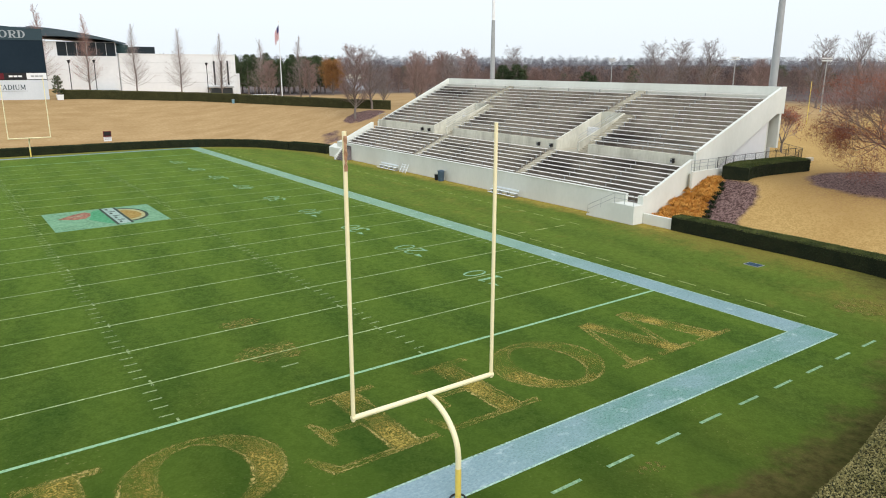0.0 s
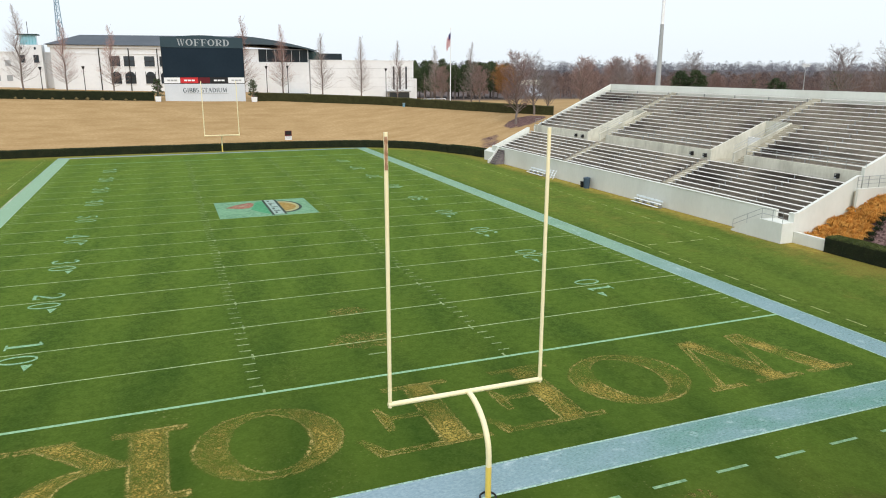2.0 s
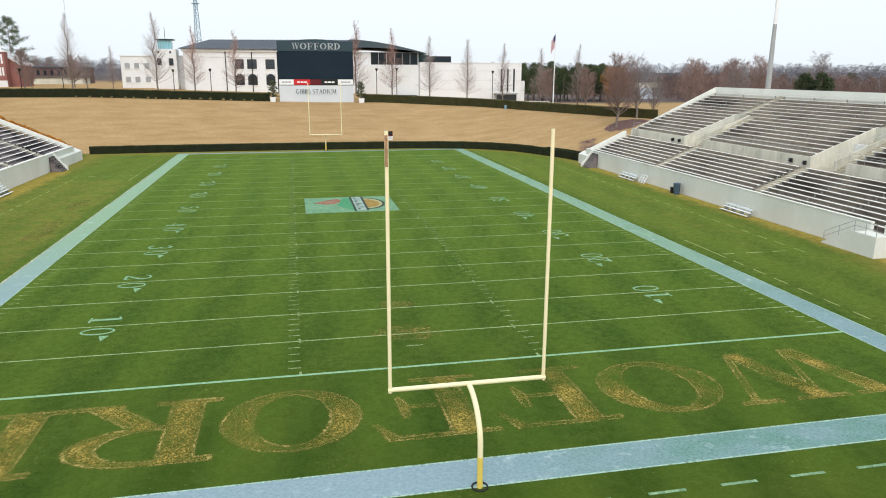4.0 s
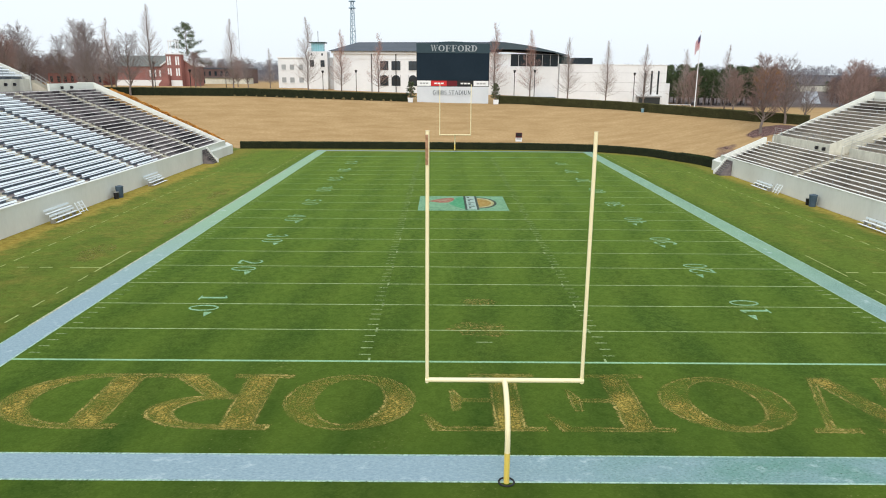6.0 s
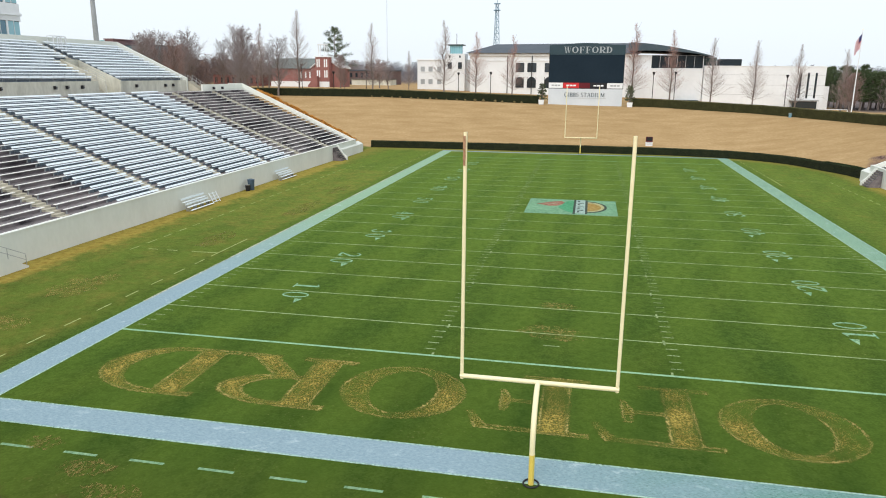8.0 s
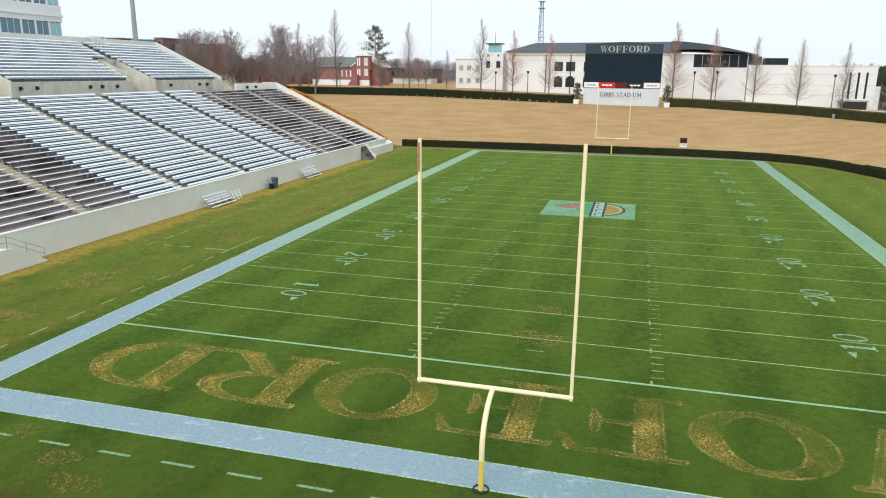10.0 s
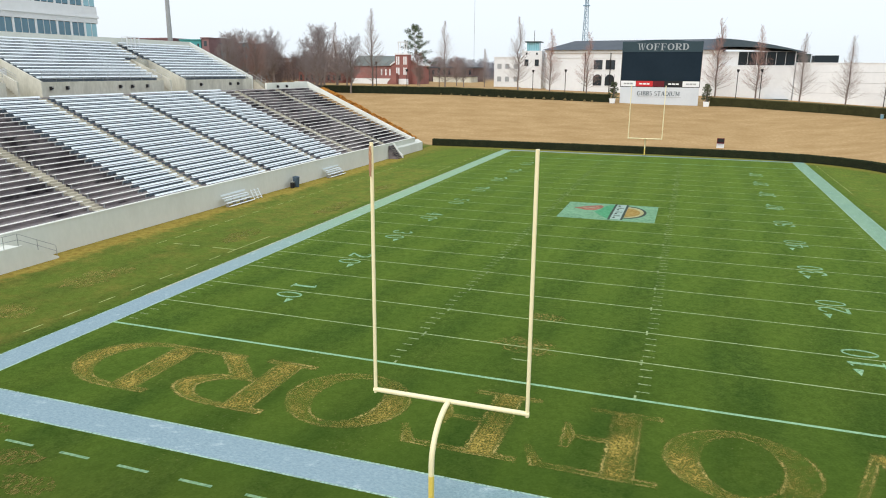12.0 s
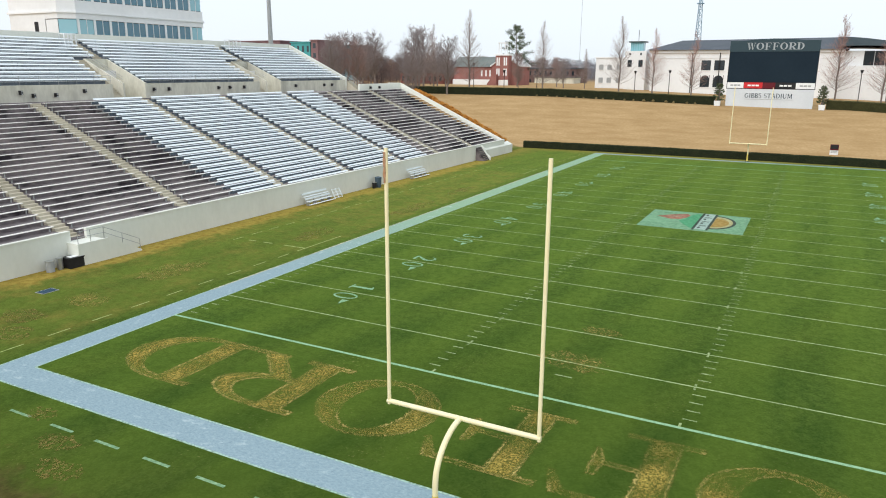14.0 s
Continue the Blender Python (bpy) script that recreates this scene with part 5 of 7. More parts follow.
def hedge(line, wide, high, label, density, leaf=0.07, seed=1, foliage=HEDGE_LEAF, face=HEDGE_LEAF, shade=HEDGE_CORE):
    rng = random.Random(seed)
    t = thing("hedge", label, "hedge", "hedges")
    core, sides, tops = Shape(), Shape(), Shape()
    pts = smooth_line(line)
    rows = []
    for i, (x, y) in enumerate(pts):
        a, b = pts[max(i - 1, 0)], pts[min(i + 1, len(pts) - 1)]
        d = Vector((b[0] - a[0], b[1] - a[1])).normalized()
        n = Vector((-d.y, d.x))
        h = high + 0.05 * noise.noise(Vector((x * 0.5, y * 0.5, seed)))
        w = wide / 2 + 0.04 * noise.noise(Vector((x * 0.7, y * 0.7, seed + 5)))
        prof = [(-w, 0), (-w, h * 0.5), (-w, h - 0.1), (-w + 0.1, h), (0, h + 0.02), (w - 0.1, h), (w, h - 0.1), (w, h * 0.5), (w, 0)]
        rows.append([(x + n.x * u, y + n.y * u, height(x + n.x * u, y + n.y * u) * (1 if z == 0 else 0) + (height(x, y) + z if z else -0.1)) for u, z in prof])
    m = len(rows[0])
    for r in rows:
        core.v += r
    for i in range(len(rows) - 1):
        for j in range(m - 1):
            core.f.append((i * m + j, i * m + j + 1, (i + 1) * m + j + 1, (i + 1) * m + j))
            p0, p1, p2 = (Vector(rows[i][j]), Vector(rows[i][j + 1]), Vector(rows[i + 1][j]))
            area = (p1 - p0).length * (p2 - p0).length
            nor = (p2 - p0).cross(p1 - p0).normalized()
            upward = abs(nor.z) > 0.6
            k = int(area * density * (3.3 if upward else 0.7) + rng.random())
            leaves = tops if upward else sides
            for _ in range(k):
                q = p0 + (p1 - p0) * rng.random() + (p2 - p0) * rng.random() + nor * rng.uniform(-0.03, 0.06)
                e = Vector((rng.gauss(0, 1), rng.gauss(0, 1), rng.gauss(0, 1))).normalized() * leaf
                g = e.cross(Vector((rng.gauss(0, 1), rng.gauss(0, 1), rng.gauss(0, 1)))).normalized() * leaf * 0.7
                z = len(leaves.v)
                leaves.v += [tuple(q - e), tuple(q + g), tuple(q + e), tuple(q - g)]
                leaves.f.append((z, z + 1, z + 2, z + 3))
    core.f += [tuple(range(m)), tuple(range((len(rows) - 1) * m + m - 1, (len(rows) - 1) * m - 1, -1))]
    # Sides darker, top lighter: daylight from above is put into the leaf colours.
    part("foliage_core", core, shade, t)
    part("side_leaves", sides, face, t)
    part("top_leaves", tops, foliage, t, "olive top leaves, coloured lighter for the sky above")


hedge([(-41.5, 113.2), (-26, 114), (-8, 114.2), (10, 113.9), (19, 113.2), (28, 110.6), (34.6, 105.2), (38.3, 97.7)], 1.1, 1.25, "long low dark clipped evergreen hedge at the bank's foot", 26, 0.09, 1)
hedge([(38.5, 97.5), (40.6, 92.5), (41.4, 88.6)], 1.6, 1.35, "short dark clipped evergreen hedge beside the grandstand", 40, 0.08, 2)
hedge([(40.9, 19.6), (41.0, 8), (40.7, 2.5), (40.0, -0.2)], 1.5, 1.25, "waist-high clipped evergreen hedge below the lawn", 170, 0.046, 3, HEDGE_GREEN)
hedge([(40.0, -0.25), (37.5, -3.2), (29, -7.0), (16.5, -9.2), (8, -10.4), (-8, -10.8), (-24, -9.5), (-36, -4), (-41, 3)], 1.5, 1.25, "waist-high clipped hedge with a dry tan top round the near end", 230, 0.042, 7, HEDGE_TAN)
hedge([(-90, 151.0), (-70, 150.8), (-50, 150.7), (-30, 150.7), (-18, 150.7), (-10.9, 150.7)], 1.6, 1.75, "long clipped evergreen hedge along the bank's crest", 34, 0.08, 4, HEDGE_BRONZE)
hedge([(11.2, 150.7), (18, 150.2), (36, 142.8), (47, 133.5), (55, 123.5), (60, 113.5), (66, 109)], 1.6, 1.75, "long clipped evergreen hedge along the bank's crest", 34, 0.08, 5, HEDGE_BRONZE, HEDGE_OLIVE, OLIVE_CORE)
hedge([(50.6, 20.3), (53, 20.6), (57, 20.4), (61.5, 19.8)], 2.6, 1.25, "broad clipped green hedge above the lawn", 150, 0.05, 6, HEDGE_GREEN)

# steps from the walkway up beside the west upper tier
st = Shape()
for i in range(8):
    st.box(-63.6 - 0.3 * (i + 1), 87.3, 11.0, -63.6 - 0.3 * i, 89.0, 11.32 + 0.2 * (i + 1))
single("side_steps", st, STEP, "pale concrete steps beside the upper seats", "stairs", "field stairs", "structure")
rl = Shape()
for y in (87.4, 88.95):
    for z in (0.5, 1.0):
        rl.tube([(-63.7, y, 11.5 + z), (-65.9, y, 12.9 + z)], 0.03, 5)
    for k in range(4):
        rl.tube([(-63.7 - 0.73 * k, y, 11.4 + 0.46 * k), (-63.7 - 0.73 * k, y, 12.5 + 0.46 * k)], 0.03, 5)
single("stair_rail", rl, RAIL, "grey pipe rail beside concrete steps", "rail", "", "structure")

# ---- buildings beyond the bank ----


def wall_window(t, x0, x1, z0, z1, y, arched=False, bars=2, pane=None):
    """A recessed dark window in a wall that faces the field, with frame and bars."""
    pts = [(x0, z0), (x1, z0), (x1, z1)]
    if arched:
        r = (x1 - x0) / 2
        pts = [(x0, z0), (x1, z0)] + [((x0 + x1) / 2 + r * math.cos(radians(a)), z1 - r + r * math.sin(radians(a))) for a in range(0, 181, 18)]
    else:
        pts.append((x0, z1))
    w = part("window", Shape().prism(pts, y - 0.03, y + 0.02, lambda a, b, c: (a, c, b)), pane or GLASS, t)
    fr = Shape()
    for k in range(bars + 1):
        x = x0 + (x1 - x0) * k / bars
        fr.box(x - 0.06, y - 0.07, z0, x + 0.06, y - 0.034, z1 - ((x1 - x0) / 2 if arched and 0 < k < bars else 0))
    for z in (z0, (z0 + z1) / 2, z1 - ((x1 - x0) / 2 if arched else 0)):
        fr.box(x0, y - 0.075, z - 0.06, x1, y - 0.036, z + 0.06)
    part("frame", fr, MAST if pane else BLACK, w)
    part("sill", Shape().box(x0 - 0.2, y - 0.2, z0 - 0.25, x1 + 0.2, y - 0.01, z0 - 0.07), STUCCO, w)


def campus_building():
    t = thing("campus_building", "long white stucco building with slate hip roof and arched windows", "building")
    y = 205.0
    at = lambda a, b, c: (a, c, b)
    part("main_wall", Shape().box(-36.8, y, 4, 14.5, y + 30, 21.0), STUCCO, t)
    part("cornice", Shape().box(-37.3, y - 0.5, 20.2, 14.5, y - 0.004, 20.9), WHITE, t)
    part("string_course", Shape().box(-36.9, y - 0.15, 18.6, 14.5, y - 0.004, 18.85), STUCCO, t)
    roof = Shape()
    x0, x1, ya, yb, z0, z1 = -38.2, 15.5, y - 1.3, y + 31, 21.0, 24.2
    roof.v += [(x0, ya, z0), (x1, ya, z0), (x1, yb, z0), (x0, yb, z0), (x0 + 8, y + 13, z1), (x1, y + 13, z1 + 0.4)]
    roof.f += [(0, 1, 5, 4), (1, 2, 5), (2, 3, 4, 5), (3, 0, 4), (0, 3, 2, 1)]
    part("roof", roof, SLATE, t, "grey slate hip roof")
    for x in (-24.8, -17.15, -9.6):
        part("downpipe", Shape().tube([(x, y - 0.14, 5), (x, y - 0.14, 20.6)], 0.14, 6), BLACK, t)
    for a, b in ((-22.1, -19.6), (-18.5, -15.8), (-13.1, -10.5), (-9.0, -6.5), (-4, -1.5), (1, 3.5)):
        wall_window(t, a, b, 15.3, 18.0, y)
        wall_window(t, a, b, 10.5, 13.8, y, True)
    # hall with a curved metal roof
    part("hall_wall", Shape().box(14.5, y + 1.0, 4, 34.2, y + 28, 20.55), STUCCO, t)
    part("hall_front", Shape().box(14.5, y - 0.6, 4, 34.0, y + 0.9, 16.6), STUCCO, t)
    curve = [(12.5 + 24 * k / 12, 24.2 - 3.9 * (k / 12) ** 1.6) for k in range(13)]
    part("curved_roof", Shape().prism(curve + [(a, b - 0.35 - 2.3 * max(0.0, (33 - a) / 21)) for a, b in curve[::-1]], y - 1.0, y + 30, at), BLUE_ROOF, t, "dark blue-grey curved metal roof")
    for k in range(6):
        a = 19.0 + 2.5 * k
        w = part("window", Shape().box(a + 0.06, y + 0.9, 16.75, a + 2.44, y + 0.98, 20.45), DIM_GLASS, t)
        part("frame", Shape().box(a + 0.1, y + 0.84, 18.1, a + 2.4, y + 0.896, 18.22), BLACK, w)
    part("roof_unit", Shape().box(34.4, y + 6, 17.3, 38.6, y + 12, 20.0), GREEN_ROOF, t)
    part("roof_unit", Shape().box(39.2, y + 3, 17.3, 45.3, y + 9, 19.5), DIM_GLASS, t, "dark louvred roof unit")
    # plain low block
    part("low_block", Shape().box(34.2, y - 1.6, 2, 67.8, y + 24, 17.3), STUCCO, t)
    part("parapet_cap", Shape().box(34.1, y - 1.75, 17.3, 67.95, y + 24, 17.5), WHITE, t)
    for z in (14.9, 12.0, 9.2):
        part("panel_joint", Shape().box(34.3, y - 1.64, z, 67.7, y - 1.604, z + 0.06), RAIL, t)
    for x in (60.8, 62.9, 65.0):
        part("slot_window", Shape().box(x, y - 1.68, 8.4, x + 0.55, y - 1.604, 15.6), GLASS, t)
    part("entry_canopy", Shape().box(58.6, y - 4.2, 7.6, 66.0, y - 1.604, 8.0), RAIL, t)
    part("entry_glass", Shape().box(59.0, y - 3.9, 4.2, 65.6, y - 3.6, 7.6), GLASS, t)
    part("end_block", Shape().box(67.8, y + 0.5, 2, 69.7, y + 22, 11.8), STUCCO, t)
    part("low_canopy", Shape().box(24.5, y - 3.8, 7.0, 33.0, y - 0.61, 7.4), GREEN_ROOF, t)
    # wing and stair tower to the side
    part("wing_wall", Shape().box(-56.5, y + 10, 4, -36.8, y + 24, 18.9), STUCCO, t)
    part("wing_cap", Shape().box(-56.8, y + 9.7, 18.9, -36.8, y + 24, 19.2), WHITE, t)
    for x in (-55.3, -52.6, -49.6):
        for z in (11.2, 15.3):
            wall_window(t, x, x + 1.3, z, z + 1.5, y + 10, pane=MAST)
    part("tower_wall", Shape().box(-46.2, y + 6, 4, -39.6, y + 12, 21.0), STUCCO, t)
    for x in (-45.2, -41.8):
        wall_window(t, x, x + 1.2, 16.2, 18.2, y + 6)
        part("window", Shape().box(x + 0.3, y + 5.95, 19.7, x + 0.8, y + 6.02, 20.4), GLASS, t)
    cup = part("cupola", Shape().box(-44.8, y + 7.4, 21.0, -41.0, y + 10.6, 23.6), PALE_GLASS, t, "glazed roof lantern")
    fr = Shape()
    for k in range(6):
        fr.box(-44.85 + k * 0.76, y + 7.3, 21.0, -44.75 + k * 0.76, y + 7.39, 23.6)
    part("mullions", fr, TEAL, cup)
    part("cupola_roof", Shape().box(-45.5, y + 6.8, 23.6, -40.3, y + 11.2, 23.95), GREEN_ROOF, cup)
    part("spike", Shape().tube([(-42.9, y + 9, 23.9), (-42.9, y + 9, 27.4)], 0.08, 5), BLACK, cup)


campus_building()


def church():
    t = thing("church", "small red brick church with square tower, white plinth and open belfry", "church")
    along, across = lambda b, c, a: (a, b, c), lambda a, c, b: (a, b, c)
    part("nave", Shape().prism([(236, 5), (236, 16.3), (241, 19.5), (246, 16.3), (246, 5)], -119, -97.5, along), CHURCH_BRICK, t)
    part("nave_roof", Shape().prism([(235.4, 16.1), (241, 19.9), (246.6, 16.1), (241, 19.5)], -119.4, -98.0, along), CHURCH_ROOF, t)
    part("front_gable", Shape().prism([(-102.3, 5), (-102.3, 16.3), (-96.8, 19.9), (-91.3, 16.3), (-91.3, 5)], 234.6, 246, across), CHURCH_BRICK, t)
    part("gable_trim", Shape().prism([(-102.8, 16.1), (-96.8, 20.1), (-90.8, 16.1), (-90.8, 16.6), (-96.8, 20.6), (-102.8, 16.6)], 234.2, 246.4, across), WHITE, t, "white gable trim")
    tw = part("tower", Shape().box(-99.4, 231.4, 5, -94.2, 234.5, 20.2), CHURCH_BRICK, t)
    part("tower_cap", Shape().box(-99.8, 231.0, 20.2, -93.8, 234.9, 20.7), WHITE, tw)
    belfry = Shape()
    for x in (-98.2, -95.7):
        for y in (231.6, 233.9):
            belfry.box(x - 0.12, y - 0.12, 20.7, x + 0.12, y + 0.12, 24.6)
    belfry.box(-98.5, 231.3, 24.6, -95.4, 234.2, 24.9)
    part("belfry", belfry, WHITE, tw, "open white belfry frame")
    for x in (-99.0, -98.2, -96.1, -95.3):
        for z, h in ((16.6, 2.9), (12.9, 2.6)):
            part("window", Shape().box(x, 231.34, z, x + 0.5, 231.396, z + h), WHITE, tw)
    for x in (-107.4, -105.6, -103.9):
        part("window", Shape().box(x, 235.94, 12.6, x + 0.6, 235.996, 14.9), WHITE, t)
    part("stair", Shape().prism([(-101.8, 5), (-101.8, 10.0), (-99.0, 13.4), (-98.2, 13.4), (-98.2, 5)], 229.2, 231.3, across), CHURCH_BRICK, t)
    part("plinth", Shape().box(-119.1, 234.9, 5, -102.4, 235.9, 11.4), STUCCO, t)
    part("plinth", Shape().box(-97.9, 230.9, 5, -94.1, 231.33, 11.4), STUCCO, t)


church()


def plain_block(name, label, x0, y0, x1, y1, z0, z1, wall, roof, storeys, bays, category="building"):
    t = thing(name, label, category)
    part("wall", Shape().box(x0, y0, z0, x1, y1, z1), wall, t)
    part("roof", Shape().box(x0 - 0.4, y0 - 0.4, z1, x1 + 0.4, y1 + 0.4, z1 + 0.5), roof, t)
    for i in range(storeys):
        for k in range(bays):
            x = x0 + (x1 - x0) * (k + 0.3) / bays
            z = z1 - (z1 - z0) / storeys * (i + 0.75)
            part("window", Shape().box(x, y0 - 0.05, z, x + (x1 - x0) * 0.4 / bays, y0 - 0.004, z + (z1 - z0) / storeys * 0.5), GLASS, t)


plain_block("brick_building", "long low brick building, tinted plum for haze, with flat roof beyond the seats", -278, 262, -228, 285, 10, 28.0, FAR_BRICK, FAR_BRICK, 4, 14)
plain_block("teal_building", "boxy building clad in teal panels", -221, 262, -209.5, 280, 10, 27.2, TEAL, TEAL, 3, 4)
plain_block("brick_building", "narrow brick stair tower, tinted plum for haze, beside a teal building", -209, 262, -205, 280, 10, 28.0, FAR_BRICK, FAR_BRICK, 4, 1)
plain_block("brick_building", "low brick block, tinted plum for haze, beside a teal building", -226.5, 262, -221.5, 280, 10, 25.6, FAR_BRICK, FAR_BRICK, 3, 2)
plain_block("glass_building", "blue-grey panelled block with flat roof behind bare trees", -203, 268, -188, 284, 10, 25.6, PALE_TEAL, SLATE, 3, 6)
plain_block("brick_hall", "low dark red brick hall behind bare trees", -112, 298, -89, 316, 8, 15.6, DULL_BRICK, SLATE, 2, 9)
plain_block("brick_hall", "low dark red brick hall behind bare trees", -146, 240, -126, 252, 5, 13.6, BRICK, SHINGLE, 2, 8)
plain_block("shed", "long low pale concrete shed with brown roof", -104, 286, -86, 296, 8, 11.8, CONCRETE_RAW, SHINGLE, 1, 0)
plain_block("warehouse", "far pale warehouse among leafless woods", 205, 395, 228, 420, 5, 9, CONCRETE_RAW, SHINGLE, 1, 0)

# ---- masts, towers and flagpole ----


def light_mast(x, y, top, r=0.42):
    t = thing("light_mast", "tall tapered grey concrete floodlight mast behind the seats", "floodlight", "light masts")
    z0 = height(x, y) - 0.3
    part("shaft", Shape().tube([(x, y, z0), (x, y, top * 0.6), (x, y, top)], [r * 1.2, r, r * 0.7], 14), MAST, t, "", True)
    part("upper_shaft", Shape().tube([(x, y, top), (x, y, top + 14)], [r * 0.68, r * 0.5], 12), WHITE, t, "", True)
    part("crossarm", Shape().box(x - 0.15, y - 2.6, top + 12.4, x + 0.15, y + 2.6, top + 12.7), RAIL, t)
    for k in range(5):
        part("floodlight", Shape().tube([(x - 0.2 * (1 if x > 0 else -1), y - 2.2 + 1.1 * k, top + 13.0), (x - 0.6 * (1 if x > 0 else -1), y - 2.2 + 1.1 * k, top + 12.8)], [0.2, 0.4], 10), RAIL, t)


light_mast(70.0, 81.0, 22.0)
light_mast(67.6, 27.2, 27.0)
light_mast(-79.9, 83.8, 33.0)
light_mast(-79.9, 27.0, 33.0)


def field_light(x, y, top):
    t = thing("field_light", "slim grey pole with a rack of pale floodlights", "floodlight", "practice field lights")
    part("pole", Shape().tube([(x, y, height(x, y) - 0.3), (x, y, top)], [0.16, 0.09], 8), RAIL, t)
    for k in range(2):
        part("lamp_rack", Shape().box(x - 0.2, y - 1.05, top - 0.5 * k - 0.1, x + 0.2, y + 1.05, top - 0.5 * k + 0.2), WHITE, t)


for x, y, z in ((150, 84.5, 16.4), (150, 62.3, 16.0), (150, 123.5, 16.2)):
    field_light(x, y, z)
single("foul_pole", Shape().tube([(118, 48.6, 3), (118, 48.6, 11.7)], 0.06, 8), POST_LOW, "bright yellow foul pole on the ground beyond", "pole")


def lattice_tower(x, y, z0, top):
    t = thing("lattice_tower", "pale blue steel lattice tower with small platforms", "tower")
    legs, br = Shape(), Shape()
    n = 14
    wide = lambda f: 3.1 * (1 - f) + 1.0 * f
    ring = []
    for i in range(n + 1):
        f = i / n
        ring.append([(x + wide(f) * math.cos(radians(a)), y + wide(f) * math.sin(radians(a)), z0 + (top - z0) * f) for a in (30, 150, 270)])
    for j in range(3):
        legs.tube([r[j] for r in ring], 0.22, 5)
    for i in range(n):
        for j in range(3):
            br.tube([ring[i][j], ring[i + 1][(j + 1) % 3]], 0.12, 4)
            br.tube([ring[i][j], ring[i][(j + 1) % 3]], 0.12, 4)
    m = mottled("pale_blue_steel", (0.22, 0.34, 0.42), (0.3, 0.42, 0.5), 0.3, 3, 0.5, 0.3)
    part("legs", legs, m, t)
    part("bracing", br, m, t)
    for z in (top, top - 4):
        part("platform", Shape().tube([(x, y, z), (x, y, z + 0.5)], 2.2, 10), m, t)
    part("antenna", Shape().tube([(x, y, top), (x, y, top + 8)], 0.15, 5), m, t)


lattice_tower(-60, 446, 8, 58)
single("guyed_mast", Shape().tube([(-134, 450, 8), (-134, 450, 66)], 0.12, 5), RAIL, "thin grey radio mast far beyond the campus", "mast")


def flagpole():
    t = thing("flagpole", "white flagpole with a limp red and white striped flag", "flagpole")
    x, y = 54.0, 136.5
    part("pole", Shape().tube([(x, y, height(x, y) - 0.2), (x, y, 23.6)], [0.13, 0.06], 10), WHITE, t, "", True)
    part("finial", Shape().tube([(x, y, 23.6), (x, y, 23.72), (x, y, 23.9)], [0.05, 0.12, 0.02], 8), POST, t)
    white, red, blue = WHITE, mottled("flag_red", (0.42, 0.03, 0.05), (0.5, 0.05, 0.06), 1, 6), mottled("flag_blue", (0.03, 0.04, 0.12), (0.05, 0.06, 0.17), 1, 6)

    def cloth(u, z):
        """A hanging cloth: u across, folded; it droops away from the pole."""
        return (x - 0.08 - 0.95 * u + 0.10 * math.sin(9 * u), y + 0.22 * math.sin(11 * u + z), z - 2.2 * u - 0.35 * u * math.sin(5 * u))

    for i in range(13):
        sh = Shape()
        za, zb = 23.2 - 0.2 * i, 23.2 - 0.2 * (i + 1)
        u0 = 0.36 if i < 6 else 0.0
        for k in range(10):
            a, b = u0 + (1 - u0) * k / 10, u0 + (1 - u0) * (k + 1) / 10
            sh.poly([cloth(a, za), cloth(b, za), cloth(b, zb), cloth(a, zb)])
        part("stripe", sh, red if i % 2 == 0 else white, t, "red stripe" if i % 2 == 0 else "white stripe")
    sh = Shape()
    for k in range(6):
        a, b = 0.36 * k / 6, 0.36 * (k + 1) / 6
        sh.poly([cloth(a, 23.2), cloth(b, 23.2), cloth(b, 22.0), cloth(a, 22.0)])
    part("canton", sh, blue, t, "dark blue canton")


flagpole()


def street_lamp(x, y, top):
    t = thing("street_lamp", "slim black lamp post with a small dark head", "street lamp", "path lamps")
    z = height(x, y)
    part("post", Shape().tube([(x, y, z - 0.2), (x, y, top - 0.8)], 0.1, 8), BLACK, t)
    part("head", Shape().tube([(x, y, top - 0.8), (x, y, top - 0.1), (x, y, top)], [0.18, 0.42, 0.1], 10), BLACK, t)


for x, y, z in ((18.2, 184, 15.5), (24.0, 184, 15.6), (53.2, 186, 15.0), (-37.8, 190, 15.0), (-27.5, 186, 15.2), (-62, 175, 15.4), (-70, 170, 15.0), (-79.5, 170, 17.0)):
    street_lamp(x, y, z)

# ---- trees ----


def rand_dir(rng):
    return Vector((rng.gauss(0, 1), rng.gauss(0, 1), rng.gauss(0, 1))).normalized()


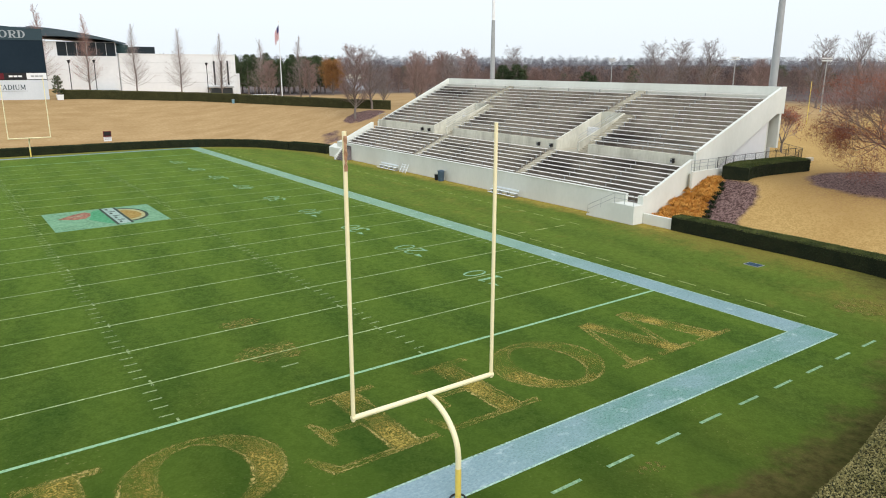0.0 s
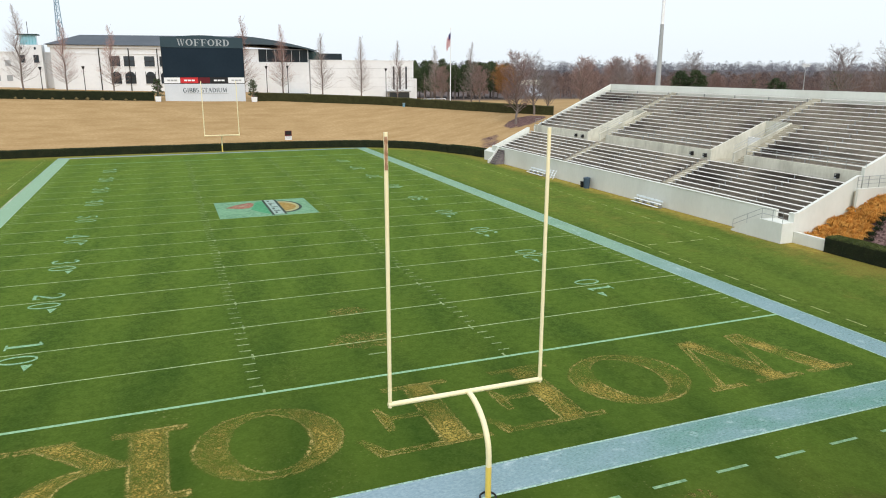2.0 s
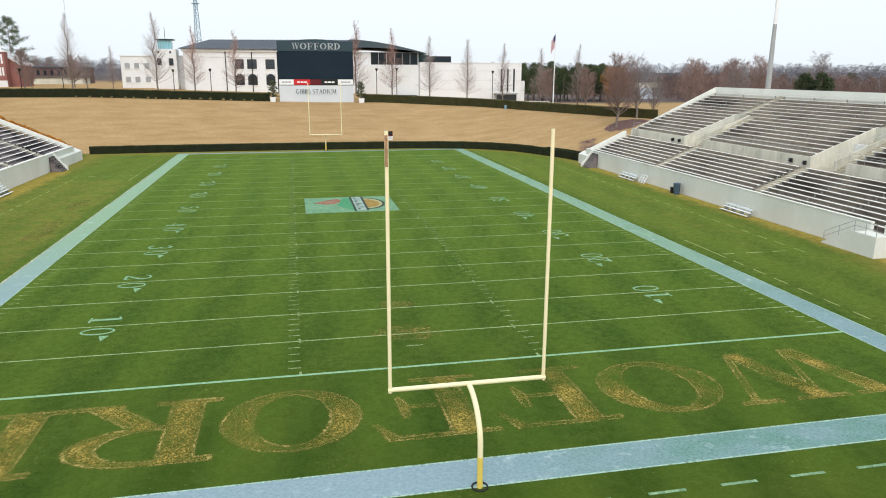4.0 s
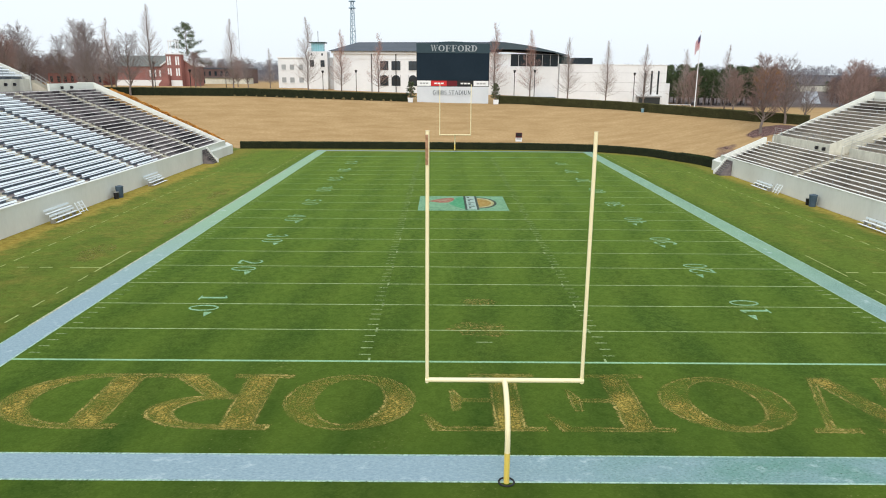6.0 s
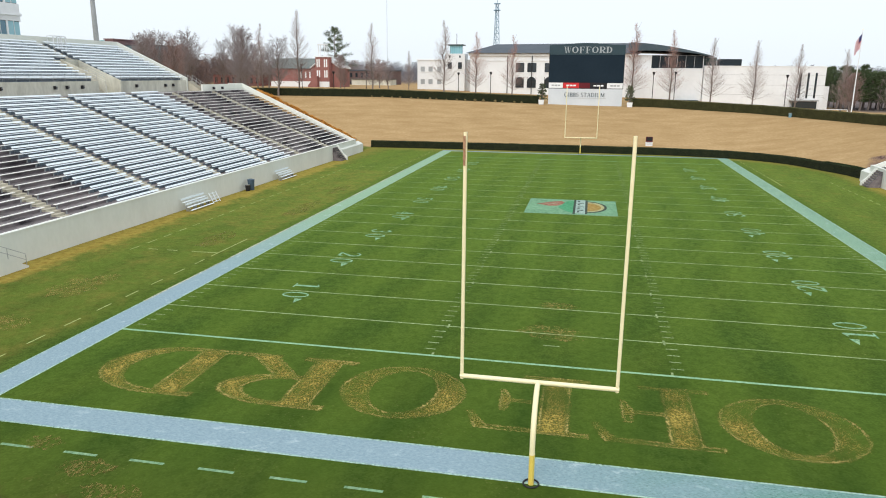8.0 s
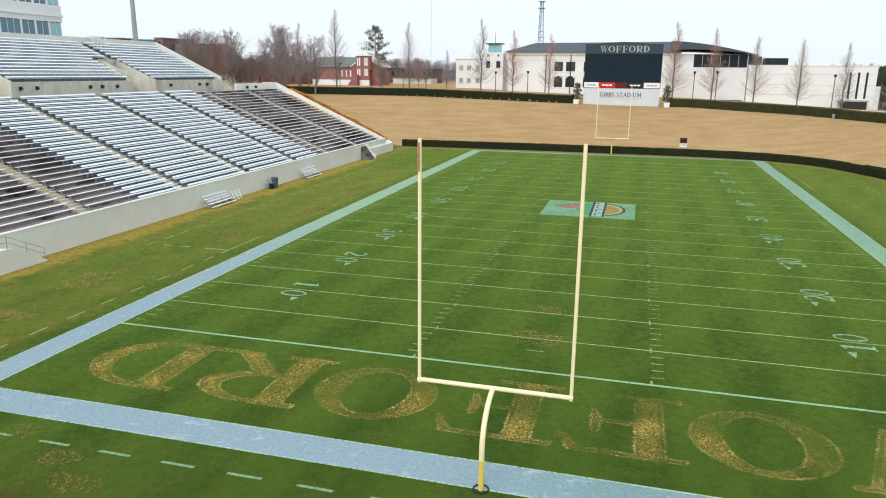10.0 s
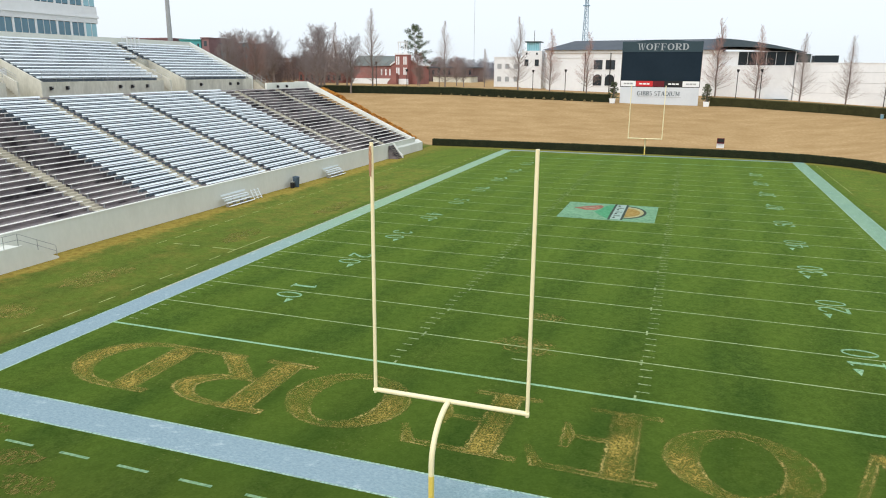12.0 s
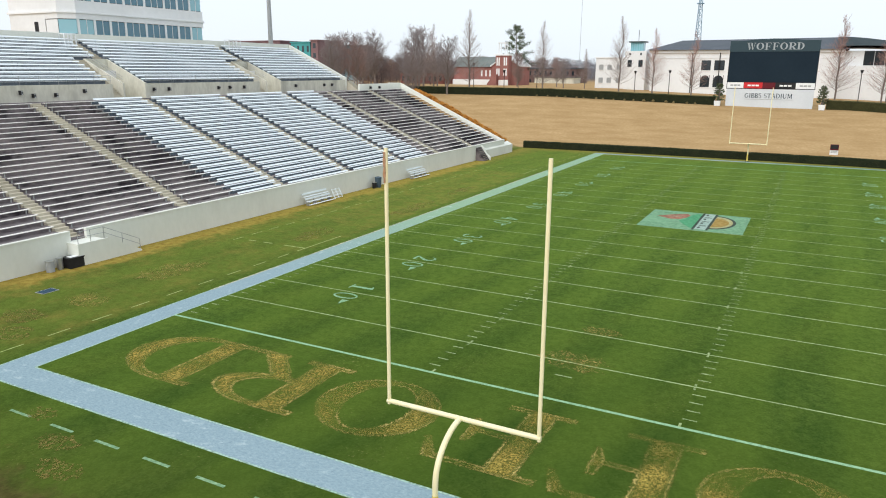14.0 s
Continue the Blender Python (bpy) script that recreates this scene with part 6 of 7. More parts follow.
def spire_tree(rng, h, reach, wood, twigs):
    """A straight leader with many short side limbs, longest low down."""
    trunk, fine = Shape(), Shape()
    lean = [Vector((rng.gauss(0, 0.06), rng.gauss(0, 0.06), 0)) * i for i in range(9)]
    trunk.tube([lean[i] + Vector((0, 0, h * i / 8)) for i in range(9)], [0.20 * (1 - i / 8) ** 0.8 + 0.02 for i in range(9)], 7)
    n = 210
    for i in range(n):
        f = 0.10 + 0.88 * (i / n) ** 0.9
        length = reach * ((1 - f) ** 1.05) * rng.uniform(0.5, 1.1) + 0.35
        a = i * 2.39996 + rng.uniform(-0.3, 0.3)
        d = Vector((math.cos(a), math.sin(a), rng.uniform(0.15, 0.8) + 0.9 * f))
        d.normalize()
        p = Vector((0, 0, h * f)) + lean[min(8, int(f * 8))]
        q = p + d * length * 0.55
        e = q + (d + Vector((0, 0, 0.35))).normalized() * length * 0.45
        (trunk if length > reach * 0.5 else fine).tube([p, q, e], [0.036 * (1 - f) + 0.012, 0.022 * (1 - f) + 0.009, 0.006], 4, False)
        for k in range(10):
            s = p.lerp(q, rng.uniform(0.3, 1)) if k < 4 else q.lerp(e, rng.random())
            g = (d + 0.8 * rand_dir(rng) + Vector((0, 0, 0.25))).normalized() * length * rng.uniform(0.18, 0.4)
            fine.tube([s, s + g], [0.012, 0.005], 3, False)
    return trunk, fine


def spread_tree(rng, h, reach, levels=5, twig_r=0.012, upright=0.55, limbs=5, low=0.22, splay=1.0):
    """A short trunk that forks again and again; returns wood, twigs and twig tips."""
    trunk, fine, tips = Shape(), Shape(), []

    def grow(p, d, length, r, level):
        bend = (d + 0.18 * rand_dir(rng)).normalized()
        q = p + d * length * 0.5
        e = q + bend * length * 0.5
        (trunk if level < 2 else fine).tube([p, q, e], [r, r * 0.8, r * 0.6], 7 if level == 0 else (5 if level < 2 else 3), False)
        if level >= levels:
            tips.append((e, bend))
            return
        for k in range(rng.choice((3, 4)) if level < levels - 1 else 4):
            s = e if k < 2 else q.lerp(e, rng.random())
            nd = (bend * 0.9 + 0.85 * rand_dir(rng) + Vector((0, 0, upright * (0.7 if level else 0.5)))).normalized()
            grow(s, nd, length * rng.uniform(0.58, 0.8), max(r * 0.56, twig_r), level + 1)

    base, r0 = h * low, h * 0.013 + 0.05
    trunk.tube([(0, 0, -0.3), (0, 0, 0.2), (0, 0, base)], [r0 * 1.5, r0 * 1.1, r0 * 0.9], 9, False)
    n = limbs
    for k in range(n):
        a = 2 * math.pi * k / n + rng.uniform(-0.4, 0.4)
        grow(Vector((0, 0, base * rng.uniform(0.6, 1.0))), Vector((math.cos(a) * reach / h * splay, math.sin(a) * reach / h * splay, 1)).normalized(), h * 0.29, r0 * 0.55, 1)
    return trunk, fine, tips


def oval_tree(rng, h, reach, twig_r=0.013, low=0.16, per=9):
    """A leader with steeply rising limbs, widest at mid height; returns wood, twigs and twig tips."""
    trunk, fine, tips = Shape(), Shape(), []
    r0 = h * 0.012 + 0.04
    bend = [Vector((rng.gauss(0, 0.07) * i, rng.gauss(0, 0.07) * i, h * 0.92 * i / 8)) for i in range(9)]
    bend[0].z = -0.3
    trunk.tube(bend, [r0 * (1.25 - 1.2 * i / 8) + 0.012 for i in range(9)], 8, False)
    n = 64
    for i in range(n):
        f = low + (0.97 - low) * i / n
        swell = math.sin(math.pi * min(1.0, 0.22 + 0.78 * (f - low) / (1 - low))) ** 0.75
        length = reach * (0.35 + 0.75 * swell) * rng.uniform(0.7, 1.15) * (1.25 if f < 0.5 else 1.0)
        a = i * 2.39996 + rng.uniform(-0.5, 0.5)
        d = Vector((math.cos(a), math.sin(a), rng.uniform(0.7, 1.3))).normalized()
        j = f / 0.92 * 8
        k = min(7, int(j))
        p = bend[k].lerp(bend[k + 1], min(1.0, j - k))
        q = p + d * length * 0.5 + 0.06 * length * rand_dir(rng)
        e = q + (d + Vector((0, 0, 0.5))).normalized() * length * 0.5 + 0.08 * length * rand_dir(rng)
        r = r0 * (0.42 * (1 - f) + 0.1)
        trunk.tube([p, q, e], [r, r * 0.65, r * 0.3], 5, False)
        for m in range(per):
            s0 = p.lerp(q, rng.uniform(0.35, 1)) if m < per // 3 else q.lerp(e, rng.random())
            g = (d + 0.95 * rand_dir(rng) + Vector((0, 0, 0.35))).normalized()
            e2 = s0 + g * length * rng.uniform(0.25, 0.45)
            fine.tube([s0, e2], [max(r * 0.35, twig_r * 1.3), twig_r], 3, False)
            for w in range(4):
                s1 = s0.lerp(e2, rng.uniform(0.35, 1.0))
                e3 = s1 + (g + 0.9 * rand_dir(rng) + Vector((0, 0, 0.2))).normalized() * length * rng.uniform(0.12, 0.26)
                fine.tube([s1, e3], [twig_r, twig_r * 0.55], 3, False)
                tips.append((e3, g))
    return trunk, fine, tips


def leaf_cloud(rng, spots, count, spread, size, shape=None):
    sh = shape or Shape()
    for _ in range(count):
        p, d = rng.choice(spots)
        q = p + rand_dir(rng) * spread * rng.random()
        a = rand_dir(rng) * size * rng.uniform(0.6, 1.3)
        b = a.cross(rand_dir(rng)).normalized() * size * 0.55
        k = len(sh.v)
        sh.v += [tuple(q - a), tuple(q + b), tuple(q + a), tuple(q - b)]
        sh.f.append((k, k + 1, k + 2, k + 3))
    return sh


def tree(name, trunk, crown, crown_mat, at, label, group, turn=0.0, scale=1.0, crown_label=""):
    t = thing(name, label, "tree", group, "", at)
    part("trunk", trunk, BARK, t)
    part("crown", crown, crown_mat, t, crown_label)
    t.rotation_euler = (0, 0, turn)
    t.scale = (scale, scale, scale)
    return t


def plant(proto, x, y, turn, scale):
    t = copy_thing(proto, pose(x, y, height(x, y) - 0.1, 0, 0, turn))
    t.scale = (scale, scale, scale)
    return t


rng = random.Random(11)
SPIRES = []
for i, (mat, lab) in enumerate(((RUST, "tall narrow leafless tree with russet twigs beyond the bank"), (TWIG, "tall narrow leafless grey tree beyond the bank"), (TWIG, "tall narrow leafless grey tree beyond the bank"))):
    tr, fi = spire_tree(rng, 20.0, 6.4, BARK, SPIRE_TWIG)
    x, y = ((13.3, 196), (33.4, 182.6), (-41.8, 187.9))[i]
    SPIRES.append(tree("spire_tree", tr, fi, SPIRE_TWIG if i else SPIRE_RUST, (x, y, height(x, y) - 0.1), lab, "spire trees", 0.0, (1.08, 0.88, 1.05)[i]))
for x, y, kind, s in ((23.5, 190.2, 0, 0.98), (42.6, 174.7, 1, 0.85), (52.0, 170.9, 2, 0.82), (61.6, 167.5, 1, 0.78), (72.2, 166.1, 2, 0.86), (-20.4, 179, 0, 0.84),
                      (-31.4, 183.3, 0, 0.88), (-58.6, 170, 2, 0.94), (-76.6, 161, 1, 1.08), (-83.6, 153, 2, 0.9), (-57, 205, 1, 0.62)):
    plant(SPIRES[kind], x, y, rng.uniform(0, 360), s)

BARE = []
for i, (h, reach, mat, lab) in enumerate(((12.0, 5.0, RUST, "leafless purple-brown spreading tree"), (13.0, 5.5, TWIG, "leafless grey spreading tree"), (15.0, 6.0, TWIG, "leafless grey spreading tree"))):
    tr, fi, tips = oval_tree(rng, h, reach * 0.62, 0.012, 0.16, 12 if i == 0 else 8)
    x, y = ((55.4, 105.1), (-99, 190), (-120, 200))[i]
    BARE.append(tree("bare_tree", tr, fi, mat, (x, y, height(x, y) - 0.1), lab, "bare trees", 0.0, 1.10 if i == 0 else 1.0))
for x, y, k, s in ((61.6, 109.2, 1, 0.9), (79, 119, 0, 1.0), (84, 124, 0, 0.95), (69, 117, 1, 0.7), (106, 146, 0, 1.0), (62.5, 164, 0, 0.8), (73, 162, 0, 0.85), 
                   (-77.3, 148.9, 1, 1.08), (-83, 140, 1, 1.0), (-92, 160, 1, 1.2), (-100, 172, 2, 1.15), (-112, 158, 0, 1.1), (-118, 170, 2, 1.0), (-124, 162, 1, 1.15), (-134, 176, 2, 1.05), (-139, 187, 0, 1.25),
                   (-146, 202, 2, 1.2), (-150, 212, 2, 1.2), (-143, 194, 1, 1.25), (-110, 205, 2, 0.95), (-84, 215, 0, 0.9), (-72, 222, 0, 0.8), (-64, 205, 1, 0.7), (-128, 190, 0, 1.1), (-133, 200, 2, 1.05),
                   (-76, 196, 0, 0.55), (118, 160, 1, 0.95), (93, 124, 1, 0.9), (88, 60, 1, 1.0), (64, 11, 2, 0.95), (-121, 182, 1, 1.3), (-105, 186, 2, 1.2), (110, 140, 0, 1.1), (122, 170, 0, 1.1), (135, 150, 1, 1.1), (144.6, 96.6, 1, 1.15), (149, 91, 2, 1.0), (161, 69, 1, 1.2), (165, 62, 2, 1.1), (154, 80, 0, 0.9)):
    plant(BARE[k], x, y, rng.uniform(0, 360), s)

tr, fi, tips = oval_tree(rng, 10.0, 4.6, 0.014, 0.1)
x, y = 96.0, 193.0
tree("orange_tree", tr, leaf_cloud(rng, tips, 26000, 0.7, 0.11, fi), ORANGE_LEAF, (x, y, height(x, y) - 0.1), "round tree still full of dry orange leaves", "", 0, 0.92)

# russet oaks above the near lawn
oak_rng = random.Random(5)
tr, fi, tips = spread_tree(oak_rng, 15.0, 9.0, 6, 0.010, 0.22, 10, 0.10, 1.25)
low = [(p, d) for p, d in tips if p.z < 5.5 or (p.z < 10 and oak_rng.random() < 0.22)]
x, y = 56.4, 7.2
oak = tree("oak_tree", tr, fi, RUST, (x, y, height(x, y) - 0.1), "spreading oak with withered russet leaves above the lawn", "oaks")
part("leaves", leaf_cloud(oak_rng, low, 120000, 0.9, 0.036), RED_LEAF, oak, "withered russet leaves")
tr, fi, tips = spread_tree(rng, 6.0, 2.6, 5, 0.016, 0.5)
x, y = 75.0, 29.3
oak = tree("oak_tree", tr, fi, RUST, (x, y, height(x, y) - 0.1), "small young oak with withered russet leaves", "oaks")
part("leaves", leaf_cloud(rng, tips, 1800, 0.5, 0.09), RED_LEAF, oak, "withered russet leaves")


def pine(rng, h, reach, sparse=1.0, clumps=4, spread=0.6):
    trunk, needles = Shape(), Shape()
    trunk.tube([(0, 0, -0.3), (0.1, 0, h * 0.5), (0, 0.1, h)], [0.3, 0.2, 0.04], 8)
    n = int(70 * sparse)
    for i in range(n):
        f = 0.22 + 0.76 * i / n
        length = reach * (1 - f) ** 0.6 * rng.uniform(0.5, 1.1) + 0.3
        a = i * 2.4 + rng.uniform(-0.4, 0.4)
        p = Vector((0, 0, h * f))
        e = p + Vector((math.cos(a), math.sin(a), rng.uniform(-0.1, 0.45))) * length
        trunk.tube([p, e], [0.06, 0.02], 4, False)
        leaf_cloud(rng, [(p.lerp(e, 0.4 + 0.6 * (j + 1) / clumps), None) for j in range(clumps)], int(70 * (spread / 0.6) ** 2), spread, 0.17, needles)
    return trunk, needles


tr, ne = pine(random.Random(21), 22.5, 9.5, 0.75, 5, 1.0)
x, y = -96.0, 243.0
tree("pine_tree", tr, ne, PINE_LEAF, (x, y, height(x, y) - 0.1), "tall open-crowned green pine beside the church", "pines")
tr, ne = pine(rng, 13.0, 4.0, 1.1)
x, y = 78.0, 232.0
CONIFER = tree("pine_tree", tr, ne, PINE_LEAF, (x, y, height(x, y) - 0.1), "dense dark green pine in a screen of evergreens", "pines")
for k in range(36):
    plant(CONIFER, 72.5 + 0.92 * k + rng.uniform(-0.8, 0.8), (206, 215, 224)[k % 3] + rng.uniform(-2, 2), rng.uniform(0, 360), rng.uniform(0.76, 1.02))
for x, y, s, wide in ((127.5, 145.6, 0.74, 1.6), (130.5, 142.6, 0.76, 1.5), (129.2, 146.0, 0.68, 1.5), (132.0, 142.0, 0.66, 1.4), (145.5, 128.9, 0.60, 1.5), (147.0, 127.5, 0.52, 1.4)):
    plant(CONIFER, x, y, rng.uniform(0, 360), s).scale = (s * wide, s * wide, s)
for x, y, s in ((134.4, 139.4, 0.72), (135.6, 138.6, 0.66), (138.2, 136.2, 0.60)):
    plant(BARE[0], x, y, rng.uniform(0, 360), s)


def potted_evergreen(x, y, proto=None):
    z = height(x, y)
    t = thing("potted_evergreen", "small dark evergreen in a square white planter", "potted tree", "scoreboard planters")
    part("planter", Shape().prism([(-0.55, -0.55), (0.55, -0.55), (0.55, 0.55), (-0.55, 0.55)], 0, 1.1, lambda a, b, c: (x + a * (1 + 0.15 * c), y - 1.0 + b * (1 + 0.15 * c), z - 0.05 + c)), WHITE, t)
    tr, ne = pine(random.Random(int(x * 7)), 4.9, 1.25, 0.7, 4, 0.28)
    for sh in (tr, ne):
        sh.v = [(a * (1.0 if sh is tr else 1.0) + x, b + y + 0.5, c + z - 0.05) for a, b, c in sh.v]
    part("trunk", tr, BARK, t)
    part("foliage", ne, PINE_LEAF, t)
    part("soil", Shape().box(x - 0.55, y - 1.55, z + 0.9, x + 0.55, y - 0.45, z + 1.06), BLACK, t)


potted_evergreen(-10.1, 149.6)
potted_evergreen(10.4, 149.6)

# ---- ornamental grasses ----


def tuft_mesh(rng, h, w, mat):
    sh = Shape()
    for _ in range(300):
        a, r = rng.uniform(0, 2 * math.pi), w * rng.random() ** 0.5
        p = Vector((0.3 * r * math.cos(a), 0.3 * r * math.sin(a), 0))
        q = Vector((0.85 * r * math.cos(a), 0.85 * r * math.sin(a), h * (0.85 - 0.35 * (r / w) ** 2) * rng.uniform(0.8, 1.0)))
        e = Vector((1.25 * r * math.cos(a), 1.25 * r * math.sin(a), h * (1.0 - 0.75 * (r / w) ** 2) * rng.uniform(0.8, 1.0)))
        g = Vector((-math.sin(a), math.cos(a), 0)) * 0.022
        k = len(sh.v)
        sh.v += [tuple(p - g), tuple(p + g), tuple(q + g), tuple(q - g), tuple(e)]
        sh.f += [(k, k + 1, k + 2, k + 3), (k + 3, k + 2, k + 4)]
    return sh.mesh("tuft", mat)


TUFTS = [tuft_mesh(random.Random(k), 1.0, 0.75, GRASS_TUFT) for k in range(3)]
DRY_TUFT = tuft_mesh(random.Random(9), 1.0, 0.6, varied("dull_tan_blades", (0.20, 0.155, 0.07), (0.40, 0.31, 0.15), drift=0.6))


def tuft(x, y, s):
    ob = tagged(new("ornamental_grass", TUFTS[rng.randrange(3)]), "bushy clump of dry orange ornamental grass", "ornamental grass", "ornamental grasses")
    ob.location, ob.scale, ob.rotation_euler = (x, y, height(x, y) - 0.03), (s, s, s * rng.uniform(0.85, 1.1)), (0, 0, rng.uniform(0, 6.28))


for i in range(11):
    x = 41.5 + 0.76 * i
    y0 = 19.3 + 0.36 * max(0.0, x - 43.9)
    for j in range(5 if i < 7 else 4):
        tuft(x + rng.uniform(-0.2, 0.2), y0 + (22.5 - y0) * j / (4 if i < 7 else 3) + rng.uniform(-0.2, 0.2), rng.uniform(0.75, 1.05))
for i in range(44):
    f = i / 44
    tuft(-42.6 - 20.5 * f + rng.uniform(-0.3, 0.3), 104.2 + 1.2 * f + rng.uniform(-0.5, 0.5), rng.uniform(0.85, 1.25))
    tuft(-42.6 - 20.5 * f + rng.uniform(-0.3, 0.3), 105.6 + 1.6 * f + rng.uniform(-0.4, 0.9), rng.uniform(0.8, 1.2))
for i in range(17):
    x, y, k = -52.0 + 2.35 * i + rng.uniform(-0.5, 0.5), 149.35 + rng.uniform(-0.2, 0.2), rng.uniform(0.45, 0.8)
    ob = tagged(new("dry_shrub", DRY_TUFT), "small dull tan shrub at the foot of the crest hedge", "shrub", "crest shrubs")
    ob.location, ob.scale = (x, y, height(x, y) - 0.03), (k, k, k)
for i in range(13):
    x = 43.0 + 0.72 * i if i < 9 else 41.7
    y = 18.5 + 0.36 * max(0.0, x - 43.9) + rng.uniform(-0.15, 0.15) if i < 9 else 19.6 + 0.85 * (i - 9)
    single("low_shrub", leaf_cloud(rng, [(Vector((x + rng.uniform(-0.25, 0.25), y + rng.uniform(-0.25, 0.25), height(x, y) + 0.15 + 0.2 * rng.random())), None) for _ in range(12)], 220, 0.22, 0.06), HEDGE_LEAF,
           "low dark shrub at the edge of a mulch bed", "shrub", "low shrubs")
single("planter_wall", Shape().box(40.35, 19.6, -0.2, 40.7, 22.95, 0.95), CONCRETE, "low pale concrete retaining wall beside the stand", "wall", "", "structure")

# ---- woods on the skyline ----


def woods(count, ring, tall, mat, name, label, seed, blades, size, keep):
    rng = random.Random(seed)
    sh = Shape()
    made = 0
    while made < count:
        a, r = rng.uniform(-0.36, 0.44) * math.pi, rng.uniform(*ring)
        x, y = r * math.sin(a), 60 + r * math.cos(a)
        if not keep(x, y, r):
            continue
        made += 1
        z, h = height(x, y), tall * rng.uniform(0.62, 1.12)
        w = h * rng.uniform(0.38, 0.58)
        k = len(sh.v)
        sh.v += [(x - 0.2, y, z - 0.3), (x + 0.2, y, z - 0.3), (x, y, z + h * 0.7)]
        sh.f.append((k, k + 1, k + 2))
        for _ in range(blades):
            c = rand_dir(rng)
            f = rng.random() ** 0.85
            q = (0.5 + 0.5 * math.sin(math.pi * min(1.0, f * 1.1))) * (1.15 - f * 0.6) * rng.random() ** 0.45
            b = Vector((x + c.x * w * q, y + c.y * w * q, z + h * f * 0.95))
            e = b + Vector((c.x * 0.7 + rng.gauss(0, 0.4), c.y * 0.7 + rng.gauss(0, 0.4), 0.3 + rng.random() * 0.5)) * h * size
            g = Vector((rng.gauss(0, 1), rng.gauss(0, 1), rng.gauss(0, 0.6))).normalized() * h * size * 0.10
            k = len(sh.v)
            sh.v += [tuple(b - g), tuple(b + g), tuple(e)]
            sh.f.append((k, k + 1, k + 2))
    single(name, sh, mat, label, "woods", "", "stuff")


def on_road(x, y):
    """The clearing along the pale road beyond the trees."""
    return 60 < y < 420 and abs(x - (-1.4 + (y + 24.7) * 0.507)) < 4.5 + 0.01 * y


lane = Shape()
for k in range(34):
    y0, y1 = 225 + 6.0 * k, 225 + 6.0 * (k + 1)
    q = [(-1.4 + (y + 24.7) * 0.507 + dx, y) for y, dx in ((y0, -3.5), (y0, 3.5), (y1, 3.5), (y1, -3.5))]
    lane.poly([(x, y, height(x, y) + 0.12) for x, y in q])
single("far_road", lane, mottled("pale_asphalt", (0.28, 0.30, 0.33), (0.40, 0.42, 0.45), 0.05, 0.6), "pale grey road running away between leafless trees", "road", "", "structure")
woods(900, (185, 420), 8.8, WOODS, "leafless_woods", "broad band of leafless reddish-brown woods", 5, 720, 0.062, lambda x, y, r: not on_road(x, y) and (x > 174 or (x > 110 and y > 190)) and x + y > 120)
woods(3300, (380, 900), 12.5, WOODS_FAR, "distant_woods", "leafless woods along the skyline, tinted pale for haze", 6, 150, 0.11, lambda x, y, r: not on_road(x, y))
woods(2300, (850, 1900), 10, WOODS_FAR, "distant_woods", "leafless woods along the skyline, tinted pale for haze", 7, 80, 0.17, lambda x, y, r: True)
woods(150, (175, 330), 12, WOODS, "leafless_woods", "thicket of leafless trees behind the stand", 8, 760, 0.062,
      lambda x, y, r: x < -105 and y > 170 and not (x > -125 and y < 250) and (x - 10) / (y + 20) > -0.68)
woods(26, (200, 420), 9, PINE_LEAF, "evergreen_woods", "scattered dark evergreens among the leafless woods", 9, 700, 0.10, lambda x, y, r: x > 170)

# ---- sideline things ----


def team_bench(x, y, s, extra):
    t = thing("team_bench", "silver aluminium team bench with backrest on the sideline", "bench", "team benches")
    tiers = (("seat", 0.0, 0.46, 0.27, 0.05), ("backrest", 0.36, 0.68, 0.04, 0.19), ("upper_seat", 0.50, 0.94, 0.27, 0.05), ("upper_backrest", 0.86, 1.16, 0.04, 0.20), ("footboard", -0.40, 0.17, 0.24, 0.04))
    for nm, du, z, w, hgt in tiers:
        if s > 0 and nm.startswith("upper"):
            continue
        a, b = sorted((x + s * du, x + s * (du + w)))
        part(nm, Shape().box(a, y - 2.3, z, b, y + 2.3, z + hgt), ALU, t)
    for dy in (-2.0, -0.7, 0.7, 2.0):
        a, b = sorted((x + s * 0.04, x + s * 0.5))
        part("leg", Shape().box(a, y + dy - 0.03, 0, b, y + dy + 0.03, 0.45), RAIL, t)
        part("bracket", Shape().box(*sorted((x + s * 0.44, x + s * 0.50))[:1], y + dy - 0.02, 0.45, max(x + s * 0.44, x + s * 0.50), y + dy + 0.02, 0.92), RAIL, t)
    if extra:
        r = thing("leaning_rack", "silver tubular rack leaning beside the team bench", "rack", "sideline racks")
        lean = lambda u, z: (x + s * (0.1 + 0.55 * u), z)
        for dy in (-s * 3.0, -s * 3.75, -s * 4.5):
            (xa, za), (xb, zb) = lean(0, 0.03), lean(1, 1.15)
            part("rail", Shape().tube([(xa, y + dy, za), (xb, y + dy, zb)], 0.045, 6), ALU, r)
        for k in range(4):
            xa, za = lean(0.1 + 0.27 * k, 0.15 + 0.3 * k)
            part("rung", Shape().tube([(xa, y - s * 3.0, za), (xa, y - s * 4.5, za)], 0.035, 6), ALU, r)


team_bench(39.3, 41.8, 1, False)
team_bench(39.3, 66.9, 1, True)
team_bench(-39.7, 44.3, -1, True)
team_bench(-39.7, 67.6, -1, False)


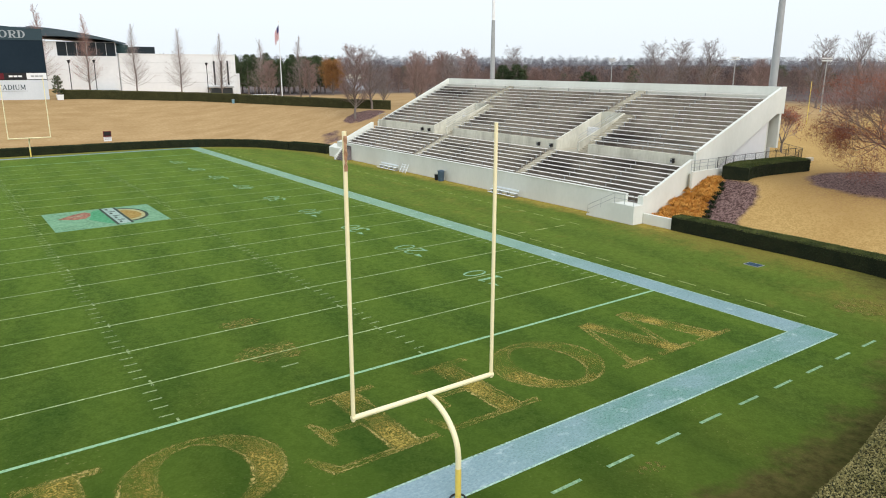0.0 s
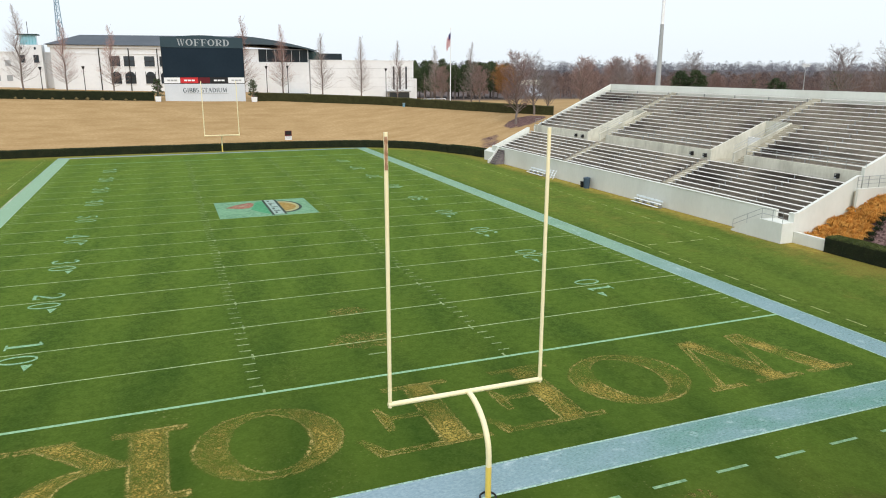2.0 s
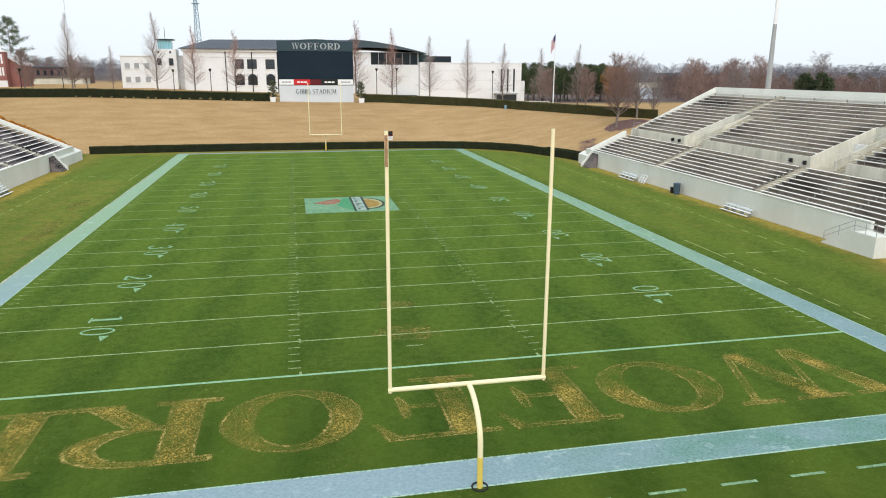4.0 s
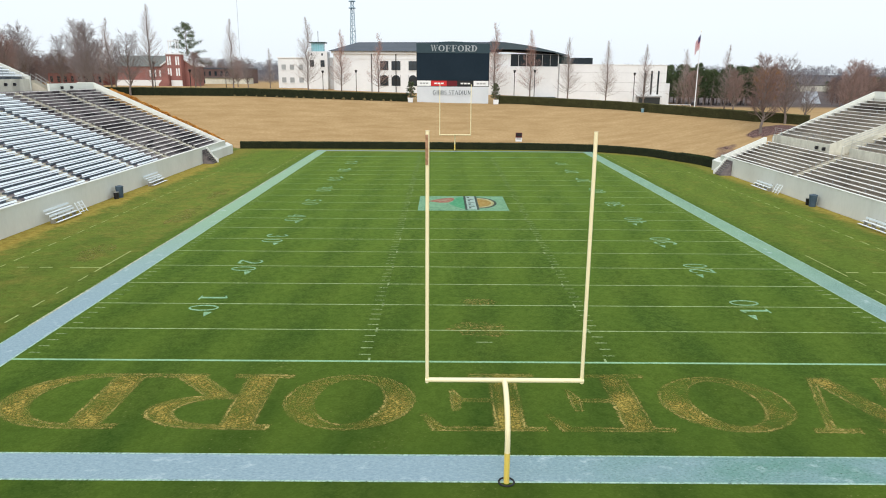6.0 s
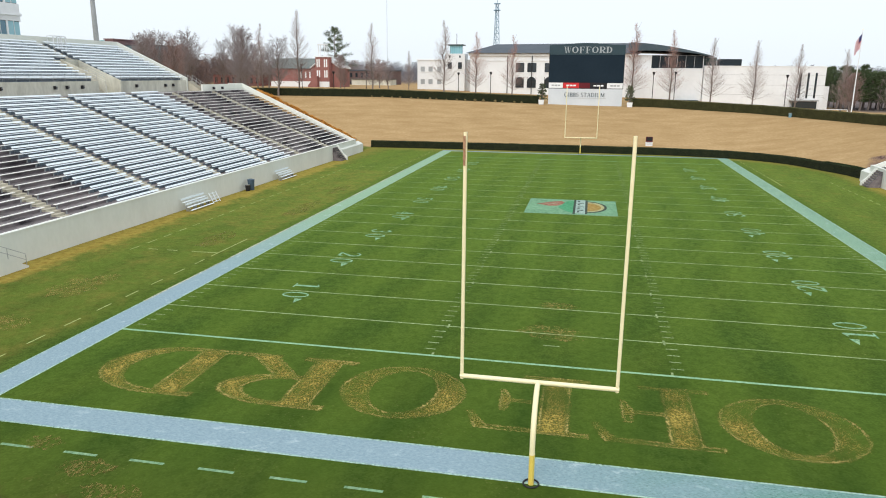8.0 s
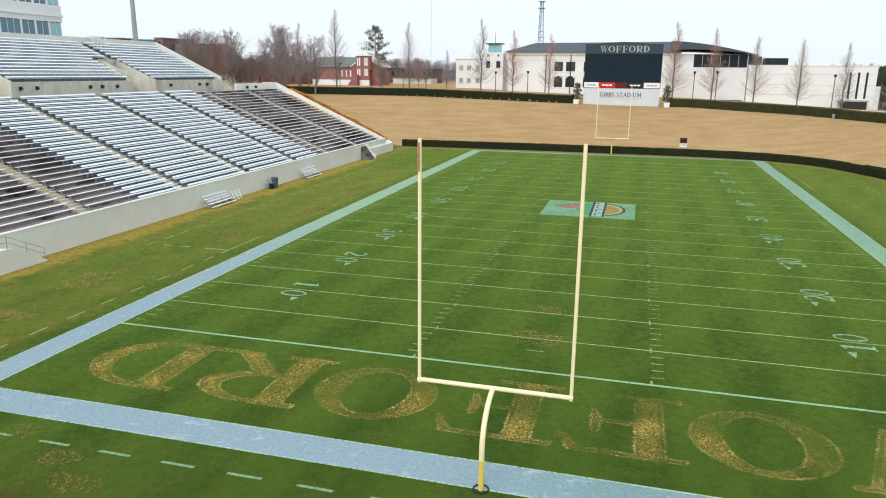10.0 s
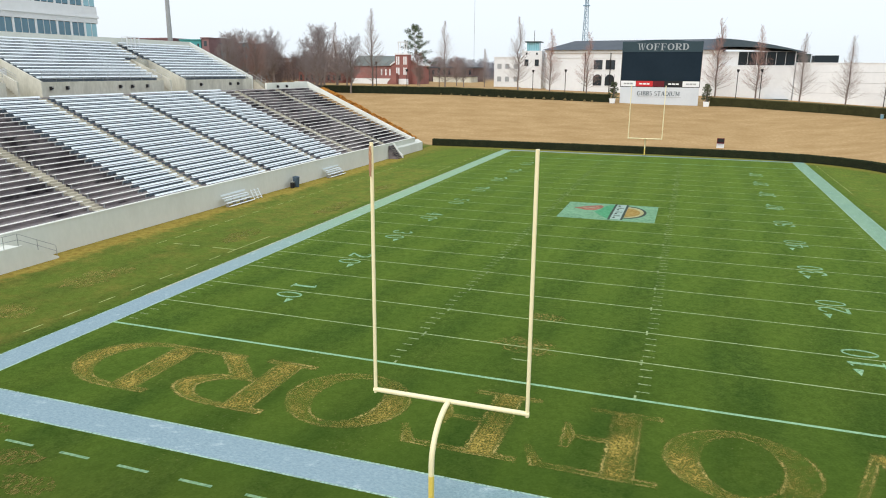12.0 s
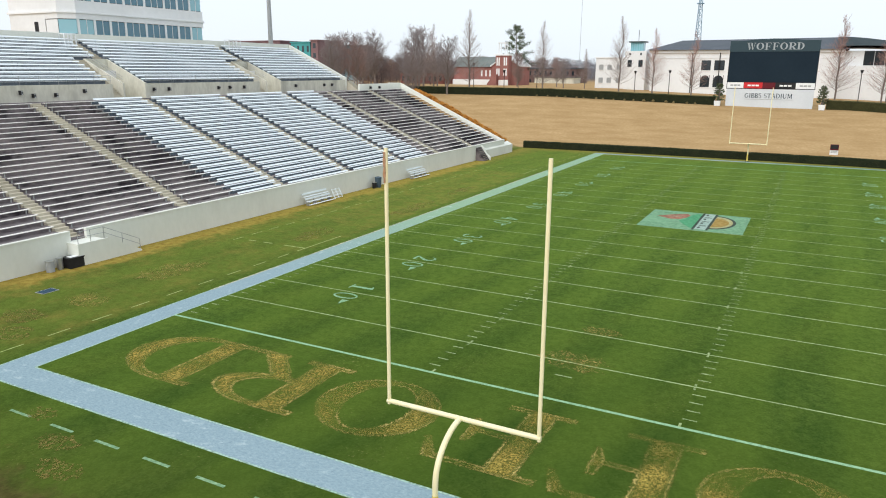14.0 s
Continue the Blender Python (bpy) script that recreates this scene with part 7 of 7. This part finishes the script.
def trash_bins(x, y, s):
    blue = mottled("blue_grey_plastic", (0.05, 0.085, 0.12), (0.08, 0.12, 0.16), 1, 6, 0.5)
    t = thing("trash_can", "tall blue-grey plastic bin against the wall", "trash can", "sideline bins")
    part("body", Shape().tube([(x, y, 0), (x, y, 1.25)], [0.36, 0.44], 14), blue, t, "", True)
    part("lid", Shape().tube([(x, y, 1.25), (x, y, 1.33), (x, y, 1.42)], [0.47, 0.45, 0.15], 14), blue, t)
    t = thing("trash_can", "small dark bin beside a taller one", "trash can", "sideline bins")
    q = y + 0.95 * s
    part("body", Shape().tube([(x, q, 0), (x, q, 0.75)], [0.26, 0.3], 12), BLACK, t, "", True)
    part("rim", Shape().tube([(x, q, 0.75), (x, q, 0.8)], 0.32, 12), RAIL, t)


trash_bins(39.6, 54.3, 1)
trash_bins(-40.1, 57.2, -1)


def bank_bin(x, y):
    z = height(x, y)
    t = thing("trash_can", "small pale blue bin beside the crest hedge", "trash can", "sideline bins")
    part("body", Shape().tube([(x, y, z - 0.05), (x, y, z + 0.85)], [0.27, 0.32], 12), mottled("pale_blue_plastic", (0.16, 0.30, 0.38), (0.22, 0.38, 0.46), 1, 6, 0.5), t, "", True)
    part("rim", Shape().tube([(x, y, z + 0.85), (x, y, z + 0.93)], 0.34, 12), RAIL, t)


bank_bin(42.3, 136.0)


def road_case(x, y):
    t = thing("equipment_box", "black equipment box with a white sheet on top", "box")
    part("body", Shape().prism([(-0.5, -0.62), (0.5, -0.62), (0.5, 0.62), (-0.5, 0.62)], 0, 0.75, lambda a, b, c: (x + a * (1 - 0.04 * c), y + b * (1 - 0.04 * c), c)), BLACK, t)
    part("lid", Shape().box(x - 0.54, y - 0.66, 0.752, x + 0.54, y + 0.66, 0.82), BLACK, t)
    part("sheet", Shape().box(x - 0.28, y - 0.38, 0.824, x + 0.3, y + 0.32, 0.835), WHITE, t, "white paper sheet")
    for k, (dy, r, h, m) in enumerate(((-0.95, 0.22, 0.85, RAIL), (-1.75, 0.3, 0.8, MAST))):
        c = thing("trash_can", "grey can standing against the wall", "trash can", "sideline bins")
        part("body", Shape().tube([(x - 0.2, y + dy, 0), (x - 0.2, y + dy, h)], r, 14), m, c, "", True)
        part("rim", Shape().tube([(x - 0.2, y + dy, h), (x - 0.2, y + dy, h + 0.05)], r + 0.03, 14), RAIL, c)


road_case(-40.0, 13.35)
for x, y in ((35.6, 8.8), (-35.9, 8.4)):
    t = thing("drain_cover", "dark blue drain cover set in the turf", "drain cover", "drain covers")
    part("frame", Shape().box(x - 0.45, y - 0.6, -0.05, x + 0.45, y + 0.6, 0.02), RAIL, t)
    part("grate", Shape().box(x - 0.38, y - 0.53, 0.02, x + 0.38, y + 0.53, 0.03), mottled("drain_blue", (0.02, 0.05, 0.08), (0.03, 0.07, 0.11), 2, 9), t)


def play_clock(x, y):
    z = height(x, y)
    t = thing("play_clock", "maroon play clock box on a white base on the bank", "sign")
    part("face", Shape().box(x - 0.65, y - 0.15, z + 0.75, x + 0.65, y + 0.15, z + 1.75), MAROON, t)
    part("panel", Shape().box(x - 0.55, y - 0.19, z + 1.0, x + 0.55, y - 0.154, z + 1.65), BLACK, t)
    part("base_sheet", Shape().box(x - 0.65, y - 0.12, z - 0.1, x + 0.65, y + 0.12, z + 0.74), WHITE, t)
    for k in range(2):
        part("lettering_bar", Shape().box(x - 0.5, y - 0.14, z + 0.3 + 0.25 * k, x + 0.5, y - 0.124, z + 0.4 + 0.25 * k), RAIL, t)


play_clock(13.1, 119.7)


def chain_fence():
    t = thing("chain_fence", "dark pipe-framed chain fence above the lawn", "fence")
    line = [(51.2, 22.7), (54, 22.7), (58, 22.7), (62, 22.7), (66, 22.7), (70, 24), (75, 30)]
    pts = [p for a, b in zip(line, line[1:]) for p in ((a[0] + (b[0] - a[0]) * k / 2, a[1] + (b[1] - a[1]) * k / 2) for k in range(2))] + [line[-1]]
    base = lambda x, y: 4.1 if y < 22.8 else height(x, y)
    for x, y in pts:
        z = base(x, y)
        part("post", Shape().tube([(x, y, z - 0.2), (x, y, z + 1.35)], 0.035, 6), BLACK, t)
    wire = Shape()
    for (a, b), (c, d) in zip(pts, pts[1:]):
        for h in (0.1, 1.32):
            wire.tube([(a, b, base(a, b) + h), (c, d, base(c, d) + h)], 0.025, 5)
        for k in range(14):
            f = k / 14
            x, y = a + (c - a) * f, b + (d - b) * f
            wire.tube([(x, y, base(x, y) + 0.1), (x, y, base(x, y) + 1.32)], 0.006, 3)
    part("rails_and_wires", wire, BLACK, t)


chain_fence()
plaza = thing("plaza", "pale concrete walkway with a low retaining wall beside the grandstand", "walkway", "", "structure")
part("slab", Shape().box(46.9, 22.55, 1.0, 70.0, 22.93, 4.1), STEP, plaza)
part("retaining_wall", Shape().box(46.6, 22.3, 1.0, 51.6, 22.53, 4.4), CONCRETE, plaza, "low pale retaining wall")
rl = Shape()
for z in (4.75, 5.1, 5.4):
    rl.tube([(46.9, 22.7, z), (50.9, 22.7, z)], 0.025, 5)
for k in range(4):
    rl.tube([(46.9 + 1.33 * k, 22.7, 4.1), (46.9 + 1.33 * k, 22.7, 5.4)], 0.028, 5)
part("pipe_rail", rl, RAIL, plaza, "grey pipe rail")
t = thing("soccer_goal", "small white soccer goal frame beyond the hedge", "goal")
for a, b in (((48.5, 142, 8), (48.5, 142, 9.6)), ((55.0, 142, 8), (55.0, 142, 9.6)), ((48.5, 142, 9.6), (55.0, 142, 9.6))):
    a, b = ((p[0], p[1], p[2] - 8 + height(52, 142)) for p in (a, b))
    part("bar", Shape().tube([a, b], 0.07, 6), WHITE, t)


def camera_platform(y0, y1, x, z0, z1):
    t = thing("camera_platform", "white tubular camera platform on the upper seats", "platform", "camera platforms")
    for k in range(4):
        y = y0 + (y1 - y0) * k / 3
        part("upright_tube", Shape().tube([(x, y, z0), (x, y, z1)], 0.09, 6), WHITE, t)
    for z in (z0 + 0.5, z0 + 1.3, z1):
        part("cross_tube", Shape().tube([(x, y0, z), (x, y1, z)], 0.09, 6), WHITE, t)
    for y in (y0, y1):
        part("brace_tube", Shape().tube([(x, y, z1), (x - 1.0, y, z1), (x - 1.0, y, z0 + 0.4)], 0.07, 6), WHITE, t)
    part("deck", Shape().box(x - 1.0, y0, z0 + 0.9, x + 0.05, y1, z0 + 0.98), RAIL, t)


camera_platform(70.6, 73.2, -77.3, 17.25, 19.5)
camera_platform(41.2, 42.8, -77.3, 17.25, 19.2)
